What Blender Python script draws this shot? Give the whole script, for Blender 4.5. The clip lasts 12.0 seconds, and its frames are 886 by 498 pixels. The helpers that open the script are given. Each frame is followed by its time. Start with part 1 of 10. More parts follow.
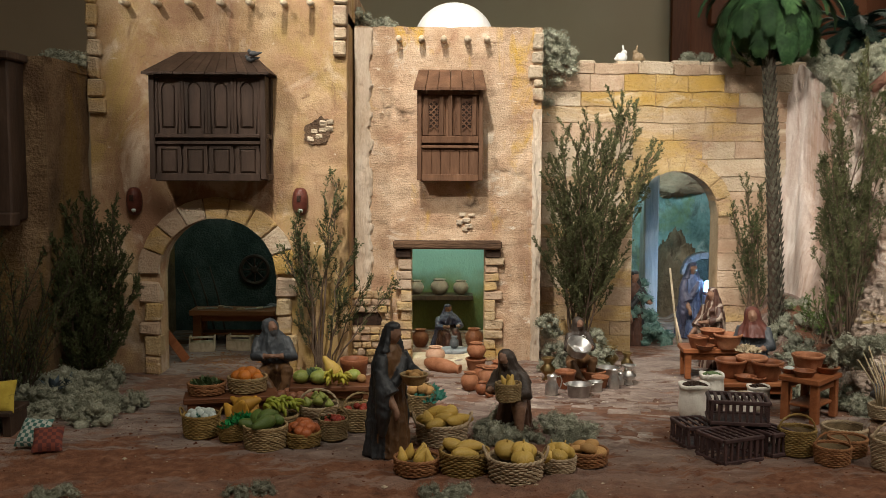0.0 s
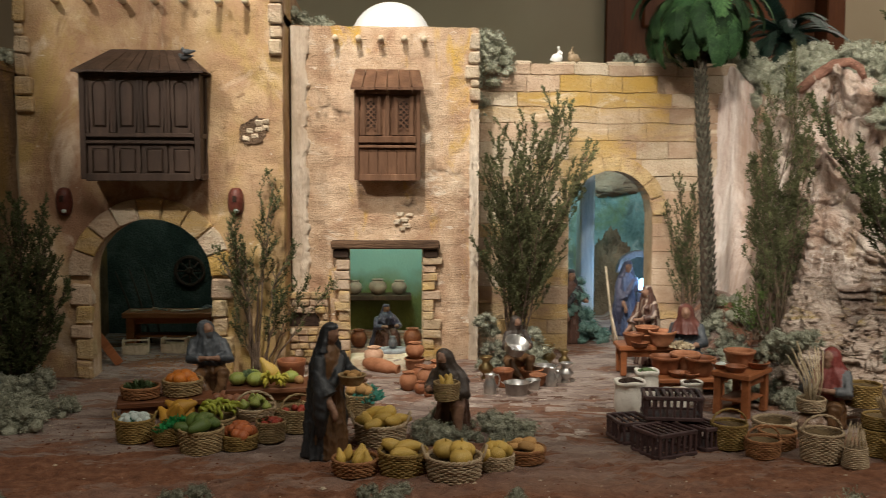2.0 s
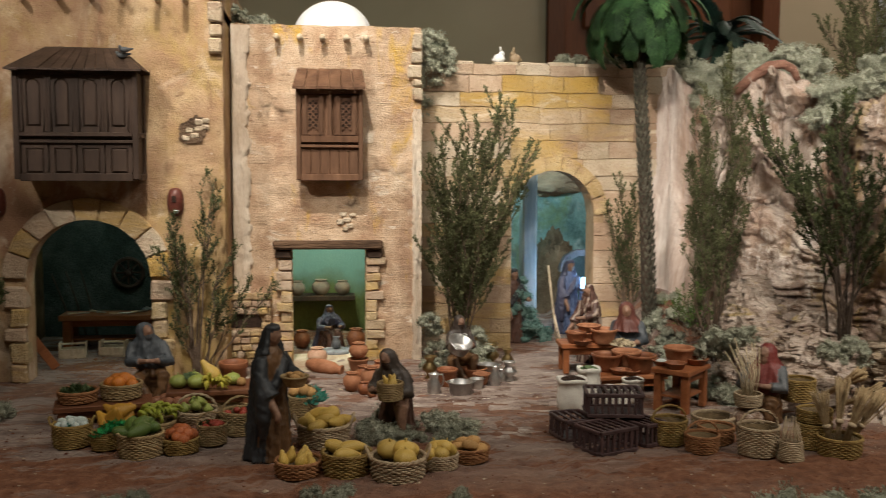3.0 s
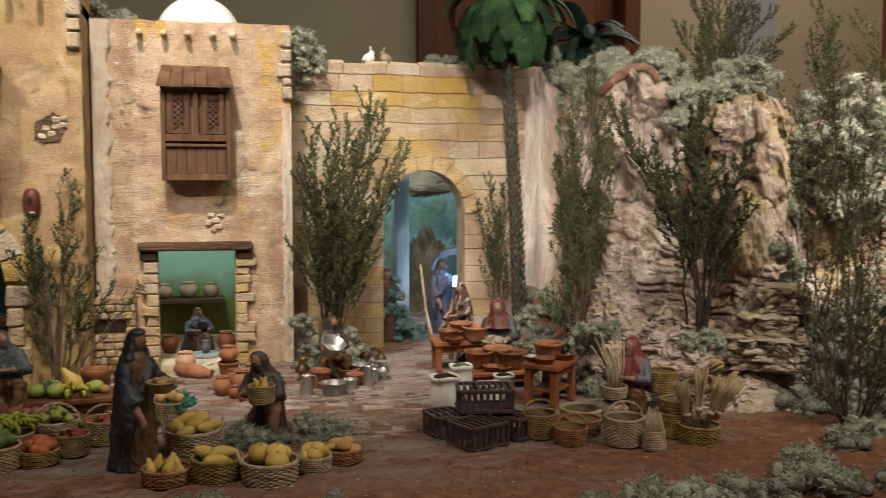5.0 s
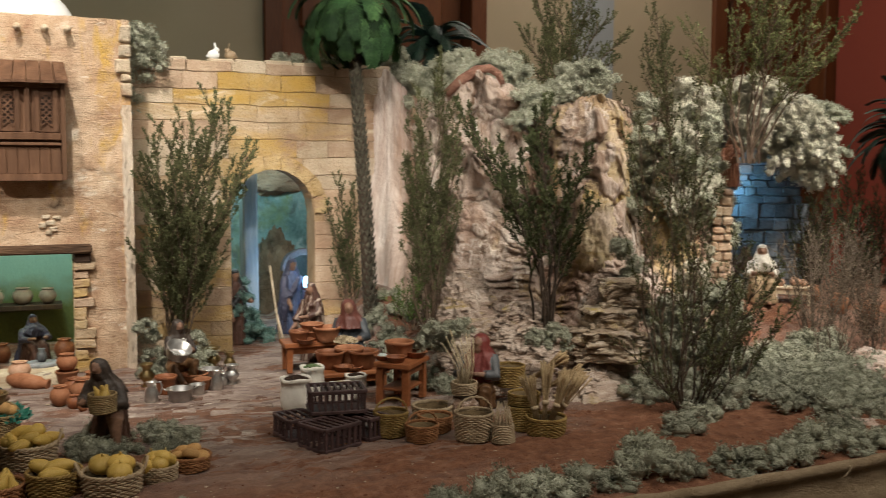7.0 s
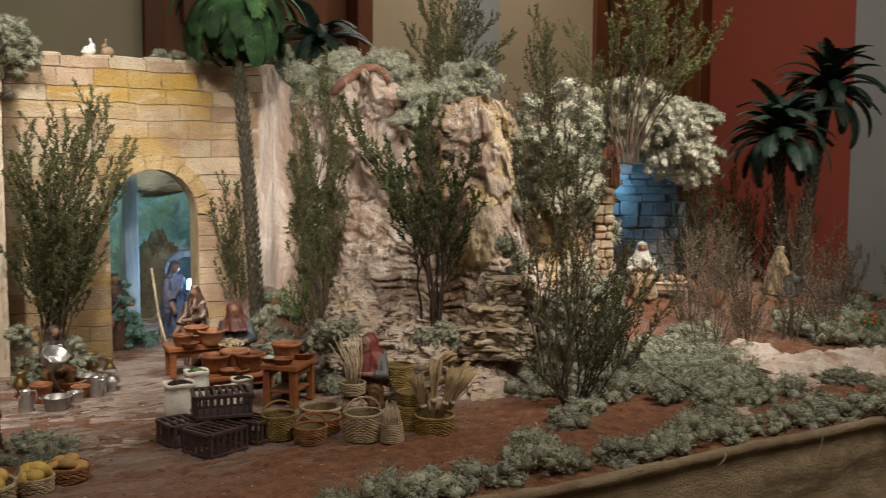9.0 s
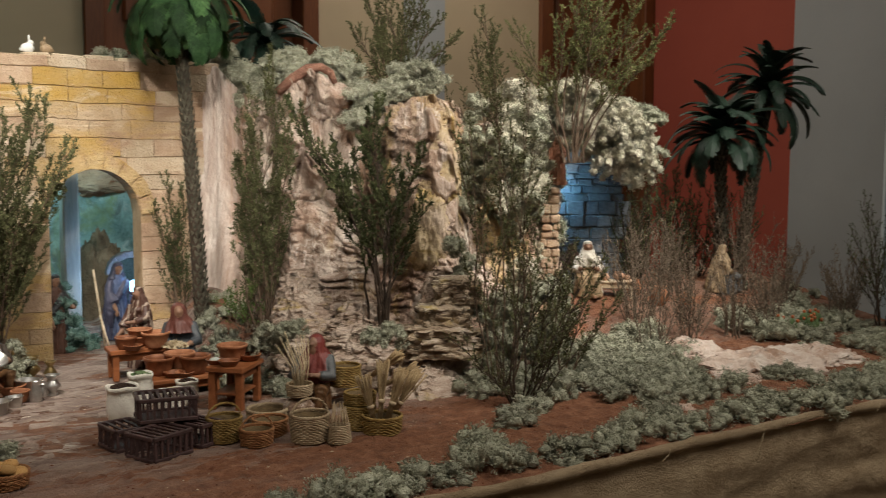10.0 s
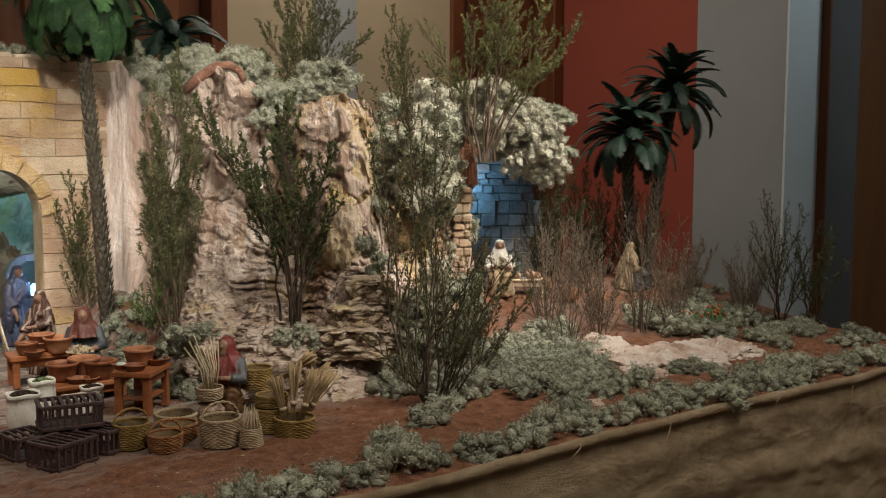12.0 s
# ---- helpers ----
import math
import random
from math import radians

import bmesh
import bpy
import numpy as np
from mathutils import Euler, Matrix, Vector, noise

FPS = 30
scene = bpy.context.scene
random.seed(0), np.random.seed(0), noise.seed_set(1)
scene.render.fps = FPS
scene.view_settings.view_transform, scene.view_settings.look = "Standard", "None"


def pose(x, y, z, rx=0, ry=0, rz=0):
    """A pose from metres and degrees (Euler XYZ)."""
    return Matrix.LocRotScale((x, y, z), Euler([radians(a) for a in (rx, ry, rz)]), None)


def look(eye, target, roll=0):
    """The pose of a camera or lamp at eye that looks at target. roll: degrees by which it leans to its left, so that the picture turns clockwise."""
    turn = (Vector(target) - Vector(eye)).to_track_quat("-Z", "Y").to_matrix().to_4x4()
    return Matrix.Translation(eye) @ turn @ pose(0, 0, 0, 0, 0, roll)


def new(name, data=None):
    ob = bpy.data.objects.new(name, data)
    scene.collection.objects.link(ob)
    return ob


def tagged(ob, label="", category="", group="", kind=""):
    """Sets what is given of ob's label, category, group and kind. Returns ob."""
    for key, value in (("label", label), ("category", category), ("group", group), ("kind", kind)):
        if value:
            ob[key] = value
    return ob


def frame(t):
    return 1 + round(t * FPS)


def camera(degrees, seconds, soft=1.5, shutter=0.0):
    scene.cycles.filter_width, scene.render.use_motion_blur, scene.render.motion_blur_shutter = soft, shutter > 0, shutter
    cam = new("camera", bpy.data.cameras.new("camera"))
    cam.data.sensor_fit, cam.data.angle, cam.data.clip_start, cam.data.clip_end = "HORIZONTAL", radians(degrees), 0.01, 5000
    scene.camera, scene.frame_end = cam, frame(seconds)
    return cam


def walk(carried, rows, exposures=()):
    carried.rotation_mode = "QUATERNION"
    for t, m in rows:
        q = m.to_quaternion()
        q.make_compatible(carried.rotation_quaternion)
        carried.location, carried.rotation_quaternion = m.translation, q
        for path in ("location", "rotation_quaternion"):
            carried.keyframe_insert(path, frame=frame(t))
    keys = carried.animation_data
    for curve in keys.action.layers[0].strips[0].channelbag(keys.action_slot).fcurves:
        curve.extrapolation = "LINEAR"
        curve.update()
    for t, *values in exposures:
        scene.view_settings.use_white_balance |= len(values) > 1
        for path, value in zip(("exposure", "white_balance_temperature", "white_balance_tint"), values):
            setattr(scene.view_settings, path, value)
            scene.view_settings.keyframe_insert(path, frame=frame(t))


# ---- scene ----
# The camera pans on a tripod; its lens sits a little ahead of the pan's axis.
cam = camera(49.0, 12.0, soft=0.75, shutter=0.95)
EYE, ARM, PITCH, ROLL = 0.55, 0.038, -5.0, -0.21
PAN = [(0.0, 0.0), (0.5, -0.325), (1.0, -1.101), (1.5, -2.215), (2.0, -3.616), (2.5, -5.153), (3.0, -6.922),
       (5.0, -14.371), (5.5, -16.302), (6.0, -18.674), (6.5, -21.047), (7.0, -23.078), (7.5, -24.718),
       (9.5, -31.202), (10.0, -32.702), (10.5, -34.227), (11.0, -35.754), (11.5, -36.995), (12.0, -37.805)]
walk(cam, [(t, pose(-ARM * math.sin(radians(a)), ARM * math.cos(radians(a)), EYE, 90 + PITCH, ROLL, a)) for t, a in PAN],
     exposures=[(0.0, 0.0), (12.0, 0.0)])

# ---- light ----
world = bpy.data.worlds.new("room_light")
scene.world = world
world.use_nodes = True
world.node_tree.nodes["Background"].inputs[0].default_value = (1.0, 0.90, 0.76, 1)
world.node_tree.nodes["Background"].inputs[1].default_value = 0.038


def spot(name, eye, target, watts, angle, blend, colour, size=0.04):
    data = bpy.data.lights.new(name, "SPOT")
    data.energy, data.spot_size, data.spot_blend = watts, radians(angle), blend
    data.color, data.shadow_soft_size = colour, size
    ob = new(name, data)
    ob.matrix_world = look(eye, target)
    return tagged(ob, "warm ceiling spotlight of the exhibition room", "spotlight", "ceiling spotlights", "structure")


WARM = (1.0, 0.935, 0.835)
spot("spotlight", (-0.30, 1.25, 2.62), (0.14, 2.62, 0.52), 275, 37, 0.75, WARM)
spot("spotlight", (-1.41, 0.50, 2.13), (-0.36, 2.56, 0.80), 148, 22, 0.35, WARM)
spot("spotlight", (-0.02, 0.15, 1.62), (0.94, 2.76, 0.66), 215, 29, 0.7, WARM, 0.10)
spot("spotlight", (1.35, 0.45, 2.50), (1.44, 2.34, 0.42), 180, 41, 0.9, WARM)
spot("spotlight", (2.35, 1.00, 2.62), (2.12, 2.42, 0.58), 295, 40, 0.8, (1.0, 0.94, 0.83))


def glow(name, at, watts, colour, size, label):
    data = bpy.data.lights.new(name, "POINT")
    data.energy, data.color, data.shadow_soft_size = watts, colour, size
    ob = new(name, data)
    ob.location = at
    return tagged(ob, label, "lamp", "", "structure")


glow("blue_lamp", (0.865, 3.16, 0.17), 1.5, (0.35, 0.62, 1.0), 0.02, "small blue lamp hidden behind the arch wall")
glow("backdrop_lamp", (0.62, 3.36, 0.64), 4.6, (0.50, 0.92, 0.98), 0.05, "cool lamp hidden above the archway")
glow("green_lamp", (0.02, 2.88, 0.60), 6.8, (0.75, 1.0, 0.85), 0.04, "small green-tinted lamp inside the potter's room")
# The workshop's light is an added unseen fill that brightens its interior.
glow("workshop_fill", (-0.50, 2.80, 0.58), 1.7, (0.65, 0.95, 0.90), 0.05, "unseen dim cool fill light added inside the workshop")
glow("cyan_lamp", (2.102, 2.590, 0.47), 1.0, (0.26, 0.64, 1.0), 0.015, "small blue lamp inside the stone stable")

glow("corridor_lamp", (5.5, 1.9, 2.4), 27, (0.75, 0.90, 1.0), 0.15, "cool lamp in the corridor beyond the open door")


# Unseen area lights, added as ambient fill inside the closed room.
def fill_panel(x, y, watts, size=1.2):
    data = bpy.data.lights.new("fill_light", "AREA")
    data.energy, data.size, data.color = watts, size, (1.0, 0.93, 0.81)
    ob = new("fill_light", data)
    ob.location = (x, y, 2.66)
    return tagged(ob, "unseen soft fill light added below the ceiling", "lamp", "ceiling lamps", "structure")


fill_panel(-0.2, 0.35, 32)
fill_panel(2.3, 0.25, 42)
fill_panel(2.6, 3.9, 30)


# ---- materials ----
def ramp(nt, stops, source):
    node = nt.nodes.new("ShaderNodeValToRGB")
    while len(node.color_ramp.elements) < len(stops):
        node.color_ramp.elements.new(0.5)
    for element, (at, colour) in zip(node.color_ramp.elements, stops):
        element.position, element.color = at, (*colour, 1)
    nt.links.new(source, node.inputs[0])
    return node.outputs[0]


def mat(name, stops, rough=0.85, metal=0.0, scale=12, fine=160, bump=0.5, depth=0.002, stretch=(1, 1, 1),
        spots=None, spot_scale=9, spot_at=0.62, vary=0.0, island=0.0, coat=0.0, spec=0.3, glow_colour=None, detail=6, world=False, layers=(), scratch=0.0, cracks=0.0, comb=(1, 1, 7)):
    """A surface: a colour ramp over broad noise, fine grain, blotches of a second colour, and relief."""
    m = bpy.data.materials.new(name)
    m.use_nodes = True
    nt = m.node_tree
    b = nt.nodes["Principled BSDF"]
    co = nt.nodes.new("ShaderNodeTexCoord")
    mp = nt.nodes.new("ShaderNodeMapping")
    mp.inputs["Scale"].default_value = stretch
    nt.links.new(nt.nodes.new("ShaderNodeNewGeometry").outputs["Position"] if world else co.outputs["Object"], mp.inputs[0])

    def noise_node(s, d=detail, r=0.6, w=0.0):
        n = nt.nodes.new("ShaderNodeTexNoise")
        n.inputs["Scale"].default_value, n.inputs["Detail"].default_value, n.inputs["Roughness"].default_value = s, d, r
        n.inputs["Distortion"].default_value = w
        nt.links.new(mp.outputs[0], n.inputs["Vector"])
        return n.outputs[0]

    broad, grain = noise_node(scale, w=0.4), noise_node(fine, 3)
    mixed = nt.nodes.new("ShaderNodeMath")
    mixed.operation = "MULTIPLY_ADD"
    nt.links.new(grain, mixed.inputs[0])
    mixed.inputs[1].default_value = 0.35
    shift = nt.nodes.new("ShaderNodeMath")
    shift.operation = "SUBTRACT"
    nt.links.new(broad, shift.inputs[0])
    shift.inputs[1].default_value = 0.175
    nt.links.new(shift.outputs[0], mixed.inputs[2])
    colour = ramp(nt, stops, mixed.outputs[0])
    for tint, size, at, soft_edge, pull in layers:
        pm = nt.nodes.new("ShaderNodeMapping")
        pm.inputs["Scale"].default_value, pm.inputs["Location"].default_value = pull, (size * 0.37, tint[0] * 9, tint[1] * 7)
        nt.links.new(mp.outputs[0], pm.inputs[0])
        s = nt.nodes.new("ShaderNodeTexNoise")
        s.inputs["Scale"].default_value, s.inputs["Detail"].default_value, s.inputs["Roughness"].default_value, s.inputs["Distortion"].default_value = size, 8, 0.68, 0.7
        nt.links.new(pm.outputs[0], s.inputs["Vector"])
        k = nt.nodes.new("ShaderNodeMapRange")
        k.inputs[1].default_value, k.inputs[2].default_value = at - soft_edge, at + soft_edge
        nt.links.new(s.outputs[0], k.inputs[0])
        x = nt.nodes.new("ShaderNodeMix")
        x.data_type = "RGBA"
        nt.links.new(k.outputs[0], x.inputs[0])
        nt.links.new(colour, x.inputs[6])
        x.inputs[7].default_value = (*tint, 1)
        colour = x.outputs[2]
    if spots:
        s = noise_node(spot_scale, 5, 0.65, 0.8)
        k = nt.nodes.new("ShaderNodeMapRange")
        k.inputs[1].default_value, k.inputs[2].default_value = spot_at - 0.07, spot_at + 0.07
        nt.links.new(s, k.inputs[0])
        x = nt.nodes.new("ShaderNodeMix")
        x.data_type = "RGBA"
        nt.links.new(k.outputs[0], x.inputs[0])
        nt.links.new(colour, x.inputs[6])
        x.inputs[7].default_value = (*spots, 1)
        colour = x.outputs[2]
    crack_mask = None
    if cracks:
        dn = nt.nodes.new("ShaderNodeMix")
        dn.data_type, dn.blend_type = "RGBA", "LINEAR_LIGHT"
        dn.inputs[0].default_value = 0.05
        wn = nt.nodes.new("ShaderNodeTexNoise")
        wn.inputs["Scale"].default_value, wn.inputs["Detail"].default_value = 14, 4
        nt.links.new(mp.outputs[0], wn.inputs["Vector"])
        nt.links.new(mp.outputs[0], dn.inputs[6])
        nt.links.new(wn.outputs["Color"], dn.inputs[7])
        vo = nt.nodes.new("ShaderNodeTexVoronoi")
        vo.feature = "DISTANCE_TO_EDGE"
        vo.inputs["Scale"].default_value = cracks
        nt.links.new(dn.outputs[2], vo.inputs["Vector"])
        thin = nt.nodes.new("ShaderNodeMapRange")
        thin.inputs[1].default_value, thin.inputs[2].default_value, thin.inputs[3].default_value, thin.inputs[4].default_value = 0.0, 0.028, 1.0, 0.0
        nt.links.new(vo.outputs[0], thin.inputs[0])
        where = nt.nodes.new("ShaderNodeMapRange")
        where.inputs[1].default_value, where.inputs[2].default_value = 0.56, 0.66
        nt.links.new(noise_node(5, 3), where.inputs[0])
        both = nt.nodes.new("ShaderNodeMath")
        both.operation = "MULTIPLY"
        nt.links.new(thin.outputs[0], both.inputs[0])
        nt.links.new(where.outputs[0], both.inputs[1])
        crack_mask = both.outputs[0]
        x = nt.nodes.new("ShaderNodeMix")
        x.data_type = "RGBA"
        nt.links.new(crack_mask, x.inputs[0])
        nt.links.new(colour, x.inputs[6])
        x.inputs[7].default_value = (0.10, 0.06, 0.035, 1)
        colour = x.outputs[2]
    if vary or island:
        if vary:
            src = nt.nodes.new("ShaderNodeObjectInfo").outputs["Random"]
        else:
            src = nt.nodes.new("ShaderNodeNewGeometry").outputs["Random Per Island"]
        amount = vary or island
        k = nt.nodes.new("ShaderNodeMapRange")
        k.inputs[3].default_value, k.inputs[4].default_value = 1 - amount, 1 + amount * 0.6
        nt.links.new(src, k.inputs[0])
        h = nt.nodes.new("ShaderNodeHueSaturation")
        nt.links.new(k.outputs[0], h.inputs["Value"])
        nt.links.new(colour, h.inputs["Color"])
        colour = h.outputs[0]
    nt.links.new(colour, b.inputs["Base Color"])
    b.inputs["Roughness"].default_value, b.inputs["Metallic"].default_value = rough, metal
    b.inputs["Specular IOR Level"].default_value, b.inputs["Coat Weight"].default_value = spec, coat
    if glow_colour:
        b.inputs["Emission Color"].default_value, b.inputs["Emission Strength"].default_value = (*glow_colour[:3], 1), glow_colour[3]
    if bump:
        mx = nt.nodes.new("ShaderNodeMath")
        mx.operation = "MULTIPLY_ADD"
        nt.links.new(noise_node(scale * 4, 5, 0.65), mx.inputs[0])
        mx.inputs[1].default_value = 1.6
        nt.links.new(grain, mx.inputs[2])
        if scratch:
            sm = nt.nodes.new("ShaderNodeMapping")
            sm.inputs["Scale"].default_value = comb
            nt.links.new(mp.outputs[0], sm.inputs[0])
            sn = nt.nodes.new("ShaderNodeTexNoise")
            sn.inputs["Scale"].default_value, sn.inputs["Detail"].default_value = 22, 5
            nt.links.new(sm.outputs[0], sn.inputs["Vector"])
            sa = nt.nodes.new("ShaderNodeMath")
            sa.operation = "MULTIPLY_ADD"
            nt.links.new(sn.outputs[0], sa.inputs[0])
            sa.inputs[1].default_value = scratch
            nt.links.new(mx.outputs[0], sa.inputs[2])
            mx = sa
        if crack_mask:
            cm = nt.nodes.new("ShaderNodeMath")
            cm.operation = "MULTIPLY_ADD"
            nt.links.new(crack_mask, cm.inputs[0])
            cm.inputs[1].default_value = -1.2
            nt.links.new(mx.outputs[0], cm.inputs[2])
            mx = cm
        bn = nt.nodes.new("ShaderNodeBump")
        bn.inputs["Strength"].default_value, bn.inputs["Distance"].default_value = bump, depth
        nt.links.new(mx.outputs[0], bn.inputs["Height"])
        nt.links.new(bn.outputs[0], b.inputs["Normal"])
    return m


PLASTER = mat("ochre_plaster", [(0.3, (0.34, 0.205, 0.105)), (0.45, (0.45, 0.295, 0.16)), (0.6, (0.53, 0.375, 0.22)), (0.75, (0.62, 0.48, 0.32))],
              scale=9, fine=260, bump=0.9, depth=0.0024, world=True, scratch=0.30, cracks=2.2, comb=(0.6, 1, 9),
              layers=[((0.41, 0.28, 0.095), 3.0, 0.575, 0.07, (1, 1, 0.7)), ((0.34, 0.19, 0.115), 4.0, 0.54, 0.07, (1, 1, 0.55)), ((0.26, 0.155, 0.085), 7.0, 0.60, 0.05, (1.2, 1, 0.5)), ((0.62, 0.49, 0.36), 6.0, 0.60, 0.06, (1, 1, 0.6)), ((0.29, 0.18, 0.10), 20.0, 0.65, 0.04, (1, 1, 2.0)), ((0.66, 0.56, 0.42), 24.0, 0.68, 0.03, (1, 1, 1.8)), ((0.24, 0.14, 0.08), 55.0, 0.67, 0.03, (1, 1, 2.2))])
PLASTER_PALE = mat("pinkish_cream_plaster", [(0.3, (0.42, 0.25, 0.155)), (0.45, (0.56, 0.38, 0.245)), (0.6, (0.66, 0.485, 0.335)), (0.75, (0.76, 0.62, 0.46))],
                   scale=11, fine=260, bump=1.0, depth=0.0034, world=True, scratch=0.45, cracks=2.4, comb=(0.6, 1, 12),
                   layers=[((0.40, 0.25, 0.16), 5.0, 0.57, 0.07, (1, 1, 0.8)), ((0.62, 0.38, 0.07), 4.2, 0.60, 0.06, (1.6, 1, 0.8)), ((0.76, 0.66, 0.53), 9.0, 0.62, 0.06, (1, 1, 1.2)), ((0.34, 0.21, 0.13), 22.0, 0.64, 0.04, (0.7, 1, 3.2)), ((0.82, 0.74, 0.62), 28.0, 0.65, 0.03, (0.8, 1, 2.4)), ((0.25, 0.15, 0.09), 60.0, 0.66, 0.03, (0.7, 1, 2.6))])
CREAM_STRIP = mat("cream_render_strip", [(0.3, (0.50, 0.38, 0.27)), (0.5, (0.62, 0.50, 0.38)), (0.7, (0.74, 0.64, 0.52))], scale=10, fine=140, bump=0.9, depth=0.003, world=True, stretch=(2.2, 1, 0.5), scratch=1.0, comb=(4, 1, 0.6))
# Brown plaster whose colour is deepened to carry the shade on these walls.
PLASTER_SHADE = mat("shade_toned_brown_plaster", [(0.3, (0.085, 0.05, 0.025)), (0.5, (0.16, 0.10, 0.052)), (0.7, (0.26, 0.175, 0.10))],
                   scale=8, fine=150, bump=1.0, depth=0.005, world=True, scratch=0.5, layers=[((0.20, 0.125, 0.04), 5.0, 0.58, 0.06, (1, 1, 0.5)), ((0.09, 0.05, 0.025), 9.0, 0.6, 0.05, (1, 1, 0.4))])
BLOCK_LAYERS = [((0.54, 0.34, 0.085), 2.6, 0.555, 0.10, (0.6, 1, 2.0)), ((0.40, 0.26, 0.17), 5.0, 0.60, 0.06, (0.7, 1, 1.4)), ((0.70, 0.58, 0.42), 7.0, 0.63, 0.05, (0.6, 1, 2.2)), ((0.28, 0.18, 0.10), 26.0, 0.68, 0.03, (1, 1, 2.0))]
STONE = mat("sand_stone", [(0.3, (0.38, 0.26, 0.15)), (0.5, (0.52, 0.38, 0.24)), (0.7, (0.62, 0.49, 0.34))],
            scale=9, fine=170, bump=1.0, depth=0.005, vary=0.10, world=True, scratch=0.2, layers=BLOCK_LAYERS)
STONE_OCHRE = mat("ochre_stone", [(0.3, (0.41, 0.275, 0.12)), (0.5, (0.53, 0.385, 0.205)), (0.7, (0.62, 0.49, 0.31))],
                  scale=9, fine=170, bump=1.0, depth=0.005, vary=0.08, world=True, scratch=0.2, layers=BLOCK_LAYERS)
STONE_PALE = mat("pale_stone", [(0.3, (0.46, 0.35, 0.23)), (0.5, (0.58, 0.47, 0.34)), (0.7, (0.68, 0.58, 0.45))],
                 scale=9, fine=170, bump=1.0, depth=0.005, vary=0.12, world=True, scratch=0.25, layers=BLOCK_LAYERS[1:2] + BLOCK_LAYERS[3:])
STONE_PINK = mat("pinkish_stone", [(0.3, (0.38, 0.255, 0.17)), (0.5, (0.51, 0.37, 0.255)), (0.7, (0.60, 0.47, 0.35))],
                 scale=9, fine=170, bump=1.0, depth=0.004, vary=0.10, world=True, scratch=0.2, layers=BLOCK_LAYERS[1:])
MORTAR = mat("mortar", [(0.3, (0.30, 0.20, 0.11)), (0.6, (0.44, 0.31, 0.19))], scale=20)
WOOD_DARK = mat("dark_stained_wood", [(0.3, (0.030, 0.018, 0.012)), (0.55, (0.060, 0.036, 0.025)), (0.75, (0.095, 0.060, 0.043))],
                rough=0.55, scale=25, fine=220, bump=0.6, depth=0.001, stretch=(1, 1, 0.16), vary=0.15)
WOOD_BROWN = mat("weathered_brown_wood", [(0.3, (0.09, 0.042, 0.022)), (0.55, (0.155, 0.078, 0.042)), (0.75, (0.23, 0.125, 0.072))],
                 rough=0.65, scale=25, fine=220, bump=0.7, depth=0.0015, stretch=(1, 1, 0.16), vary=0.2)
WOOD_BEAM = mat("cracked_lintel_wood", [(0.3, (0.05, 0.028, 0.016)), (0.55, (0.14, 0.08, 0.045)), (0.75, (0.26, 0.16, 0.10))],
                scale=25, fine=200, bump=1.0, depth=0.003, stretch=(0.14, 1, 1))
WOOD_RED = mat("reddish_table_wood", [(0.3, (0.20, 0.065, 0.022)), (0.55, (0.30, 0.105, 0.04)), (0.75, (0.38, 0.15, 0.06))],
               rough=0.5, scale=22, fine=220, bump=0.5, depth=0.001, stretch=(0.2, 1, 1), vary=0.15)
WOOD_CAGE = mat("purple_brown_wood", [(0.3, (0.045, 0.024, 0.023)), (0.6, (0.10, 0.058, 0.056))], rough=0.6, scale=30, bump=0.5, depth=0.001, vary=0.25)
WOOD_STALL = mat("dark_reddish_stall_wood", [(0.3, (0.10, 0.036, 0.016)), (0.55, (0.17, 0.065, 0.028)), (0.75, (0.24, 0.10, 0.048))],
                 rough=0.6, scale=22, fine=220, bump=0.7, depth=0.0015, stretch=(0.2, 1, 1), vary=0.15)
POLE = mat("pale_round_wood", [(0.3, (0.50, 0.38, 0.25)), (0.6, (0.72, 0.60, 0.44))], scale=40, bump=0.5)
WHITE = mat("white_dome_paint", [(0.35, (0.80, 0.80, 0.78)), (0.6, (0.86, 0.86, 0.84))], rough=0.7, scale=14, bump=0.25, depth=0.001)
RED_MASK = mat("dark_red_glaze", [(0.3, (0.075, 0.020, 0.014)), (0.6, (0.13, 0.04, 0.028))], rough=0.35, scale=40, bump=0.3)
EARTH = mat("red_earth", [(0.3, (0.085, 0.026, 0.012)), (0.5, (0.15, 0.05, 0.022)), (0.7, (0.21, 0.085, 0.04))], rough=0.95, scale=26, fine=240, bump=1.0, depth=0.005)
ROCK = mat("pink_cork_rock", [(0.28, (0.28, 0.18, 0.13)), (0.42, (0.42, 0.30, 0.235)), (0.55, (0.54, 0.43, 0.36)), (0.72, (0.66, 0.57, 0.50))],
           scale=7, fine=150, bump=1.0, depth=0.0080, world=True, stretch=(1, 1, 0.45), cracks=4.0, scratch=1.1, comb=(2.6, 2.6, 0.9),
           layers=[((0.29, 0.18, 0.12), 3.4, 0.51, 0.09, (1.5, 1.5, 0.35)), ((0.70, 0.61, 0.53), 5.0, 0.58, 0.10, (1.6, 1.6, 0.35)), ((0.52, 0.37, 0.15), 4.0, 0.60, 0.06, (1.2, 1.2, 0.4)), ((0.21, 0.13, 0.085), 9.0, 0.585, 0.06, (2.6, 2.6, 0.45)), ((0.78, 0.71, 0.64), 11.0, 0.62, 0.05, (2.4, 2.4, 0.45))])
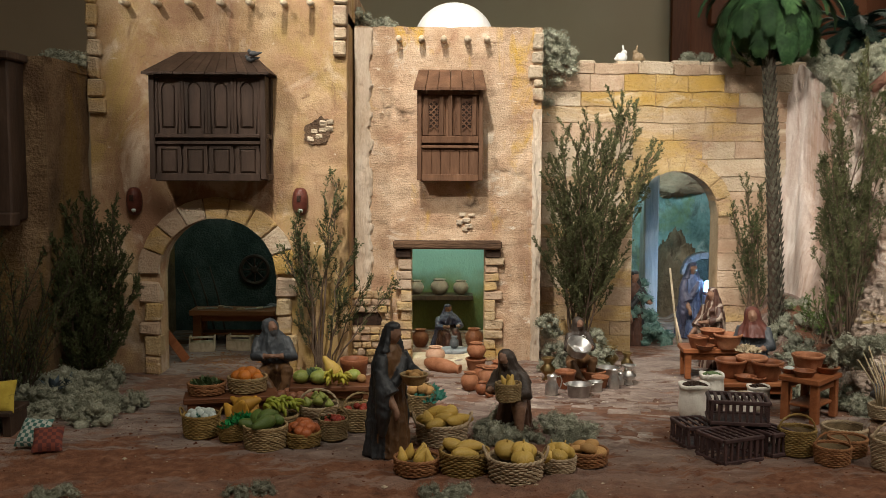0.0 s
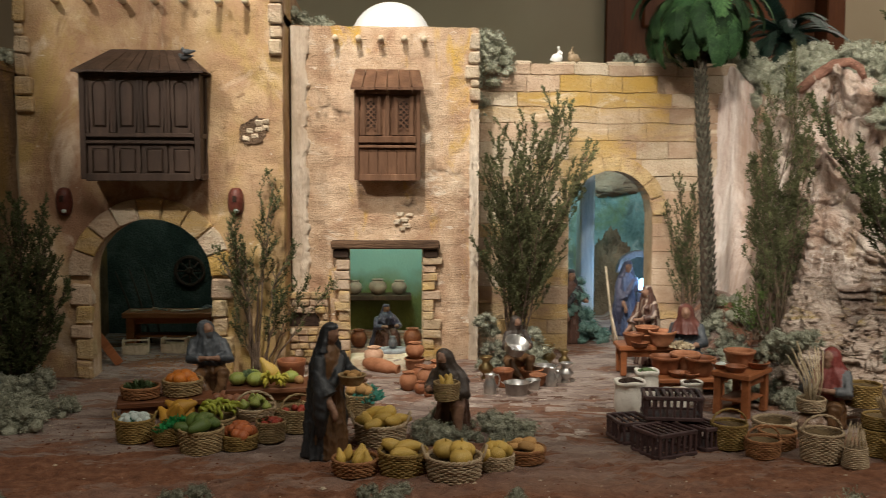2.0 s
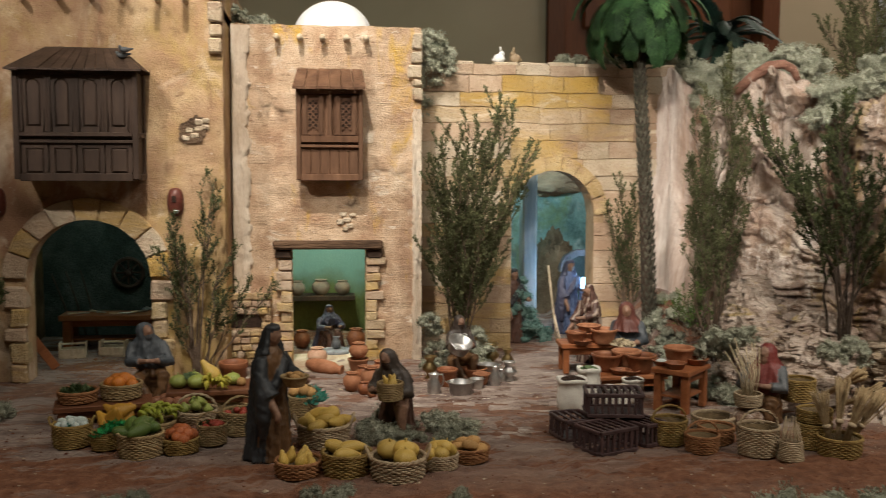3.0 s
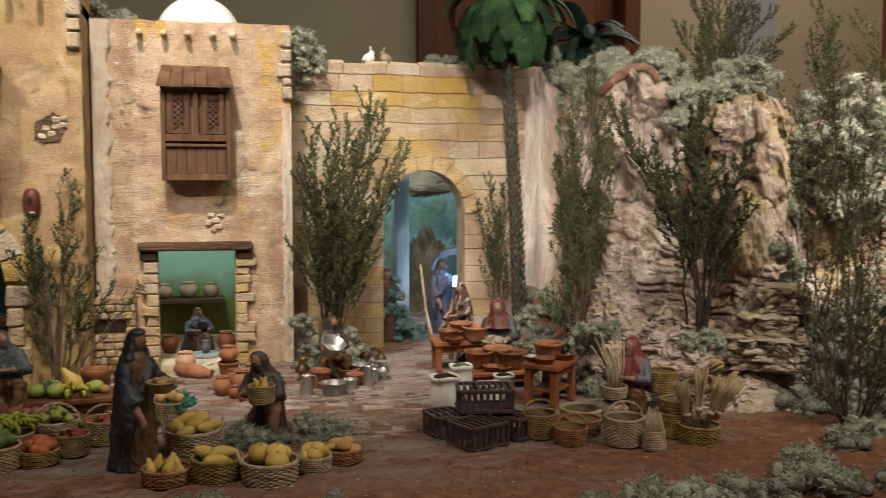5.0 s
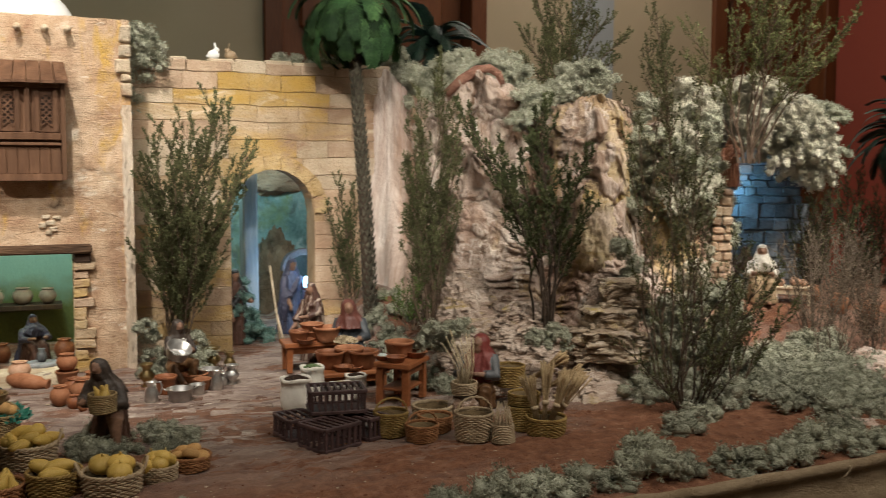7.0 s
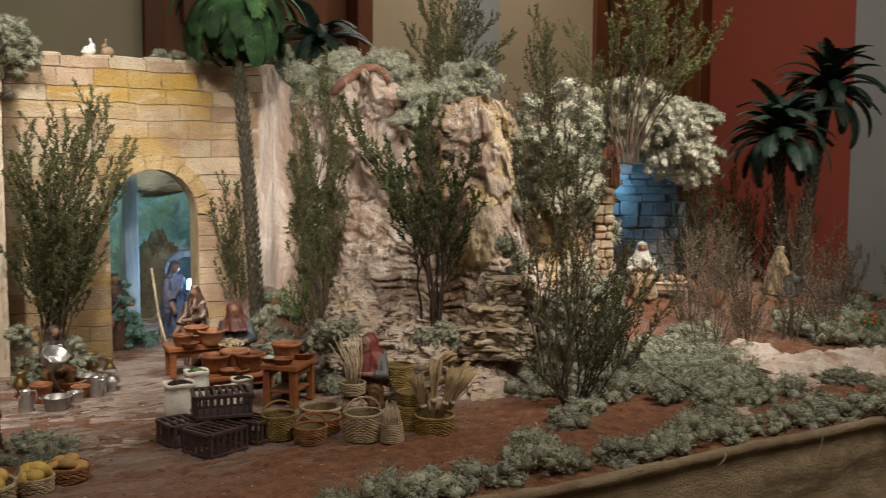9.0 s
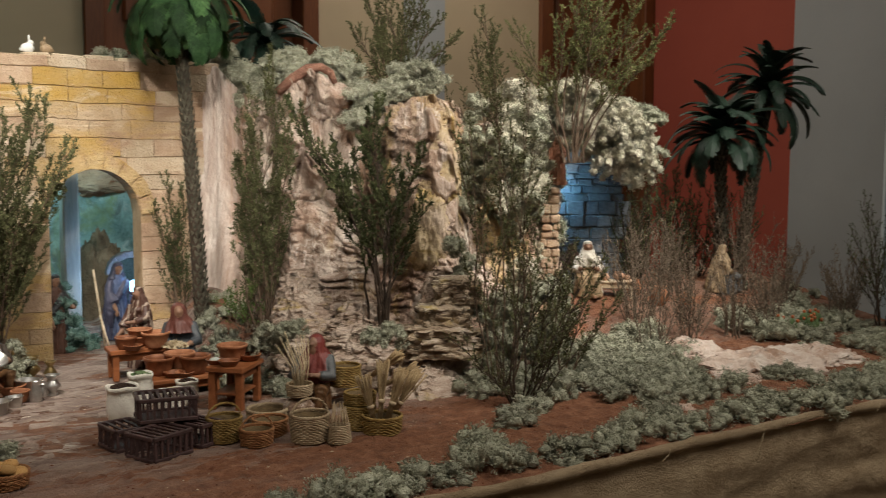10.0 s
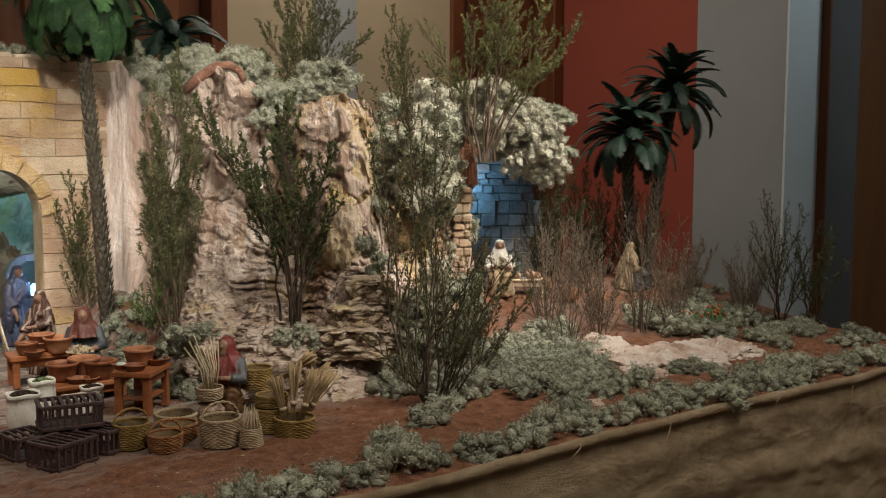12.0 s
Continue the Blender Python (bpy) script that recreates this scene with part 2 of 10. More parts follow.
ROCK_PALE = mat("pale_pink_rock_face", [(0.28, (0.40, 0.27, 0.21)), (0.42, (0.53, 0.40, 0.33)), (0.55, (0.62, 0.50, 0.43)), (0.72, (0.72, 0.63, 0.57))],
                scale=6, fine=140, bump=0.9, depth=0.005, world=True, stretch=(1, 1, 0.35), scratch=0.8, comb=(3, 3, 0.6),
                layers=[((0.45, 0.30, 0.22), 4.0, 0.57, 0.09, (2.0, 2.0, 0.3)), ((0.74, 0.66, 0.60), 6.0, 0.57, 0.09, (2.0, 2.0, 0.3))])
MOSS = mat("grey_green_lichen", [(0.3, (0.27, 0.275, 0.20)), (0.5, (0.40, 0.405, 0.305)), (0.7, (0.58, 0.59, 0.47))],
           rough=1.0, scale=60, fine=500, bump=1.0, depth=0.004, vary=0.2, spec=0.1)
MOSS_PALE = mat("cream_lichen", [(0.3, (0.46, 0.43, 0.33)), (0.5, (0.63, 0.60, 0.48)), (0.7, (0.74, 0.71, 0.58))],
                rough=1.0, scale=60, fine=500, bump=1.0, depth=0.004, vary=0.12, spec=0.1)
# Lichen behind the arch: the teal lamplight on it is put into the colour.
MOSS_TEAL_LIT = mat("teal_lit_lichen", [(0.3, (0.10, 0.20, 0.17)), (0.5, (0.18, 0.30, 0.26)), (0.7, (0.28, 0.42, 0.37))],
                rough=1.0, scale=60, fine=500, bump=1.0, depth=0.004, vary=0.15, spec=0.1)
VIVID_LEAF = mat("fresh_green_leaf", [(0.3, (0.06, 0.10, 0.025)), (0.55, (0.11, 0.17, 0.045)), (0.75, (0.18, 0.25, 0.08))], rough=0.8, scale=18, fine=90, bump=0, island=0.3, spec=0.12)
LEAF = mat("heather_leaf", [(0.3, (0.070, 0.078, 0.034)), (0.55, (0.130, 0.138, 0.064)), (0.75, (0.21, 0.21, 0.105))], rough=0.85, scale=18, fine=90, bump=0, island=0.35, spec=0.12)
LEAF_DARK = mat("dark_heather_leaf", [(0.3, (0.046, 0.058, 0.024)), (0.55, (0.092, 0.106, 0.046)), (0.75, (0.15, 0.16, 0.074))], rough=0.85, scale=18, fine=90, bump=0, island=0.35, spec=0.12)
LEAF_OLIVE = mat("olive_heather_leaf", [(0.3, (0.10, 0.112, 0.044)), (0.55, (0.185, 0.195, 0.082)), (0.75, (0.28, 0.28, 0.13))], spec=0.12, rough=0.85, scale=18, fine=90, bump=0, island=0.35)
LEAF_DRY = mat("dry_twig_leaf", [(0.3, (0.11, 0.08, 0.055)), (0.55, (0.20, 0.155, 0.11)), (0.75, (0.31, 0.25, 0.18))], rough=0.8, scale=18, bump=0, island=0.3)
TWIG = mat("grey_twig", [(0.3, (0.07, 0.045, 0.028)), (0.6, (0.16, 0.11, 0.075))], scale=40, bump=0.5)
TWIG_RED = mat("reddish_dry_twig", [(0.3, (0.10, 0.074, 0.052)), (0.6, (0.20, 0.152, 0.112))], scale=40, bump=0.5)
TWIG_DARK = mat("dark_twig", [(0.3, (0.03, 0.02, 0.013)), (0.6, (0.07, 0.048, 0.033))], scale=40, bump=0.5)
PALM_LEAF = mat("green_cloth_frond", [(0.3, (0.010, 0.028, 0.010)), (0.5, (0.028, 0.072, 0.024)), (0.7, (0.085, 0.17, 0.06))], rough=0.7, scale=14, fine=150, bump=0.5, vary=0.55, spec=0.2)
PALM_DARK = mat("dark_green_frond", [(0.3, (0.008, 0.018, 0.012)), (0.6, (0.022, 0.045, 0.030))], rough=0.5, scale=14, bump=0.5, island=0.4)
BARK = mat("palm_bark", [(0.3, (0.035, 0.032, 0.022)), (0.55, (0.105, 0.097, 0.070)), (0.75, (0.23, 0.21, 0.155))], scale=50, fine=300, bump=0.8, depth=0.002)
BURLAP = mat("brown_burlap", [(0.3, (0.26, 0.185, 0.11)), (0.6, (0.39, 0.295, 0.19))], rough=0.95, scale=14, fine=420, bump=1.0, depth=0.005, layers=[((0.24, 0.17, 0.10), 5.0, 0.58, 0.12, (1, 1, 3))])
WALL_OLIVE = mat("olive_grey_wall_paint", [(0.3, (0.37, 0.285, 0.185)), (0.7, (0.405, 0.315, 0.21))], rough=0.9, scale=2, bump=0.15, depth=0.001)
WALL_RED = mat("brick_red_wall_paint", [(0.3, (0.27, 0.054, 0.034)), (0.7, (0.30, 0.064, 0.040))], rough=0.8, scale=2, bump=0.15, depth=0.001)
WALL_WHITE = mat("cool_white_trim_paint", [(0.3, (0.52, 0.57, 0.58)), (0.7, (0.57, 0.62, 0.63))], rough=0.6, scale=2, bump=0.1, depth=0.001)
WALL_GREY = mat("grey_wall_paint", [(0.3, (0.27, 0.275, 0.275)), (0.7, (0.30, 0.305, 0.305))], rough=0.85, scale=2, bump=0.15, depth=0.001)
# Darker copy of the door wood: the open leaf's shade is in the colour.
DOOR_SHADED = mat("shaded_door_wood", [(0.3, (0.040, 0.018, 0.007)), (0.6, (0.075, 0.034, 0.013))], rough=0.5, scale=8, bump=0.3, stretch=(1, 1, 0.1))
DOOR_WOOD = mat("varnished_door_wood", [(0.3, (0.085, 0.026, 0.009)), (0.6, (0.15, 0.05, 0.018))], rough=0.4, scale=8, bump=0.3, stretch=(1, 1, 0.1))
FLOOR_MAT = mat("room_floor_stone", [(0.3, (0.16, 0.12, 0.09)), (0.7, (0.22, 0.17, 0.13))], rough=0.5, scale=3)
CEIL_MAT = mat("ceiling_paint", [(0.3, (0.6, 0.57, 0.5)), (0.7, (0.66, 0.62, 0.55))], scale=2, bump=0.1)
BLUE_WALL = mat("painted_blue_green_backdrop", [(0.3, (0.08, 0.16, 0.16)), (0.45, (0.16, 0.28, 0.28)), (0.6, (0.24, 0.40, 0.40)), (0.75, (0.34, 0.50, 0.52))], scale=7, fine=90, bump=0.9, depth=0.004, stretch=(1, 1, 0.8),
                spots=(0.20, 0.28, 0.10), spot_scale=4, spot_at=0.54, layers=[((0.12, 0.17, 0.16), 9.0, 0.58, 0.06, (1, 1, 1)), ((0.40, 0.50, 0.50), 12.0, 0.6, 0.05, (1, 1, 1))])
GREEN_WALL = mat("painted_green_backdrop", [(0.3, (0.085, 0.10, 0.03)), (0.5, (0.13, 0.16, 0.06)), (0.7, (0.20, 0.23, 0.08))], scale=5, fine=120, bump=0.5, stretch=(1.5, 1, 0.7))


def wash(m, tint, z0, z1):
    """A painted wash of another colour that begins at a height and fades in upwards with a brushed edge."""
    nt = m.node_tree
    b = nt.nodes["Principled BSDF"]
    source = b.inputs["Base Color"].links[0].from_socket
    at = nt.nodes.new("ShaderNodeNewGeometry").outputs["Position"]
    sep = nt.nodes.new("ShaderNodeSeparateXYZ")
    nt.links.new(at, sep.inputs[0])
    n = nt.nodes.new("ShaderNodeTexNoise")
    n.inputs["Scale"].default_value, n.inputs["Detail"].default_value = 14, 6
    nt.links.new(at, n.inputs["Vector"])
    add = nt.nodes.new("ShaderNodeMath")
    add.operation, add.inputs[1].default_value = "MULTIPLY_ADD", 0.16
    nt.links.new(n.outputs[0], add.inputs[0])
    nt.links.new(sep.outputs[2], add.inputs[2])
    k = nt.nodes.new("ShaderNodeMapRange")
    k.inputs[1].default_value, k.inputs[2].default_value = z0 + 0.08, z1 + 0.08
    nt.links.new(add.outputs[0], k.inputs[0])
    x = nt.nodes.new("ShaderNodeMix")
    x.data_type = "RGBA"
    nt.links.new(k.outputs[0], x.inputs[0])
    nt.links.new(source, x.inputs[6])
    x.inputs[7].default_value = (*tint, 1)
    nt.links.new(x.outputs[2], b.inputs["Base Color"])


wash(GREEN_WALL, (0.20, 0.37, 0.35), 0.13, 0.22)
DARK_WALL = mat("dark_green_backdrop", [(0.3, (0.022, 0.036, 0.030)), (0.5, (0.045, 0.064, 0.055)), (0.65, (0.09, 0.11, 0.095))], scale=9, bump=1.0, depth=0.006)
STABLE_STONE = mat("grey_block_stone", [(0.3, (0.10, 0.105, 0.11)), (0.6, (0.20, 0.21, 0.22))], scale=24, fine=160, bump=1.0, vary=0.35)


# ---- shapes ----
def smooth(a, b, x):
    k = min(1, max(0, (x - a) / (b - a)))
    return k * k * (3 - 2 * k)


def fbm(x, y, z, octaves=4):
    return noise.fractal(Vector((x, y, z)), 0.8, 2.0, octaves)


def mesh(name, verts, faces, material=None, soft=False):
    me = bpy.data.meshes.new(name)
    me.from_pydata([tuple(v) for v in verts], [], faces)
    if material:
        for one in (material if isinstance(material, (list, tuple)) else [material]):
            me.materials.append(one)
    if soft:
        me.polygons.foreach_set("use_smooth", [True] * len(me.polygons))
    me.update()
    return me


def from_bm(name, bm, material=None, soft=False):
    me = bpy.data.meshes.new(name)
    bm.to_mesh(me)
    bm.free()
    if material:
        for one in (material if isinstance(material, (list, tuple)) else [material]):
            me.materials.append(one)
    if soft:
        me.polygons.foreach_set("use_smooth", [True] * len(me.polygons))
    return me


def thing(name, label, category, group="", kind="", at=None):
    ob = new(name)
    ob.empty_display_size = 0.02
    if at is not None:
        ob.matrix_world = at
    return tagged(ob, label, category, group, kind)


def part(name, me, parent, label="", m=None):
    ob = new(name, me)
    ob.parent = parent
    if m is not None:
        ob.matrix_local = m
    if label:
        tagged(ob, label)
    return ob


def box_bm(bm, x0, x1, y0, y1, z0, z1, bevel=0.0, jitter=0.0, m=None):
    made = bmesh.ops.create_cube(bm, size=1.0)["verts"]
    for v in made:
        v.co = Vector((x0 if v.co.x < 0 else x1, y0 if v.co.y < 0 else y1, z0 if v.co.z < 0 else z1))
        if jitter:
            v.co += Vector([random.uniform(-jitter, jitter) for _ in range(3)])
        if m is not None:
            v.co = m @ v.co
    if bevel:
        edges = list({e for v in made for e in v.link_edges})
        bmesh.ops.bevel(bm, geom=edges, offset=bevel, segments=1, affect="EDGES")


def box(name, x0, x1, y0, y1, z0, z1, material, bevel=0.002, jitter=0.0, m=None):
    bm = bmesh.new()
    box_bm(bm, x0, x1, y0, y1, z0, z1, bevel, jitter, m)
    return from_bm(name, bm, material)


def tube(verts, faces, path, radii, sides=6, cap=True):
    """Adds a tapering tube along a path to the lists."""
    path = [Vector(p) for p in path]
    base = len(verts)
    side = None
    for i, p in enumerate(path):
        ahead = (path[min(i + 1, len(path) - 1)] - path[max(i - 1, 0)]).normalized()
        if side is None:
            side = ahead.orthogonal().normalized()
        side = (side - ahead * side.dot(ahead))
        side = side.normalized() if side.length > 1e-6 else ahead.orthogonal().normalized()
        up = ahead.cross(side)
        r = radii[i] if isinstance(radii, (list, tuple)) else radii
        for k in range(sides):
            a = 2 * math.pi * k / sides
            verts.append(p + (side * math.cos(a) + up * math.sin(a)) * r)
    for i in range(len(path) - 1):
        for k in range(sides):
            a, b = base + i * sides + k, base + i * sides + (k + 1) % sides
            faces.append((a, b, b + sides, a + sides))
    if cap:
        faces.append(tuple(base + k for k in reversed(range(sides))))
        faces.append(tuple(base + (len(path) - 1) * sides + k for k in range(sides)))


def lathe(verts, faces, profile, sides=28, centre=(0, 0, 0), wobble=0.0, close=True):
    """Adds a turned shape: profile of (radius, height) from the outside foot over the lip to the inside."""
    base = len(verts)
    cx, cy, cz = centre
    for r, z in profile:
        for k in range(sides):
            a = 2 * math.pi * k / sides
            w = 1 + wobble * math.sin(3 * a + z * 40)
            verts.append(Vector((cx + r * w * math.cos(a), cy + r * w * math.sin(a), cz + z)))
    for i in range(len(profile) - 1):
        for k in range(sides):
            a, b = base + i * sides + k, base + i * sides + (k + 1) % sides
            faces.append((a, b, b + sides, a + sides))
    if close:
        faces.append(tuple(base + k for k in reversed(range(sides))))
        faces.append(tuple(base + (len(profile) - 1) * sides + k for k in range(sides)))


def turned(name, profile, material, sides=28, wobble=0.0, soft=True):
    v, f = [], []
    lathe(v, f, profile, sides, wobble=wobble)
    return mesh(name, v, f, material, soft)


def grid(verts, faces, nu, nv, place):
    base = len(verts)
    for j in range(nv + 1):
        for i in range(nu + 1):
            verts.append(place(i / nu, j / nv))
    for j in range(nv):
        for i in range(nu):
            a = base + j * (nu + 1) + i
            faces.append((a, a + 1, a + nu + 2, a + nu + 1))


def gz(x, y):
    """The height of the ground."""
    mound = 0.19 * smooth(0.80, 0.98, x) * (1 - smooth(1.9, 2.2, x)) * smooth(2.3, 2.8, y)
    rise = smooth(1.55, 2.1, x) * 0.13 * smooth(1.75, 2.6, y)
    return mound + rise + 0.004 * fbm(x * 9, y * 9, 0)


# ---- the room ----
def slab(name, x0, x1, y0, y1, z0, z1, material, label, category):
    return tagged(new(name, box(name, x0, x1, y0, y1, z0, z1, material, 0.0)), label, category, "", "structure")


FLOOR_Z, CEIL_Z = -0.9, 2.7
BACK_Y, RIGHT_X = 4.6, 4.53
slab("floor", -4.2, 7.0, -3.2, 7.0, FLOOR_Z - 0.1, FLOOR_Z, FLOOR_MAT, "dim brown stone floor of the exhibition room", "floor")
slab("ceiling", -4.2, 7.0, -3.2, 7.0, CEIL_Z, CEIL_Z + 0.1, CEIL_MAT, "pale ceiling of the exhibition room", "ceiling")
slab("wall_west", -4.2, -4.1, -3.2, 4.6, FLOOR_Z, CEIL_Z, WALL_OLIVE, "olive-grey painted side wall", "wall")
slab("wall_south", -4.1, 7.0, -3.2, -3.1, FLOOR_Z, CEIL_Z, WALL_OLIVE, "olive-grey painted wall behind the camera", "wall")
slab("wall_north", -4.1, 1.045, BACK_Y, BACK_Y + 0.2, FLOOR_Z, CEIL_Z, WALL_OLIVE, "olive-grey painted wall behind the diorama", "wall")
slab("wall_north_middle", 2.19, 3.615, BACK_Y, BACK_Y + 0.2, FLOOR_Z, CEIL_Z, WALL_OLIVE, "olive-grey painted wall between two doors", "wall")
slab("wall_east", RIGHT_X, RIGHT_X + 0.3, 3.522, BACK_Y, FLOOR_Z, CEIL_Z, WALL_RED, "brick-red painted wall panel", "wall")
slab("wall_east_grey", RIGHT_X, RIGHT_X + 0.3, 2.960, 3.522, FLOOR_Z, CEIL_Z, WALL_GREY, "plain grey painted wall", "wall")
slab("wall_east_far", RIGHT_X, RIGHT_X + 0.2, -3.1, 1.9, FLOOR_Z, CEIL_Z, WALL_GREY, "plain grey painted wall", "wall")


def room_door(name, x0, x1, label):
    d = thing(name, label, "door", "", "structure")
    part("frame", box("frame", x0, x0 + 0.09, BACK_Y - 0.03, BACK_Y + 0.2, FLOOR_Z, CEIL_Z - 0.3, DOOR_WOOD, 0.006), d)
    part("frame", box("frame", x1 - 0.09, x1, BACK_Y - 0.03, BACK_Y + 0.2, FLOOR_Z, CEIL_Z - 0.3, DOOR_WOOD, 0.006), d)
    part("leaf", box("leaf", x0 + 0.09, x1 - 0.09, BACK_Y + 0.10, BACK_Y + 0.15, FLOOR_Z, CEIL_Z - 0.3, DOOR_WOOD, 0.004), d)
    for z0, z1 in ((-0.7, 0.15), (0.3, 1.08), (1.2, 2.2)):
        part("panel", box("panel", x0 + 0.2, x1 - 0.2, BACK_Y + 0.075, BACK_Y + 0.11, z0, z1, DOOR_WOOD, 0.012), d)
    return d


room_door("door_1", 1.045, 2.19, "dark varnished panelled door in a reddish frame")
room_door("door_2", 3.615, 4.53, "dark varnished door in a reddish frame beside the red wall")
slab("wall_north_strip", 2.70, 2.95, BACK_Y - 0.02, BACK_Y, FLOOR_Z, CEIL_Z, WALL_GREY, "pale blue-grey vertical strip on the wall", "trim")
slab("trim_white", RIGHT_X + 0.002, RIGHT_X + 0.30, 2.946, 2.9598, FLOOR_Z, CEIL_Z, WALL_WHITE, "pale white-painted door reveal", "trim")
d3 = thing("door_3", "brown wooden door and frame standing open, the leaf coloured darker for shade", "door", "", "structure")
part("frame", box("frame", RIGHT_X + 0.301, RIGHT_X + 0.33, 2.900, 2.965, FLOOR_Z, CEIL_Z, DOOR_WOOD, 0.006), d3)
part("leaf", box("leaf", RIGHT_X - 0.63, RIGHT_X - 0.58, 1.2, 2.205, FLOOR_Z, CEIL_Z, DOOR_SHADED, 0.006), d3, "brown door leaf with shade put into its colour")
slab("wall_corridor", 6.2, 6.3, 0.5, 5.0, FLOOR_Z, CEIL_Z, WALL_GREY, "grey corridor wall beyond the open door", "wall")

# ---- the table with its ground ----
EDGE_Y, TABLE_END = 1.34, 3.08


def ground_at(u, v):
    x = -1.7 + (TABLE_END + 1.7) * u
    y = EDGE_Y - 0.004 + (2.6 - 1.04 * smooth(2.25, 2.3, x)) * v
    soil = 1 - smooth(1.75, 2.05, y + 0.10 * fbm(x * 4, y * 4, 8, 3))
    return Vector((x, y, gz(x, y) + 0.0035 * fbm(x * 30, y * 34, 3, 4) + soil * (0.006 * abs(fbm(x * 22, y * 26, 9, 3)) + 0.0035 * fbm(x * 75, y * 80, 6, 2))))


GROUND = bpy.data.materials.new("painted_ground")
GROUND.use_nodes = True


def ground_nodes(m):
    nt = m.node_tree
    b = nt.nodes["Principled BSDF"]
    co = nt.nodes.new("ShaderNodeTexCoord").outputs["Object"]

    def n(scale, det=6, dist=0.0, rough=0.6, stretch=(1, 1, 1)):
        mp = nt.nodes.new("ShaderNodeMapping")
        mp.inputs["Scale"].default_value = stretch
        nt.links.new(co, mp.inputs[0])
        t = nt.nodes.new("ShaderNodeTexNoise")
        t.inputs["Scale"].default_value, t.inputs["Detail"].default_value = scale, det
        t.inputs["Distortion"].default_value, t.inputs["Roughness"].default_value = dist, rough
        nt.links.new(mp.outputs[0], t.inputs["Vector"])
        return t.outputs[0]

    stone = ramp(nt, [(0.30, (0.13, 0.085, 0.07)), (0.42, (0.22, 0.155, 0.13)), (0.52, (0.33, 0.25, 0.21)), (0.62, (0.42, 0.335, 0.285)), (0.72, (0.62, 0.55, 0.48))], n(11, 10, 0.9, 0.74, (0.55, 1.7, 1)))
    earth = ramp(nt, [(0.3, (0.12, 0.048, 0.026)), (0.5, (0.23, 0.098, 0.052)), (0.62, (0.31, 0.145, 0.082)), (0.75, (0.42, 0.26, 0.18))], n(34, 8, 0.3, 0.7))
    mask = ramp(nt, [(0.49, (0, 0, 0)), (0.55, (1, 1, 1))], n(3.4, 10, 1.0, 0.70, (0.6, 1.6, 1)))
    # more earth towards the front edge and the far end of the table
    sep = nt.nodes.new("ShaderNodeSeparateXYZ")
    nt.links.new(co, sep.inputs[0])
    front = nt.nodes.new("ShaderNodeMapRange")
    front.inputs[1].default_value, front.inputs[2].default_value, front.inputs[3].default_value, front.inputs[4].default_value = 1.58, 1.98, 0.9, -0.22
    nt.links.new(sep.outputs[1], front.inputs[0])
    far = nt.nodes.new("ShaderNodeMapRange")
    far.inputs[1].default_value, far.inputs[2].default_value, far.inputs[3].default_value, far.inputs[4].default_value = 0.92, 1.26, 0.0, 0.9
    nt.links.new(sep.outputs[0], far.inputs[0])
    add = nt.nodes.new("ShaderNodeMath")
    add.operation = "ADD"
    nt.links.new(front.outputs[0], add.inputs[0])
    nt.links.new(far.outputs[0], add.inputs[1])
    add2 = nt.nodes.new("ShaderNodeMath")
    add2.operation, add2.use_clamp = "ADD", True
    nt.links.new(add.outputs[0], add2.inputs[0])
    nt.links.new(mask, add2.inputs[1])
    mx = nt.nodes.new("ShaderNodeMix")
    mx.data_type = "RGBA"
    nt.links.new(add2.outputs[0], mx.inputs[0])
    nt.links.new(stone, mx.inputs[6])
    nt.links.new(earth, mx.inputs[7])
    nt.links.new(mx.outputs[2], b.inputs["Base Color"])
    b.inputs["Roughness"].default_value, b.inputs["Specular IOR Level"].default_value = 0.85, 0.3
    h = nt.nodes.new("ShaderNodeMath")
    h.operation = "ADD"
    nt.links.new(n(38, 9, 0.6, 0.75, (0.7, 1.3, 1)), h.inputs[0])
    nt.links.new(n(220, 3), h.inputs[1])
    bn = nt.nodes.new("ShaderNodeBump")
    bn.inputs["Strength"].default_value, bn.inputs["Distance"].default_value = 1.0, 0.007
    nt.links.new(h.outputs[0], bn.inputs["Height"])
    nt.links.new(bn.outputs[0], b.inputs["Normal"])


ground_nodes(GROUND)
v, f = [], []
grid(v, f, 440, 200, ground_at)
tagged(new("ground", mesh("ground", v, f, GROUND, True)), "painted pinkish stone ground with drifts of red earth", "ground", "", "structure")
slab("table_base", -1.7, 2.3, EDGE_Y + 0.03, 3.94, FLOOR_Z, -0.02, BURLAP, "burlap-clad table that carries the diorama", "table")
slab("table_end", 2.3002, TABLE_END, EDGE_Y + 0.03, 2.9, FLOOR_Z, -0.02, BURLAP, "narrower burlap-clad end of the table", "table")


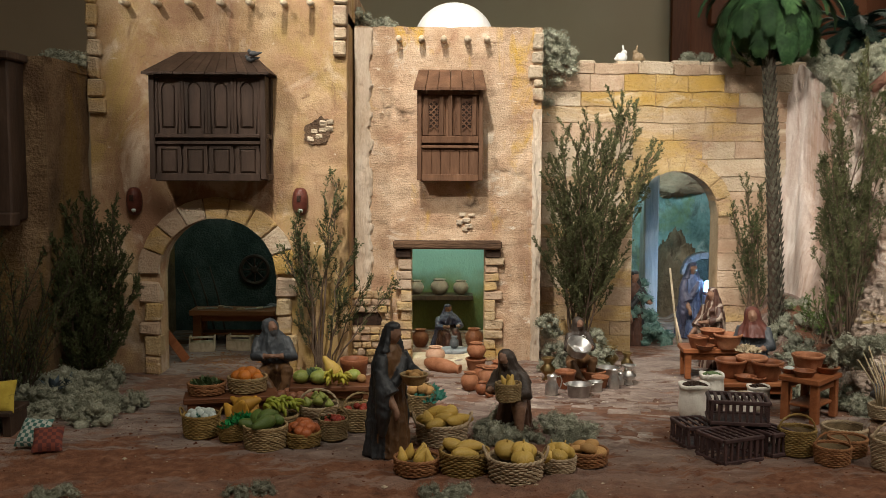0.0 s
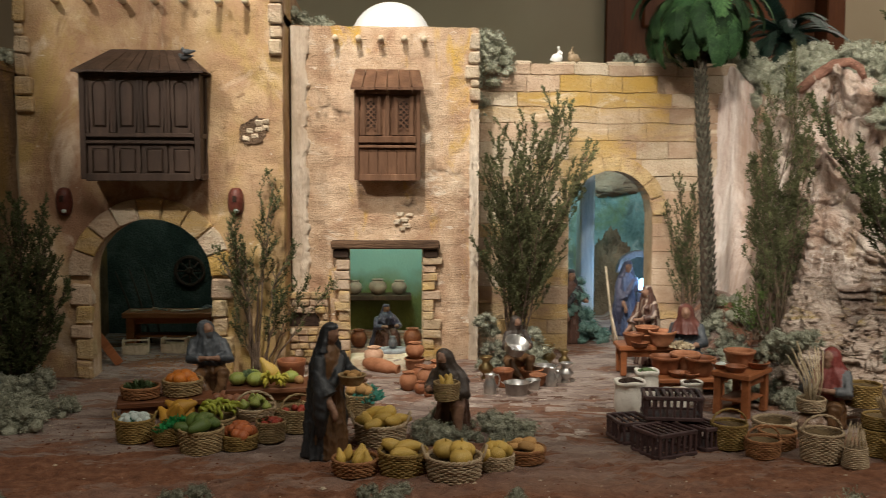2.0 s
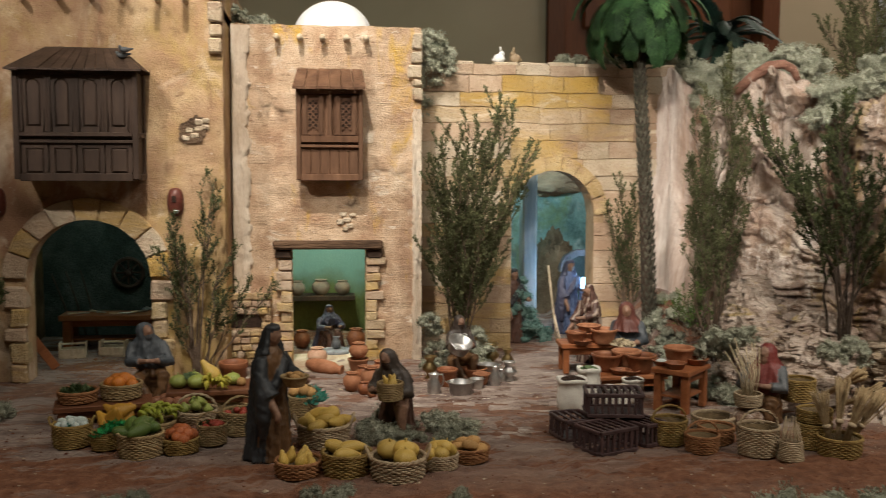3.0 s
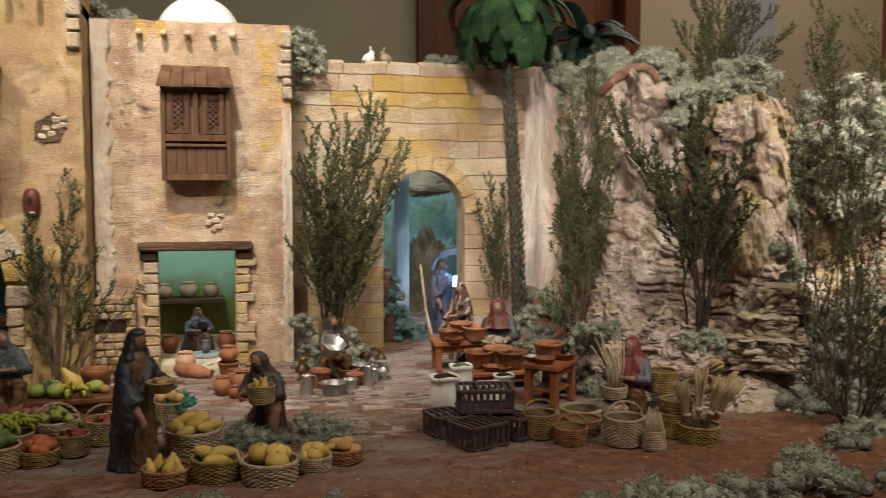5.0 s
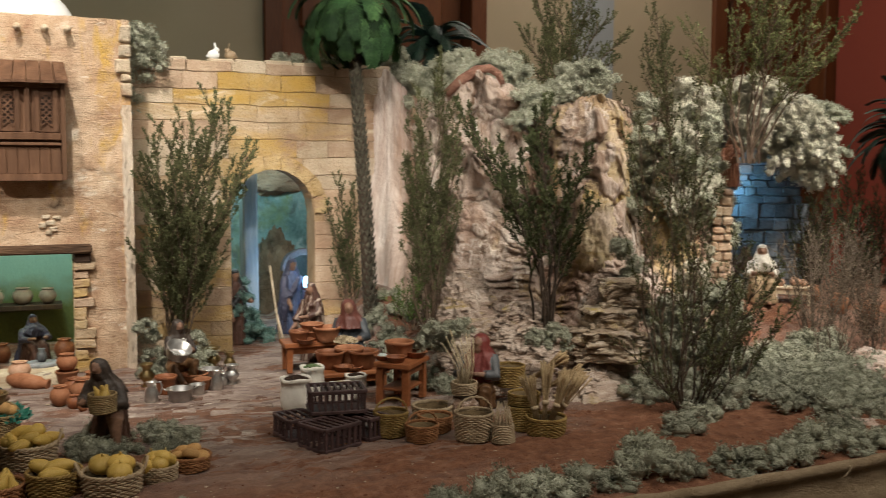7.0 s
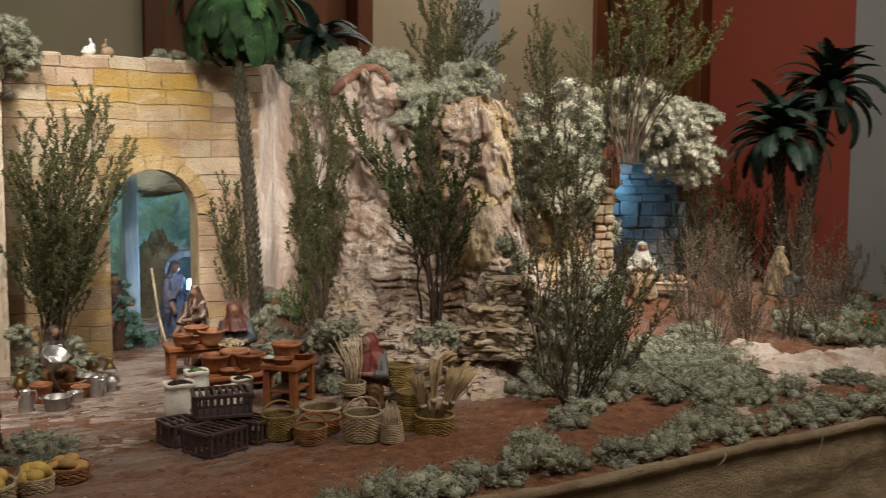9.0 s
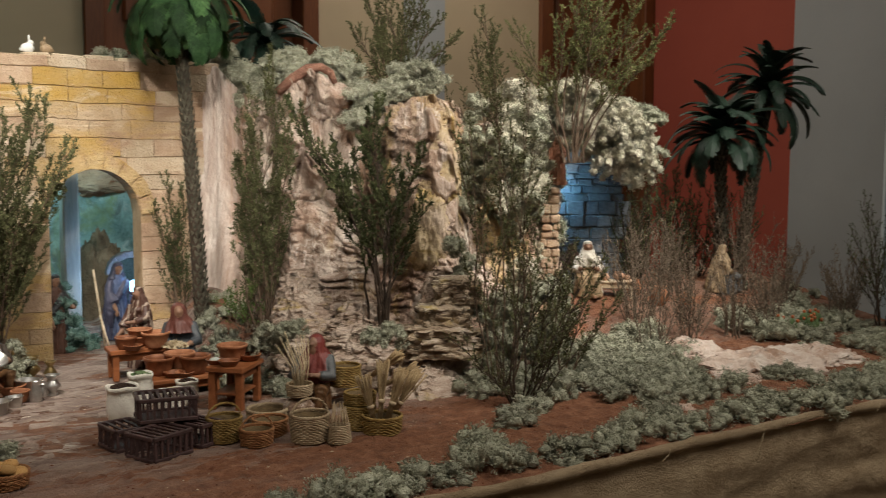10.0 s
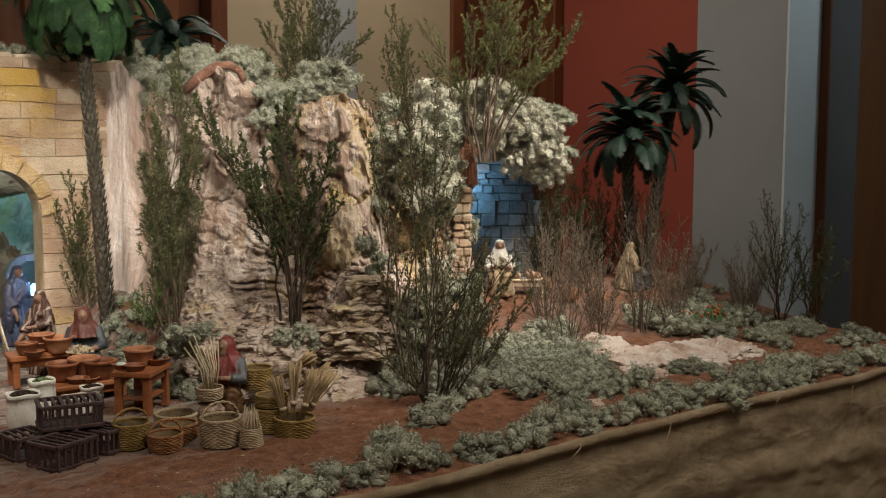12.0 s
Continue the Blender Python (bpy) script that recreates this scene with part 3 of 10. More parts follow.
def skirt_at(u, v):
    x = -1.7 + (TABLE_END + 1.7) * u
    wave = 0.010 * math.sin(x * 4.1 + 1) + 0.006 * fbm(x * 2.5, 0, 4)
    fold = 0.008 * fbm(x * 2.2 + v * 1.2, v * 3.0 - x * 0.8, 5) + 0.010 * abs(fbm(x * 3.2 + v * 9, v * 12 - x * 1.5, 2, 3)) + 0.006 * abs(fbm(x * 7 - v * 10, v * 14 + x, 6, 3))
    if v < 0.14:
        a = v / 0.14 * math.pi * 1.15
        r = 0.011 + 0.003 * fbm(x * 14, v * 3, 2)
        return Vector((x, EDGE_Y - 0.004 - r * math.sin(a) + wave, 0.004 + r * math.cos(a) + 0.005 * fbm(x * 4, 0, 2)))
    k = (v - 0.14) / 0.86
    crease = 0.014 * math.exp(-((k * 6 - 0.6 - 0.35 * math.sin(x * 2.1 + 0.6)) ** 2) * 9) + 0.012 * math.exp(-((k * 6 - 1.3 - 0.3 * math.sin(x * 1.7 + 2.0)) ** 2) * 14) + 0.008 * math.exp(-((k * 6 - 0.28 - 0.05 * math.sin(x * 5)) ** 2) * 120)
    return Vector((x, EDGE_Y - 0.004 - 0.03 * k + wave + (fold - crease) * smooth(0.0, 0.12, k), -0.006 - 0.88 * k))


v, f = [], []
grid(v, f, 420, 110, skirt_at)
tagged(new("burlap_skirt", mesh("burlap_skirt", v, f, BURLAP, True)), "brown burlap cloth draped over the table's front edge", "cloth", "", "structure")


# ---- buildings ----
def facade(name, x0, x1, z0, z1, y, thick, opening, material, rough=0.004, step=0.008, crown=None):
    """A plastered front wall facing -y, with one opening (left, right, height at x) through its thickness."""
    v, f = [], []

    def skin(x, z):
        return Vector((x, y - rough * fbm(x * 6, z * 9, y) - rough * 0.16 * fbm(x * 40, z * 40, y, 3), z))

    def top(x):
        return z1 + (crown(x) if crown else 0)

    def patch(xa, xb, low):
        nu, nv = max(2, int((xb - xa) / step)), max(2, int((z1 - z0) / step))
        def at(u, w):
            x = xa + (xb - xa) * u
            b = low(x)
            return skin(x, b + (top(x) - b) * w)
        grid(v, f, nu, nv, at)

    if opening:
        xl, xr, high = opening
        patch(x0, xl, lambda x: z0)
        patch(xl, xr, high)
        patch(xr, x1, lambda x: z0)
        n = 40
        pts = [(xl, z0)] + [(xl + (xr - xl) * i / n, high(xl + (xr - xl) * i / n)) for i in range(n + 1)] + [(xr, z0)]
        base = len(v)
        for px, pz in pts:
            v.append(skin(px, pz))
            v.append(Vector((px, y + thick, pz)))
        for i in range(len(pts) - 1):
            f.append((base + 2 * i, base + 2 * i + 1, base + 2 * i + 3, base + 2 * i + 2))
    else:
        patch(x0, x1, lambda x: z0)
    # top and ends
    n = 40
    for xa, xb, za, zb in ((x0, x1, None, None), (x0, x0, z0, z1), (x1, x1, z0, z1)):
        base = len(v)
        for i in range(n + 1):
            x = xa + (xb - xa) * i / n
            z = top(x) if za is None else za + (top(xa) - za) * i / n
            v.append(skin(x, z))
            v.append(Vector((x, y + thick, z)))
        for i in range(n):
            f.append((base + 2 * i, base + 2 * i + 1, base + 2 * i + 3, base + 2 * i + 2))
    bm = bmesh.new()
    bm.from_mesh(mesh(name, v, f))
    bmesh.ops.remove_doubles(bm, verts=bm.verts, dist=1e-5)
    return from_bm(name, bm, material, True)


def arch(xl, xr, spring, top):
    mid, half = (xl + xr) / 2, (xr - xl) / 2
    return lambda x: spring + (top - spring) * math.sqrt(max(0.0, 1 - ((x - mid) / half) ** 2))


def stone(name, w, d, h, material, jitter=0.002, bevel=0.004):
    return box(name, -w / 2, w / 2, -d / 2, d / 2, -h / 2, h / 2, material, bevel, jitter)


def voussoirs(parent, xl, xr, spring, top, y, ring, count, mats, proud=0.008, skip=()):
    """Wedge stones round an arch."""
    mid, half = (xl + xr) / 2, (xr - xl) / 2
    rise = top - spring
    for i in range(count):
        if i in skip:
            continue
        a0, a1 = math.pi * (i + 0.022) / count, math.pi * (i + 0.978) / count
        k = random.uniform(0.98, 1.03)
        bm = bmesh.new()
        front, back = [], []
        loop = [(a0 + (a1 - a0) * e / 5, 0) for e in range(6)] + [(a1 - (a1 - a0) * e / 3, ring * k * (1.03 if e in (1, 2) else 1)) for e in range(4)]
        tilt = random.uniform(0, 0.003)
        for a, r in loop:
            c = Vector((mid - math.cos(a) * (half + r), y - proud - tilt - random.uniform(0, 0.0012), spring + math.sin(a) * (rise + r)))
            front.append(bm.verts.new(c))
            back.append(bm.verts.new(c + Vector((0, 0.03, 0))))
        bm.faces.new(front)
        bm.faces.new(list(reversed(back)))
        for j in range(len(loop)):
            q = (j + 1) % len(loop)
            bm.faces.new((front[q], front[j], back[j], back[q]))
        bmesh.ops.bevel(bm, geom=[e for e in bm.edges if e.verts[0] in front and e.verts[1] in front], offset=0.003, segments=2, affect="EDGES")
        bmesh.ops.recalc_face_normals(bm, faces=bm.faces)
        part("arch_stone", from_bm("arch_stone", bm, random.choice(mats)), parent)


def pole_stub(parent, x, y0, z, length=0.05, r=0.008):
    v, f = [], []
    tube(v, f, [(x, y0 + 0.01, z), (x, y0 - length, z - 0.001)], [r, r * 0.97], 12)
    part("beam_end", mesh("beam_end", v, f, POLE, True), parent, "pale sawn round beam end")


# the wide house with the arched workshop
LX0, LX1, LY, LZ = -0.905, -0.247, 2.55, 1.03
house = thing("workshop_house", "ochre plastered house with a wide stone arch", "house")
part("wall", facade("wall", LX0, LX1, -0.01, LZ, LY, 0.07, (-0.735, -0.432, arch(-0.735, -0.432, 0.262, 0.408)), PLASTER, rough=0.006), house)
part("wall", box("wall", LX0, LX0 + 0.03, LY + 0.07, 3.4, -0.01, LZ, PLASTER_SHADE), house)
part("wall", box("wall", LX1 - 0.03, LX1, LY + 0.07, 3.4, -0.01, LZ, PLASTER), house)
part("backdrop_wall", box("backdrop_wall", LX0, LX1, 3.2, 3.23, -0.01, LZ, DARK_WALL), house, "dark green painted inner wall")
part("roof", box("roof", LX0, LX1, LY + 0.04, 3.2, LZ - 0.12, LZ - 0.09, PLASTER_SHADE), house)
voussoirs(house, -0.735, -0.432, 0.262, 0.408, LY, 0.052, 9, [STONE_PALE, STONE_PINK, STONE], 0.011)
for side, xa in ((-1, -0.735), (1, -0.432)):
    z = 0.0
    while z < 0.24:
        h = random.uniform(0.034, 0.056)
        w = random.uniform(0.038, 0.056)
        s = stone("jamb_stone", w, 0.05, h - 0.002, random.choice([STONE, STONE_OCHRE, STONE_PINK]), 0.003, 0.0045)
        part("jamb_stone", s, house, "", pose(xa + side * w / 2, LY + 0.008 + random.uniform(-0.004, 0.004), z + h / 2))
        z += h
for x in (-0.802, -0.722, -0.638, -0.559, -0.486, -0.401, -0.334):
    pole_stub(house, x, LY, 0.951)
z = 0.62
while z < LZ - 0.02:
    h = random.uniform(0.03, 0.06)
    for xa, sgn in ((LX1, -1), (LX0, 1)):
        if random.random() < 0.85 and (sgn > 0 or z > 0.80):
            w = random.uniform(0.022, 0.045)
            part("quoin", stone("quoin", w, 0.03, h - 0.004, STONE_PALE if sgn < 0 else STONE, 0.003, 0.004), house, "", pose(xa + sgn * w / 2, LY - 0.001, z + h / 2))
    z += h

# the tall narrow house with the square doorway
MX0, MX1, MY, MZ = -0.243, 0.270, 2.73, 0.922
mid = thing("potter_house", "sand-coloured plastered house with a wooden lintel over its doorway", "house")
part("wall", facade("wall", MX0, MX1, -0.01, MZ, MY, 0.06, (-0.086, 0.117, lambda x: 0.318), PLASTER_PALE, rough=0.007, crown=lambda x: 0.004 * fbm(x * 20, 0, 7)), mid)
part("wall", box("wall", MX0, MX0 + 0.03, MY + 0.06, 3.4, -0.01, MZ, PLASTER), mid)
part("wall", box("wall", MX1 - 0.03, MX1, MY + 0.06, 3.4, -0.01, MZ - 0.002, PLASTER), mid)
part("backdrop_wall", box("backdrop_wall", MX0 + 0.03, MX1 - 0.03, 3.25, 3.28, -0.01, 0.7, GREEN_WALL), mid, "green painted inner wall")
part("roof", box("roof", MX0 + 0.03, MX1 - 0.03, MY + 0.06, 3.4, MZ - 0.1, MZ - 0.07, PLASTER), mid)
for x in (-0.121, -0.059, 0.001, 0.065, 0.118):
    pole_stub(mid, x, MY, 0.888, 0.035, 0.0085)
part("lintel", box("lintel", -0.137, 0.163, MY - 0.035, MY + 0.03, 0.316, 0.340, WOOD_BEAM, 0.004, 0.002), mid, "cracked grey-brown wooden lintel")
part("bracket", box("bracket", -0.130, -0.088, MY - 0.022, MY + 0.02, 0.292, 0.315, WOOD_DARK, 0.003), mid)
part("bracket", box("bracket", 0.119, 0.160, MY - 0.022, MY + 0.02, 0.292, 0.315, WOOD_DARK, 0.003), mid)
for side, xa in ((-1, -0.086), (1, 0.117)):
    z = 0.0
    while z < 0.28:
        h = random.uniform(0.022, 0.034)
        w = random.uniform(0.028, 0.055)
        part("jamb_stone", stone("jamb_stone", w, 0.05, h - 0.0018, random.choice([STONE, STONE_PINK, STONE_OCHRE]), 0.002, 0.0022), mid, "",
             pose(xa + side * w / 2, MY + 0.010 + random.uniform(-0.004, 0.004), z + h / 2))
        z += h
z = 0.02
while z < MZ - 0.02:
    h = random.uniform(0.022, 0.05)
    if z > 0.7:
        w = random.uniform(0.022, 0.04)
        part("quoin", stone("quoin", w, 0.03, h - 0.004, STONE_PALE, 0.003, 0.004), mid, "", pose(MX1 - w / 2 + 0.002, MY + 0.001, z + h / 2))
    z += h
def ragged_strip(parent, x0, x1, z0, z1, y, proud, rag, seed, material, label):
    """A strip of thicker render whose inner edge has broken away unevenly."""
    v, f = [], []
    n, m = 10, 320

    def edge(z):
        cut = 1.3 * noise.noise(Vector((seed, z * 19, 0))) + 0.8 * noise.noise(Vector((seed, z * 55, 2))) + 0.25 * noise.noise(Vector((seed, z * 140, 4))) + 0.5 * math.copysign(1, noise.noise(Vector((seed, z * 13, 5))))
        return (x1 - x0) + rag * cut * 0.55

    def at(u, w):
        z = z0 + (z1 - z0) * w
        fall = 0.010 if u > 0.99 else 0
        return Vector((x0 + edge(z) * u if x1 > x0 else x0 + edge(z) * u, y - proud - 0.004 * fbm(u * 2, z * 12, seed) - 0.002 * fbm(u * 9, z * 50, seed) + fall, z))

    grid(v, f, n, m, at)
    part("render_strip", mesh("render_strip", v, f, material, True), parent, label)


ragged_strip(mid, MX0 + 0.001, MX0 + 0.046, 0.02, MZ - 0.004, MY, 0.010, 0.010, 3, CREAM_STRIP, "thick cream render with a broken edge")
ragged_strip(mid, MX1 + 0.001, MX1 - 0.024, 0.0, 0.70, MY, 0.010, 0.004, 8, CREAM_STRIP, "thick cream render strip")
v, f = [], []
lathe(v, f, [(0.118 * math.cos(a), 0.118 * 0.95 * math.sin(a)) for a in [i * math.pi / 2 / 12 for i in range(13)]], 40)
dome = tagged(new("dome", mesh("dome", v, f, WHITE, True)), "smooth white plastered dome on the flat roof", "dome")
dome.location = (0.032, 2.96, MZ - 0.010)

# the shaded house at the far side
fl = thing("shaded_house", "brown plastered house in shadow, the shade deepened in its colour", "house")
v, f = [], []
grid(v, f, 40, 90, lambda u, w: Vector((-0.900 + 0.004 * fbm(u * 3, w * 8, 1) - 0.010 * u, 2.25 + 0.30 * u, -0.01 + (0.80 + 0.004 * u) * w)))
part("wall", mesh("wall", v, f, PLASTER_SHADE, True), fl)
part("wall", facade("wall", -1.5, -0.898, -0.01, 0.788, 2.25, 0.05, None, PLASTER_SHADE), fl)
part("roof", box("roof", -1.5, -0.905, 2.26, 2.9, 0.77, 0.784, PLASTER_SHADE), fl)

# the block wall with the archway
AX0, AX1, AY = 0.285, 1.03, 2.88
AL, AR, ASP, AT = 0.553, 0.803, 0.40, 0.532
gate = thing("block_wall", "ochre stone block wall pierced by an arched gateway", "wall", "", "structure")
part("core", facade("core", AX0, AX1, -0.01, 0.835, AY - 0.0105, 0.085, (AL, AR, arch(AL, AR, ASP, AT)), MORTAR, rough=0.002, step=0.012), gate)


def course_limits(z, grow):
    """Where the opening cuts a course at height z."""
    c, half = (AL + AR) / 2, (AR - AL) / 2 + grow
    if z < ASP:
        return c - half, c + half
    k = 1 - ((z - ASP) / (AT - ASP + grow)) ** 2
    return (c - half * math.sqrt(k), c + half * math.sqrt(k)) if k > 0 else (None, None)


def joint(x, row):
    """The uneven height of a bed joint."""
    return 0.0050 * fbm(x * 8, row * 3.7, 1, 4) if row else 0.0


def wavy_block(x0, x1, z0, z1, row, material):
    """A block whose bed joints wander, with a worn rounded face."""
    n, d = 8, 0.0014
    jit = [0.0, 0.0]
    loop = []
    for i in range(n + 1):
        x = x0 + (x1 - x0) * i / n
        loop.append((x + (jit[0] if i == 0 else 0), z0 + joint(x, row) + 0.0004))
    for i in range(n, -1, -1):
        x = x0 + (x1 - x0) * i / n
        loop.append((x + (jit[0] if i == 0 else 0), z1 + joint(x, row + 1) - 0.0004))
    cx, cz = (x0 + x1) / 2, (z0 + z1) / 2
    proud = random.uniform(0, 0.0016)
    v, f = [], []
    for px, pz in loop:
        sx, sz = (1 if px < cx else -1), (1 if pz < cz else -1)
        k = min(1.0, min(px - x0, x1 - px) / 0.004)
        v += [Vector((px - cx, 0.012, pz - cz)), Vector((px - cx, -0.0115, pz - cz)), Vector((px - cx + sx * d * 0.8 * (1 - max(0, k)), -0.0140 - proud + 0.001 * fbm(px * 40, pz * 40, 2), pz - cz + sz * d))]
    m = len(loop)
    for i in range(m):
        q = (i + 1) % m
        f += [(3 * q, 3 * i, 3 * i + 1, 3 * q + 1), (3 * q + 1, 3 * i + 1, 3 * i + 2, 3 * q + 2)]
    for i in range(n):
        a, b = i, m - 1 - i
        f.append((3 * a + 2, 3 * (a + 1) + 2, 3 * (b - 1) + 2, 3 * b + 2))
    return mesh("block", v, f, material), pose(cx, AY, cz)


def block_paint(x, z):
    """Ochre washes lie over the upper courses and round the arch, pinkish ones on the top and the far end."""
    r = random.random()
    if 0.70 < z < 0.80 and 0.48 < x < 0.84:
        return STONE_OCHRE if r < 0.85 else STONE
    if 0.60 < z <= 0.70 and 0.55 < x < 0.80:
        return STONE_OCHRE if r < 0.4 else STONE
    if 0.48 < z < 0.60 and abs(x - 0.68) < 0.2:
        return STONE_OCHRE if r < 0.5 else STONE_PALE
    if z > 0.78 or x > 0.86:
        return STONE_PINK if r < 0.75 else STONE_PALE
    return STONE_PINK if r < 0.25 else STONE_OCHRE if r < 0.33 else random.choice([STONE, STONE, STONE_PALE])


z = 0.0
rows = []
while z < 0.83:
    h = random.uniform(0.040, 0.054)
    rows.append((z, min(h, 0.84 - z)))
    z += h
for row, (z, h) in enumerate(rows):
    grow = 0.030 if z > ASP - 0.05 else 0.0
    xa, xb = course_limits(z + h * 0.35, grow)
    spans = [(AX0, AX1)] if xa is None else [(AX0, xa), (xb, AX1)]
    for s0, s1 in spans:
        x = s0
        while x < s1 - 0.012:
            w = random.uniform(0.085, 0.15) if z > 0.60 else random.uniform(0.09, 0.24)
            if s1 - x - w < 0.05:
                w = s1 - x
            gap = 0.0011 if z > 0.70 or random.random() < 0.5 else 0.0001
            me, m = wavy_block(x + gap, x + w - 0.0001, z, z + h, row, block_paint(x + w / 2, z + h / 2))
            part("block", me, gate, "", m)
            x += w
voussoirs(gate, AL, AR, ASP, AT, AY, 0.042, 9, [STONE_OCHRE, STONE_OCHRE, STONE], 0.0165)
x = AX0
while x < AX1 - 0.02:
    w = random.uniform(0.04, 0.1)
    if random.random() < 0.7:
        part("coping_stone", stone("coping_stone", w - 0.003, 0.04, 0.02, STONE_PALE, 0.003, 0.004), gate, "", pose(x + w / 2, AY + 0.016, 0.838))
    x += w
tagged(new("backdrop_arch", box("backdrop_arch", 0.30, 1.6, 3.75, 3.78, -0.02, 0.60, BLUE_WALL, 0)), "painted blue-green scenery panel behind the arch", "backdrop", "", "structure")
backs = thing("scenery_wall", "low blue-green painted scenery wall with rough plaster", "wall", "", "structure")
v, f = [], []
grid(v, f, 110, 70, lambda u, w: Vector((0.45 + 0.80 * u, 3.70 - 0.010 * fbm(u * 7, w * 5, 2) - 0.004 * abs(fbm(u * 30, w * 14, 5, 3)), 0.468 * w + 0.010 * fbm(u * 8, 1, 1) * w)))
part("face", mesh("face", v, f, BLUE_WALL, True), backs)
tagged(new("pale_post", box("pale_post", 0.672, 0.722, 3.28, 3.34, -0.01, 0.52, mat("pale_blue_post_paint", [(0.3, (0.26, 0.33, 0.33)), (0.6, (0.40, 0.46, 0.46))], scale=14, stretch=(3, 3, 0.3), bump=0.5), 0.006, 0.003)), "pale blue-grey painted upright post behind the arch", "post")
# ---- the cliff ----
CLIFF = [((0.944, 2.813, 0.15), (0.965, 2.859, 0.834)), ((0.975, 2.728, 0.14), (1.021, 2.829, 0.838)), ((0.985, 2.575, 0.12), (1.081, 2.796, 0.766)),
         ((0.994, 2.357, 0.09), (1.116, 2.674, 0.720)), ((1.002, 2.266, 0.07), (1.144, 2.575, 0.783)), ((1.028, 2.189, 0.05), (1.210, 2.567, 0.812)),
         ((1.060, 2.129, 0.03), (1.274, 2.536, 0.777)), ((1.097, 2.053, 0.00), (1.324, 2.476, 0.748)), ((1.123, 2.016, -0.01), (1.416, 2.551, 0.674)),
         ((1.165, 1.981, -0.01), (1.406, 2.442, 0.678)), ((1.216, 1.962, -0.01), (1.386, 2.338, 0.720)), ((1.266, 1.941, -0.01), (1.426, 2.290, 0.735)),
         ((1.328, 1.936, -0.01), (1.497, 2.281, 0.721)), ((1.45, 2.02, -0.01), (1.66, 2.44, 0.660)), ((1.60, 2.10, 0.00), (1.78, 2.42, 0.68)),
         ((1.78, 2.22, 0.03), (1.92, 2.46, 0.69)), ((2.00, 2.36, 0.03), (2.10, 2.58, 0.60))]


def crag(p, scale):
    """Rough broken blocks: high inside each block, falling off sharply in the cracks between."""
    d = noise.voronoi(p * scale + Vector((fbm(p.x * 9, p.y * 9, p.z * 9, 3), fbm(p.y * 9, p.z * 9, p.x * 9, 3), 0)) * 0.7)[0]
    return min(1.0, (d[1] - d[0]) * 2.6) ** 0.5


def cliff_at(u, w):
    k = u * (len(CLIFF) - 1)
    i = min(int(k), len(CLIFF) - 2)
    e = smooth(0, 1, k - i)
    low = Vector(CLIFF[i][0]).lerp(Vector(CLIFF[i + 1][0]), k - i)
    high = Vector(CLIFF[i][1]).lerp(Vector(CLIFF[i + 1][1]), e)
    w2 = min(1.0, w / 0.92)
    slab = 1 - smooth(0.10, 0.17, u)
    run = 0.70 * smooth(-0.12, 0.56, w2) + 0.30 * w2 ** 1.3
    z = low.z + (high.z - low.z) * w2
    p = low.lerp(high, min(1, run))
    p.z = z
    p.x += 0.010 * fbm(p.y * 8, z * 6, 3, 3) * (1 - slab)
    out = Vector((p.x, p.y - 0.0, 0)).normalized() * -1
    foot = 1 - smooth(0.36, 0.60, w2)
    # broken layers at the foot, dipping to one side
    lay = z * 36 + p.x * 5 + 1.7 * fbm(p.x * 4, p.y * 4, z * 3, 3)
    step = (lay % 1.0)
    rough = 0.35 + abs(noise.noise(Vector((p.x * 9, p.y * 9, math.floor(lay) * 1.7)))) * 1.6
    strata = 0.021 * rough * (smooth(0.0, 0.22, step) - 0.8 * smooth(0.6, 1.0, step)) * foot
    # folds running down and aslant over the face
    slant = p.x * 6.5 + p.y * 2 + z * 4.2
    fold = abs(fbm(slant, p.y * 4 - p.x * 2, z * 1.5, 3))
    ridge = 0.085 * (0.5 - fold) * smooth(0.25, 0.6, w2)
    blocks = 0.052 * crag(Vector((p.x, p.y, z * 0.75)), 5.2) * (0.35 + 0.65 * (1 - foot)) + 0.016 * crag(Vector((p.x + z * 0.4, p.y, z * (0.7 + 1.5 * foot))), 13)
    grit = 0.007 * fbm(p.x * 16, p.y * 16, z * 11, 3) + 0.0045 * abs(fbm(p.x * 34 + z * 22, p.y * 34, z * 14, 3)) + 0.0022 * fbm(p.x * 90, p.y * 90, z * 60, 2)
    calm = 1 - 0.95 * slab
    p += out * ((strata + ridge + blocks + grit) * calm + slab * (0.016 * fbm(p.x * 16 + p.y * 9, 2, z * 1.6, 3) + 0.006 * fbm(p.x * 50 + p.y * 30, 5, z * 5, 3)) - 0.03)
    p.z += (0.012 * fbm(u * 16, 3, 0, 3) + 0.006 * fbm(p.x * 30, p.y * 30, z * 30, 2)) * smooth(0.6, 0.9, w) * calm
    if w > 0.92:
        p += Vector((0.05, 0.12, -0.03)) * ((w - 0.92) / 0.08) * 2.4
    return p


v, f = [], []
grid(v, f, 460, 250, cliff_at)
rock = mesh("cliff", v, f, [ROCK, ROCK_PALE], True)
rock.polygons.foreach_set("material_index", [1 if (k % 460) < 66 + 14 * noise.noise(Vector((k // 460 * 0.06, 3, 0))) else 0 for k in range(len(f))])
tagged(new("cliff", rock), "pinkish cream rock face of layered cork bark with ochre streaks", "rock", "", "structure")


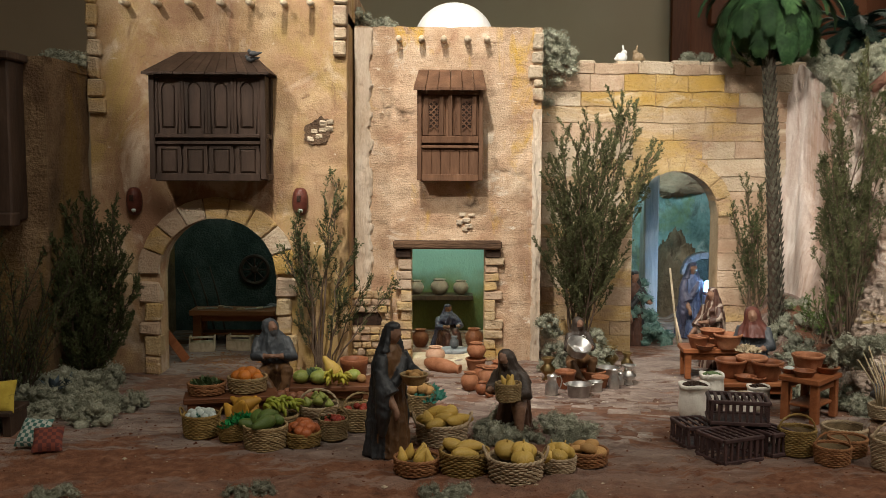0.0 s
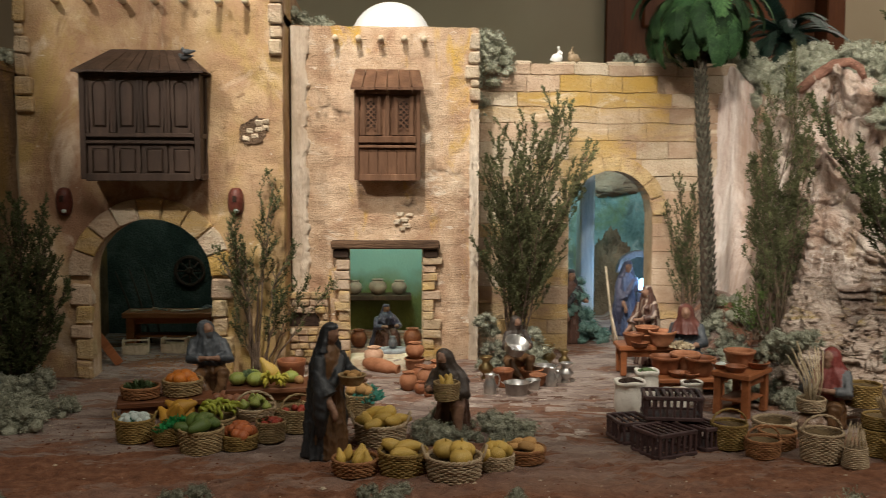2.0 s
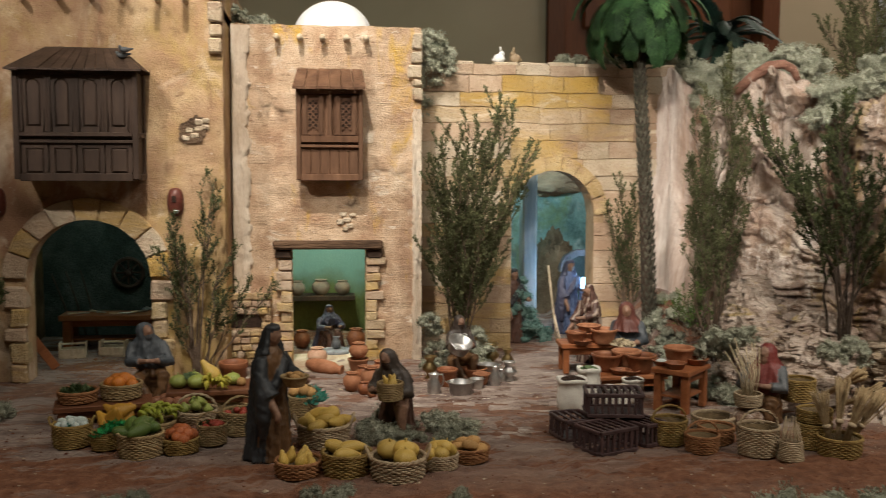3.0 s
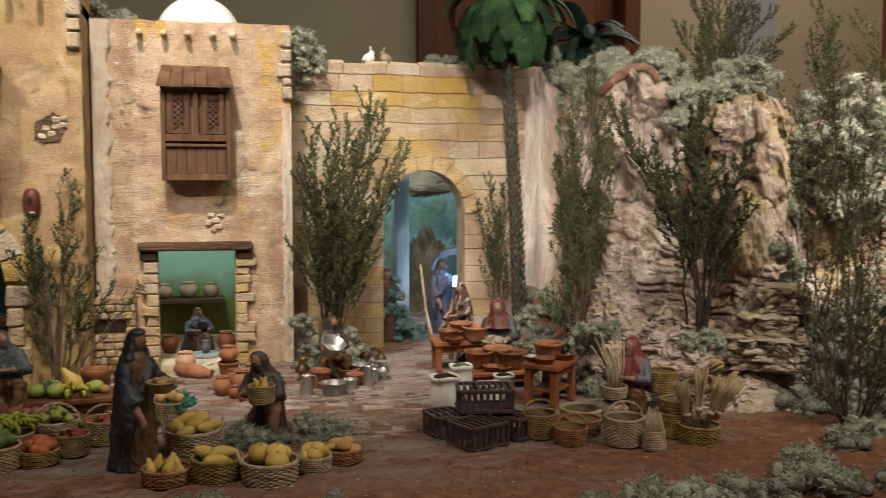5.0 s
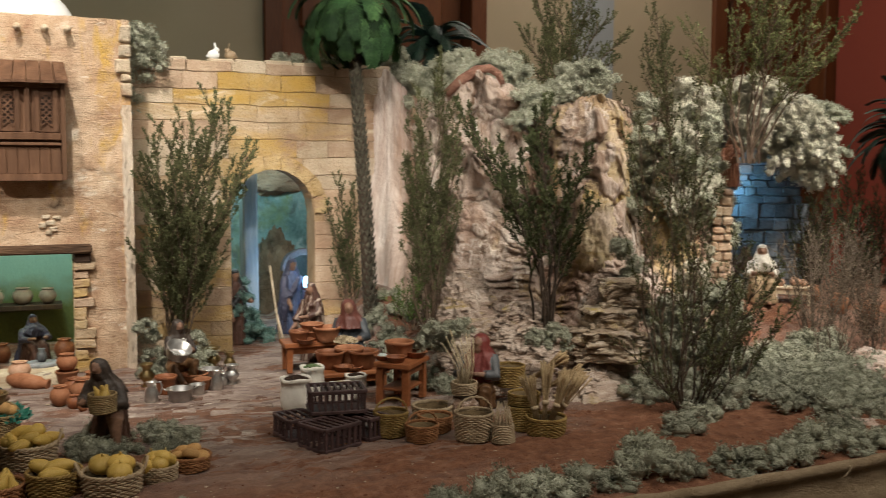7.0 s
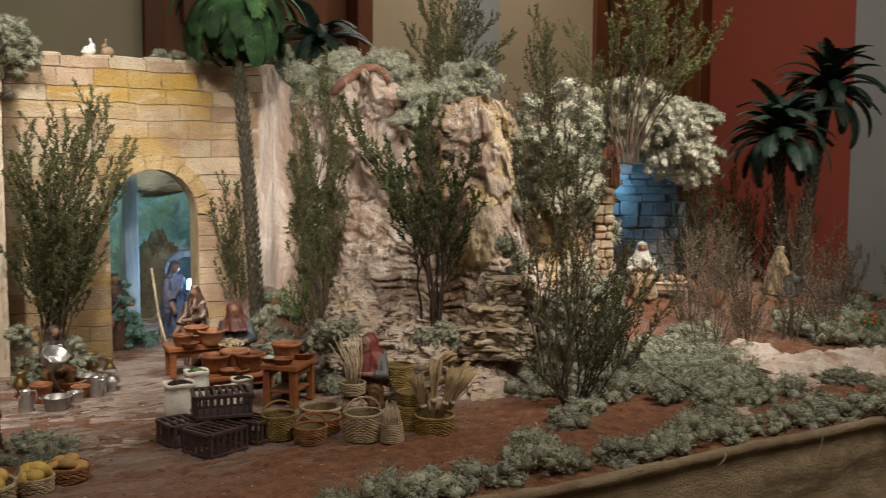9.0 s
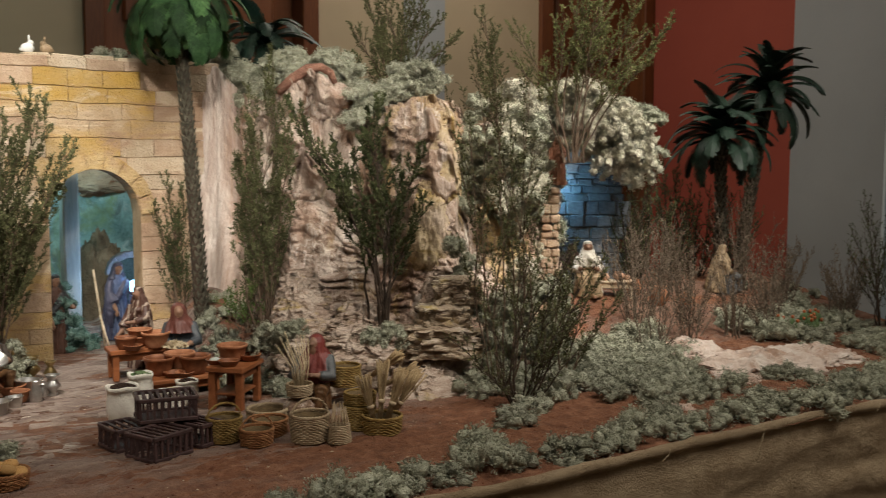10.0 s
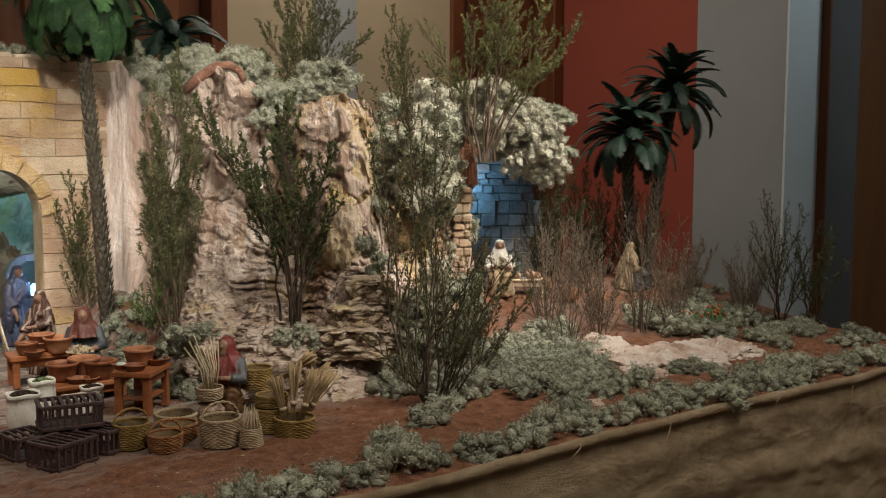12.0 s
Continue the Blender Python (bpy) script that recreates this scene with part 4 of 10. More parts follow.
ROCK_OCHRE = mat("ochre_ledge_rock", [(0.28, (0.22, 0.15, 0.08)), (0.45, (0.40, 0.30, 0.17)), (0.6, (0.55, 0.44, 0.28)), (0.75, (0.68, 0.58, 0.43))], scale=10, fine=110, bump=0.8, depth=0.004, world=True, vary=0.15, scratch=1.2, comb=(3, 3, 0.8),
                 layers=[((0.46, 0.33, 0.11), 7.0, 0.585, 0.06, (1, 1, 2)), ((0.60, 0.48, 0.38), 5.0, 0.55, 0.08, (1, 1, 1)), ((0.16, 0.10, 0.06), 18.0, 0.62, 0.04, (1, 1, 2))])


ROCK_STRATA = mat("layered_cork_rock", [(0.28, (0.27, 0.185, 0.14)), (0.42, (0.40, 0.30, 0.235)), (0.58, (0.52, 0.42, 0.345)), (0.75, (0.64, 0.55, 0.47))], scale=11, fine=140, bump=1.0, depth=0.004, world=True, stretch=(1, 1, 2.2),
                  layers=[((0.45, 0.33, 0.12), 5.5, 0.62, 0.05, (1, 1, 1.6)), ((0.20, 0.125, 0.08), 12.0, 0.60, 0.05, (0.6, 0.6, 2)), ((0.66, 0.56, 0.47), 6.0, 0.60, 0.06, (1, 1, 1.5))])


def strata_rock(x, y, z, sx, sy, sz, seed, layers, label):
    """A stack of thin broken rock layers, each standing out a little differently."""
    v, f = [], []

    def at(u, w):
        a = u * 2 * math.pi
        c, s = math.cos(a), math.sin(a)
        k = w * layers + 2.4 * fbm(c * 1.5 + seed, s * 1.5, w * 3, 3) + 1.6 * c
        lay, e = math.floor(k), k % 1.0
        out = 0.15 * noise.noise(Vector((c * 2.2 + seed, s * 2.2, lay * 3.7))) + 0.10 * fbm(c * 7, s * 7, lay * 2.3 + seed, 3)
        lip = 0.05 * (smooth(0.0, 0.35, e) - smooth(0.72, 1.0, e))
        body = (1 - 0.85 * w ** 1.25) * (1 + 0.32 * fbm(c * 1.4, s * 1.4 + seed, w * 2.0))
        q = max(0.02, body + out + lip) if w < 0.985 else 0.02
        return Vector((x + sx * q * c, y + sy * q * s + 0.25 * sz * w, z + sz * w + 0.004 * fbm(c * 9 * q, s * 9 * q, seed)))

    grid(v, f, 130, layers * 7, at)
    return tagged(new("strata_rock", mesh("strata_rock", v, f, ROCK_STRATA, True)), label, "rock", "cliff ledges")


strata_rock(1.175, 2.15, -0.01, 0.165, 0.12, 0.215, 1, 16, "thin ochre and cream rock layers at the cliff's foot")
strata_rock(1.335, 2.045, -0.01, 0.085, 0.065, 0.29, 2, 17, "tall stack of thin ochre-stained rock layers")
strata_rock(1.055, 2.25, -0.01, 0.125, 0.09, 0.29, 8, 18, "thin pale rock layers stepping up the cliff")
strata_rock(1.27, 1.995, -0.012, 0.15, 0.07, 0.085, 9, 6, "low pale rock shelf at the cliff's foot")


def ledge(x, y, z, w, d, h, turn, seed, layers, label):
    """A flat shelf of a few thick rock layers with broken, overhanging edges."""
    v, f = [], []
    m = pose(x, y, z, 0, 0, turn)

    def at(u, t):
        a = u * 2 * math.pi
        c, s = math.cos(a), math.sin(a)
        c, s = math.copysign(abs(c) ** 0.6, c), math.copysign(abs(s) ** 0.6, s)
        k = t * layers + 1.1 * fbm(c * 1.7 + seed, s * 1.7, 0, 3) + 0.35 * fbm(c * 6 + seed, s * 6, t * 2, 2)
        lay, e = math.floor(k), k % 1.0
        out = 0.84 + 0.42 * noise.noise(Vector((c * 1.9 + seed, s * 1.9, lay * 4.1))) + 0.16 * fbm(c * 5, s * 5 + seed, lay * 3, 3) + 0.05 * fbm(c * 16, s * 16, t * 20 + seed, 2)
        q = (out + 0.10 * (smooth(0.0, 0.18, e) - smooth(0.6, 1.0, e))) * (1 - smooth(0.88, 1.0, t)) * smooth(-0.08, 0.04, t)
        return m @ Vector((w * q * c, d * q * s, h * t + 0.005 * fbm(c * 3 * q + seed, s * 3 * q, t, 3)))

    grid(v, f, 120, layers * 12, at)
    return tagged(new("rock_ledge", mesh("rock_ledge", v, f, ROCK_LEDGE, True)), label, "rock", "cliff ledges")


ROCK_LEDGE = mat("ochre_topped_ledge_rock", [(0.3, (0.24, 0.17, 0.12)), (0.48, (0.40, 0.31, 0.22)), (0.65, (0.53, 0.44, 0.33)), (0.8, (0.66, 0.58, 0.47))], scale=11, fine=140, bump=1.0, depth=0.005, world=True, stretch=(1, 1, 2.0),
                 layers=[((0.44, 0.33, 0.11), 7.0, 0.60, 0.05, (1, 1, 1.6)), ((0.13, 0.085, 0.05), 14.0, 0.58, 0.05, (0.6, 0.6, 2.5)), ((0.62, 0.54, 0.45), 9.0, 0.60, 0.05, (1, 1, 1.6))])
ledge(1.352, 2.035, 0.205, 0.060, 0.055, 0.070, -34, 1, 4, "ochre-topped rock ledge of broken layers")
ledge(1.312, 2.035, 0.150, 0.070, 0.060, 0.058, -30, 4, 3, "ochre-topped rock ledge of broken layers")
ledge(1.290, 2.010, 0.080, 0.090, 0.060, 0.080, -33, 7, 5, "low broken rock ledge stained ochre")
strata_rock(1.06, 2.22, -0.01, 0.10, 0.09, 0.18, 5, 12, "low crumbled rock layers beside the cliff")


def boulder(x, y, z, sx, sy, sz, seed, label, material=None):
    v, f = [], []

    def at(u, w):
        a, b = u * 2 * math.pi, (w - 0.5) * math.pi
        d = Vector((math.cos(a) * math.cos(b), math.sin(a) * math.cos(b), math.sin(b)))
        q = 0.86 + 0.25 * fbm(d.x * 1.6 + seed, d.y * 1.6, d.z * 1.6) + 0.20 * crag(d + Vector((seed, 0, 0)), 1.3) + 0.04 * crag(d + Vector((seed, 3, 0)), 3.5) + 0.035 * fbm(d.x * 5, d.y * 5, d.z * 9 + seed) + 0.012 * fbm(d.x * 20, d.y * 20, d.z * 12)
        return Vector((x + sx * q * d.x, y + sy * q * d.y, z + sz * q * d.z))

    grid(v, f, 100, 60, at)
    tagged(new("boulder", mesh("boulder", v, f, material or ROCK, True)), label, "rock", "cliff boulders")


boulder(1.415, 2.325, 0.640, 0.115, 0.085, 0.085, 1, "cream boulder jutting from the cliff's top")
boulder(1.385, 2.320, 0.520, 0.075, 0.060, 0.13, 9, "pinkish rock face under the top boulder")
boulder(1.435, 2.255, 0.530, 0.055, 0.050, 0.12, 3, "ochre-streaked rock rib on the cliff face", ROCK_OCHRE)
boulder(1.375, 2.215, 0.36, 0.050, 0.055, 0.12, 4, "ochre-streaked rock rib on the cliff face", ROCK_OCHRE)
v, f = [], []
tube(v, f, [(1.10, 2.56, 0.745), (1.135, 2.535, 0.782), (1.175, 2.52, 0.812), (1.205, 2.50, 0.815), (1.228, 2.49, 0.800), (1.240, 2.485, 0.772)], [0.012, 0.015, 0.013, 0.012, 0.011, 0.007], 9)
tagged(new("bark_loop", mesh("bark_loop", v, f, mat("red_brown_bark", [(0.3, (0.17, 0.075, 0.05)), (0.6, (0.33, 0.17, 0.12))], scale=40, bump=1.0, depth=0.003), True)), "reddish brown loop of bark on the cliff's top", "bark")
boulder(0.89, 3.72, 0.478, 0.13, 0.05, 0.055, 6, "tan rock resting on the scenery wall", mat("tan_painted_rock", [(0.3, (0.30, 0.21, 0.14)), (0.7, (0.46, 0.34, 0.24))], scale=9, bump=0.6, depth=0.004))
# A dark mound, added in place of the brown shadow on the backdrop.
boulder(0.845, 3.58, 0.06, 0.095, 0.05, 0.22, 7, "dark brown mound standing in for a shadow behind the arch", mat("shadow_brown", [(0.3, (0.11, 0.08, 0.05)), (0.6, (0.20, 0.15, 0.10))], scale=14, bump=1.0, depth=0.006))


# ---- plants ----
def lichen_mesh(seed, balls=18, r=0.035, fuzz=1050):
    """A cushion of rounded lumps, furred all over with tiny forking tips."""
    rnd = random.Random(seed)
    bm = bmesh.new()
    lumps = []
    for i in range(balls):
        a, b = rnd.uniform(0, 2 * math.pi), rnd.uniform(-0.1, 1)
        k = rnd.uniform(0.6, 1.0)
        p = Vector((math.cos(a) * math.sqrt(1 - max(b, 0) ** 2) * k * r * 1.05, math.sin(a) * math.sqrt(1 - max(b, 0) ** 2) * k * r * 1.05, (0.25 + max(b, -0.1) * k) * r * 0.85))
        q = rnd.uniform(0.22, 0.42) * r
        lumps.append((p, q))
        made = bmesh.ops.create_icosphere(bm, subdivisions=1, radius=q * 0.86, matrix=Matrix.Translation(p))["verts"]
        for w in made:
            w.co += (w.co - p) * 0.9 * noise.noise(w.co * 260 + Vector((seed, 0, 0)))
    for i in range(fuzz):
        p, q = lumps[i % balls]
        d = Vector((rnd.gauss(0, 1), rnd.gauss(0, 1), rnd.gauss(0.35, 1))).normalized()
        o = p + d * q * rnd.uniform(0.82, 1.05)
        e = (d + Vector((rnd.gauss(0, 0.6), rnd.gauss(0, 0.6), rnd.gauss(0, 0.6)))).normalized()
        s = e.orthogonal().normalized()
        s.rotate(Matrix.Rotation(rnd.uniform(0, 6.28), 3, e))
        length, w = rnd.uniform(0.0025, 0.0075), rnd.uniform(0.0006, 0.0012)
        vs = [bm.verts.new(c) for c in (o, o + e * length + s * w * 1.6, o + e * length * 0.8 - s * w * 1.4)]
        bm.faces.new(vs)
    return bm


LICHEN = [from_bm("lichen", lichen_mesh(s, 17 + 2 * (s % 3)), MOSS, True) for s in range(6)]
LICHEN_TEAL_LIT = [from_bm("lichen", lichen_mesh(40 + s, 18), MOSS_TEAL_LIT, True) for s in range(2)]
LICHEN_PALE = [from_bm("lichen", lichen_mesh(20 + s, 18), MOSS_PALE, True) for s in range(3)]


COVER = {}


def cover(x, y, z, s, meshes=LICHEN, tilt=0):
    """Lichen too dense to pick apart, gathered for one joined object."""
    m = pose(x, y, z, random.uniform(-12, 12) + tilt, random.uniform(-12, 12), random.uniform(0, 360)) @ Matrix.Scale(s, 4)
    COVER.setdefault(meshes is LICHEN, []).append((random.choice(meshes), m))


def lichen(x, y, z=None, s=1.0, meshes=LICHEN, tilt=0):
    ob = new("lichen_clump", random.choice(meshes))
    ob.matrix_world = pose(x, y, gz(x, y) - 0.004 if z is None else z, random.uniform(-12, 12) + tilt, random.uniform(-12, 12), random.uniform(0, 360))
    ob.scale = (s * random.uniform(0.9, 1.15), s * random.uniform(0.9, 1.15), s * random.uniform(0.8, 1.1))
    return tagged(ob, "tuft of dried reindeer lichen behind the arch, coloured as if lit teal" if meshes is LICHEN_TEAL_LIT else "grey-green tuft of dried reindeer lichen", "lichen", "lichen clumps")


def bush(name, at, height, width, seed, leaf, twig, label, stems=12, twigs=24, leaves=26, leaf_len=0.012, lean=(0, 0), bare=0.25, category="shrub", thick=0.0032, spread=0.12):
    """Sprigs of heather stuck in the ground: forking stems set with many small needle leaves."""
    rnd = random.Random(seed)
    sv, sf, lv, lf = [], [], [], []
    for s in range(stems):
        a = rnd.uniform(0, 2 * math.pi)
        out = math.sqrt(rnd.random())
        tip = Vector((math.cos(a) * out * width / 2 + lean[0], math.sin(a) * out * width / 2 * 0.7 + lean[1], height * (1 - 0.45 * out * out * rnd.uniform(0.5, 1.2)) * rnd.uniform(0.72, 1.0)))
        root = Vector((math.cos(a) * width * spread * out, math.sin(a) * width * spread * out * 0.7, -0.015))
        bend = Vector((rnd.uniform(-1, 1), rnd.uniform(-1, 1), 0)) * 0.05 * height
        n = 9
        path = []
        for i in range(n):
            k = i / (n - 1)
            p = root.lerp(tip, k)
            p.x += (k ** 1.7 - k) * (tip.x - root.x) * 0.6 + math.sin(k * 3.1) * bend.x
            p.y += (k ** 1.7 - k) * (tip.y - root.y) * 0.6 + math.sin(k * 3.1) * bend.y
            path.append(p)
        tube(sv, sf, path, [thick * (1 - 0.8 * i / (n - 1)) for i in range(n)], 5, False)
        for t in range(twigs):
            k = bare + (1 - bare) * (t + rnd.random()) / twigs
            j = min(int(k * (n - 1)), n - 2)
            p = path[j].lerp(path[j + 1], k * (n - 1) - j)
            ahead = (path[j + 1] - path[j]).normalized()
            away = Vector((rnd.gauss(0, 1), rnd.gauss(0, 1), rnd.gauss(0.2, 0.4))).normalized()
            way = (ahead * rnd.uniform(0.7, 1.3) + away * rnd.uniform(0.4, 0.9)).normalized()
            length = height * rnd.uniform(0.09, 0.22) * (1.15 - 0.6 * k)
            q0, q1 = p, p + way * length + Vector((0, 0, length * 0.15))
            tube(sv, sf, [q0, q0.lerp(q1, 0.5) + away * 0.003, q1], [thick * 0.35, thick * 0.28, thick * 0.12], 3, False)
            count = int(leaves * 1.4)
            for l in range(count):
                m = (l + 0.3) / count
                o = q0.lerp(q1, m * 0.95 + 0.06)
                d = (way * rnd.uniform(0.5, 1.1) + Vector((rnd.gauss(0, 1), rnd.gauss(0, 1), rnd.gauss(0, 1))).normalized() * 0.75).normalized()
                side = d.orthogonal().normalized()
                side.rotate(Matrix.Rotation(rnd.uniform(0, 6.28), 3, d))
                ll = leaf_len * 0.86 * rnd.uniform(0.6, 1.25) * (1.1 - 0.4 * m)
                w = ll * 0.17
                b = len(lv)
                lv += [o, o + d * ll * 0.5 + side * w, o + d * ll, o + d * ll * 0.5 - side * w]
                lf.append((b, b + 1, b + 2, b + 3))
    ob = thing(name, label, category, "", "", at)
    part("branchwork", mesh("branchwork", sv, sf, twig, True), ob, "thin woody forking stems")
    part("foliage", mesh("foliage", lv, lf, leaf), ob)
    return ob


def sprigs(at, tips, seed, leaf, twig, label, shoots=10, plume=0.30, tufts=21, leaves=10, leaf_len=0.0080, bare=0.30, thick=0.0032, open_at=0.55, curve=1.5, name="heather_bush"):
    """A shrub of heather sprigs: stems from one root to the tips, forking into upright shoots that end as plumes of needles."""
    rnd = random.Random(seed)
    sv, sf, lv, lf = [], [], [], []

    def needles(o, way, length, count):
        for l in range(count):
            m = (l + rnd.random()) / count
            d = (way * rnd.uniform(0.6, 1.2) + Vector((rnd.gauss(0, 1), rnd.gauss(0, 1), rnd.gauss(0, 1))).normalized() * 0.7).normalized()
            side = d.orthogonal().normalized()
            side.rotate(Matrix.Rotation(rnd.uniform(0, 6.28), 3, d))
            ll = leaf_len * rnd.uniform(0.55, 1.2) * (1.1 - 0.4 * m)
            c, b = o + way * length * m, len(lv)
            lv.extend((c, c + d * ll * 0.5 + side * ll * 0.19, c + d * ll, c + d * ll * 0.5 - side * ll * 0.19))
            lf.append((b, b + 1, b + 2, b + 3))

    def shoot(p, way, length, r):
        away = Vector((rnd.gauss(0, 1), rnd.gauss(0, 1), 0)) * 0.10 * length
        path = [p + way * length * q + Vector((0, 0, 0.22 * length * q * q)) + away * math.sin(q * 2.6) for q in (0, 0.3, 0.6, 0.85, 1.0)]
        tube(sv, sf, path, [r, r * 0.8, r * 0.55, r * 0.4, r * 0.25], 4, False)
        count = max(4, int(tufts * length / 0.12))
        for j in range(count):
            q = 0.12 + 0.88 * (j + rnd.random()) / count
            i = min(int(q * 4), 3)
            o = path[i].lerp(path[i + 1], q * 4 - i)
            ahead = (path[i + 1] - path[i]).normalized()
            d = (ahead * rnd.uniform(0.8, 1.2) + Vector((rnd.gauss(0, 1), rnd.gauss(0, 1), rnd.gauss(0.2, 0.7))).normalized() * rnd.uniform(0.35, 0.85)).normalized()
            needles(o, d, rnd.uniform(0.011, 0.027) * (1.15 - 0.55 * q), leaves)

    for tip in tips:
        tip = Vector(tip) + Vector((rnd.gauss(0, 0.008), rnd.gauss(0, 0.02), 0))
        root = Vector((tip.x * 0.10 + rnd.gauss(0, 0.006), tip.y * 0.10 + rnd.gauss(0, 0.006), -0.02))
        bend = Vector((rnd.gauss(0, 0.03), rnd.gauss(0, 0.03), 0)) * tip.z
        n = 11
        path = []
        for i in range(n):
            k = i / (n - 1)
            p = root.lerp(tip, k)
            ease = k ** curve - k
            path.append(p + Vector((ease * (tip.x - root.x), ease * (tip.y - root.y), 0)) + bend * math.sin(k * 5.2) + Vector((rnd.gauss(0, 0.0025), rnd.gauss(0, 0.0025), 0)))
        tube(sv, sf, path, [thick * (1 - 0.82 * i / (n - 1)) for i in range(n)], 6, False)
        for b in range(int(shoots * 1.5)):
            k = bare + (0.98 - bare) * (b + rnd.random()) / int(shoots * 1.5)
            i = min(int(k * (n - 1)), n - 2)
            p = path[i].lerp(path[i + 1], k * (n - 1) - i)
            ahead = (path[i + 1] - path[i]).normalized()
            away = Vector((rnd.gauss(0, 1), rnd.gauss(0, 1), 0)).normalized()
            shoot(p, (ahead + away * rnd.uniform(0.5, 1.1) * open_at).normalized(), max(0.035, plume * tip.z * (1.15 - 0.75 * k) * rnd.uniform(0.6, 1.15)), thick * 0.38)
        shoot(path[-3], (path[-1] - path[-3]).normalized(), (path[-1] - path[-3]).length * 1.05, thick * 0.35)
    ob = thing(name, label, "shrub", "", "", Matrix.Translation(at))
    part("branchwork", mesh("branchwork", sv, sf, twig, True), ob, "thin woody forking stems")
    part("foliage", mesh("foliage", lv, lf, leaf), ob)
    return ob


def frond_mesh(length, width, droop, seed, material, split=0.25):
    """A cloth palm frond: a keeled, drooping blade with a notched edge."""
    rnd = random.Random(seed)
    v, f = [], []
    n = 18
    pts = []
    for i in range(n + 1):
        k = i / n
        a = radians(55) - droop * k
        if i == 0:
            p = Vector((0, 0, 0))
        else:
            p = pts[-1] + Vector((math.cos(a), 0, math.sin(a))) * length / n
        pts.append(p)
    tube(v, f, pts, [0.0026 * (1 - 0.75 * i / n) for i in range(n + 1)], 4, False)
    m = 46
    for s in (-1, 1):
        for i in range(m):
            k = 0.06 + 0.93 * i / m
            j = min(int(k * n), n - 1)
            p = pts[j].lerp(pts[j + 1], k * n - j)
            ahead = (pts[j + 1] - pts[j]).normalized()
            wide = width * (math.sin(math.pi * min(1, k * 0.93 + 0.07)) ** 0.55) * rnd.uniform(0.85, 1.05)
            if rnd.random() < split * 0.3:
                wide *= 0.7
            out = (Vector((0, s, -0.18)) + ahead * 0.85).normalized()
            q = p + out * wide
            g = ahead * length / m * 0.62
            b = len(v)
            v += [p - g, p + g, q + g * 0.55 + Vector((0, 0, -wide * 0.10)), q - g * 0.5 + Vector((0, 0, -wide * 0.10))]
            f.append((b, b + 1, b + 2, b + 3))
    return mesh("frond", v, f, material)


def palm(at, foot_z, crown, fronds, length, width, material, label, r0=0.017, r1=0.013, seed=0, droop0=1.6, droop1=3.0, up=0.6, trunk=True):
    rnd = random.Random(seed)
    top = Vector(crown) - Vector(at)
    ob = thing("palm_tree", label, "palm tree", "palm trees", "", Matrix.Translation(at))
    v, f = [], []
    rings, sides = int((top.z - foot_z) / 0.0185), 7
    for i in range(rings + 1):
        k = i / rings
        c = Vector((top.x * k, top.y * k, foot_z + (top.z - foot_z) * k)) + Vector((0.004 * math.sin(k * 5), 0, 0))
        r = r0 + (r1 - r0) * k
        for s in range(sides):
            a = 2 * math.pi * (s + 0.5 * (i % 2)) / sides
            d = Vector((math.cos(a), math.sin(a), 0))
            b = len(v)
            e = Vector((-d.y, d.x, 0)) * r * 0.40
            h = 0.018
            v += [c + d * r * 0.86 - e + Vector((0, 0, 0.002)), c + d * r * 0.80 + Vector((0, 0, -h * 0.9)), c + d * r * 0.86 + e + Vector((0, 0, 0.002)), c + d * r * 1.30 + Vector((0, 0, h * 0.70)), c + d * r * 1.08 + Vector((0, 0, -h * 0.25))]
            f += [(b, b + 1, b + 4), (b + 1, b + 2, b + 4), (b, b + 4, b + 3), (b + 4, b + 2, b + 3)]
    if trunk:
        part("bark", mesh("bark", v, f, BARK), ob, "overlapping olive-grey bark scales")
        v, f = [], []
        tube(v, f, [(top.x * k, top.y * k, foot_z - 0.01 + (top.z - foot_z) * k) for k in (0, 0.25, 0.5, 0.75, 1)], [r0 * 0.84, r0 * 0.82, (r0 + r1) * 0.41, r1 * 0.82, r1], 12)
        part("trunk", mesh("trunk", v, f, TWIG_DARK, True), ob, "slender dark core of the trunk")
    kinds = [frond_mesh(length * rnd.uniform(0.85, 1.1), width * rnd.uniform(0.85, 1.1), rnd.uniform(droop0, droop1), seed * 10 + i, material) for i in range(6)]
    for i in range(fronds):
        k = i / fronds
        part("frond", kinds[i % 6], ob, "", Matrix.Translation(top) @ pose(0, 0, 0.02 * k, 0, 0, i * 137.5) @ pose(0, 0, 0, rnd.uniform(-10, 10), 48 * (1 - k) - 48 * k * up + rnd.uniform(-10, 10), 0))
    return ob


palm((0.909, 2.650, 0), 0.02, (0.862, 2.660, 0.973), 46, 0.25, 0.046, PALM_LEAF, "tall palm with drooping green cloth fronds and a scaly trunk", 0.0195, 0.0155, seed=1, droop0=2.2, droop1=3.2, up=0.3)
palm((1.33, 3.45, 0.0), 0.0, (1.43, 3.45, 0.98), 34, 0.24, 0.045, PALM_DARK, "dark green palm crown showing over the wall", seed=2, droop0=1.5, droop1=2.6)
palm((2.772, 2.45, 0.05), 0.0, (2.780, 2.463, 0.635), 46, 0.25, 0.048, PALM_DARK, "dark-leaved palm in front of the red wall", 0.022, 0.020, 3, 1.4, 2.8, 1.25)
palm((2.90, 2.50, 0.05), 0.0, (3.005, 2.448, 0.80), 48, 0.25, 0.040, PALM_DARK, "taller dark-leaved palm in front of the red wall", 0.022, 0.020, 4, 1.2, 2.6, 1.25)

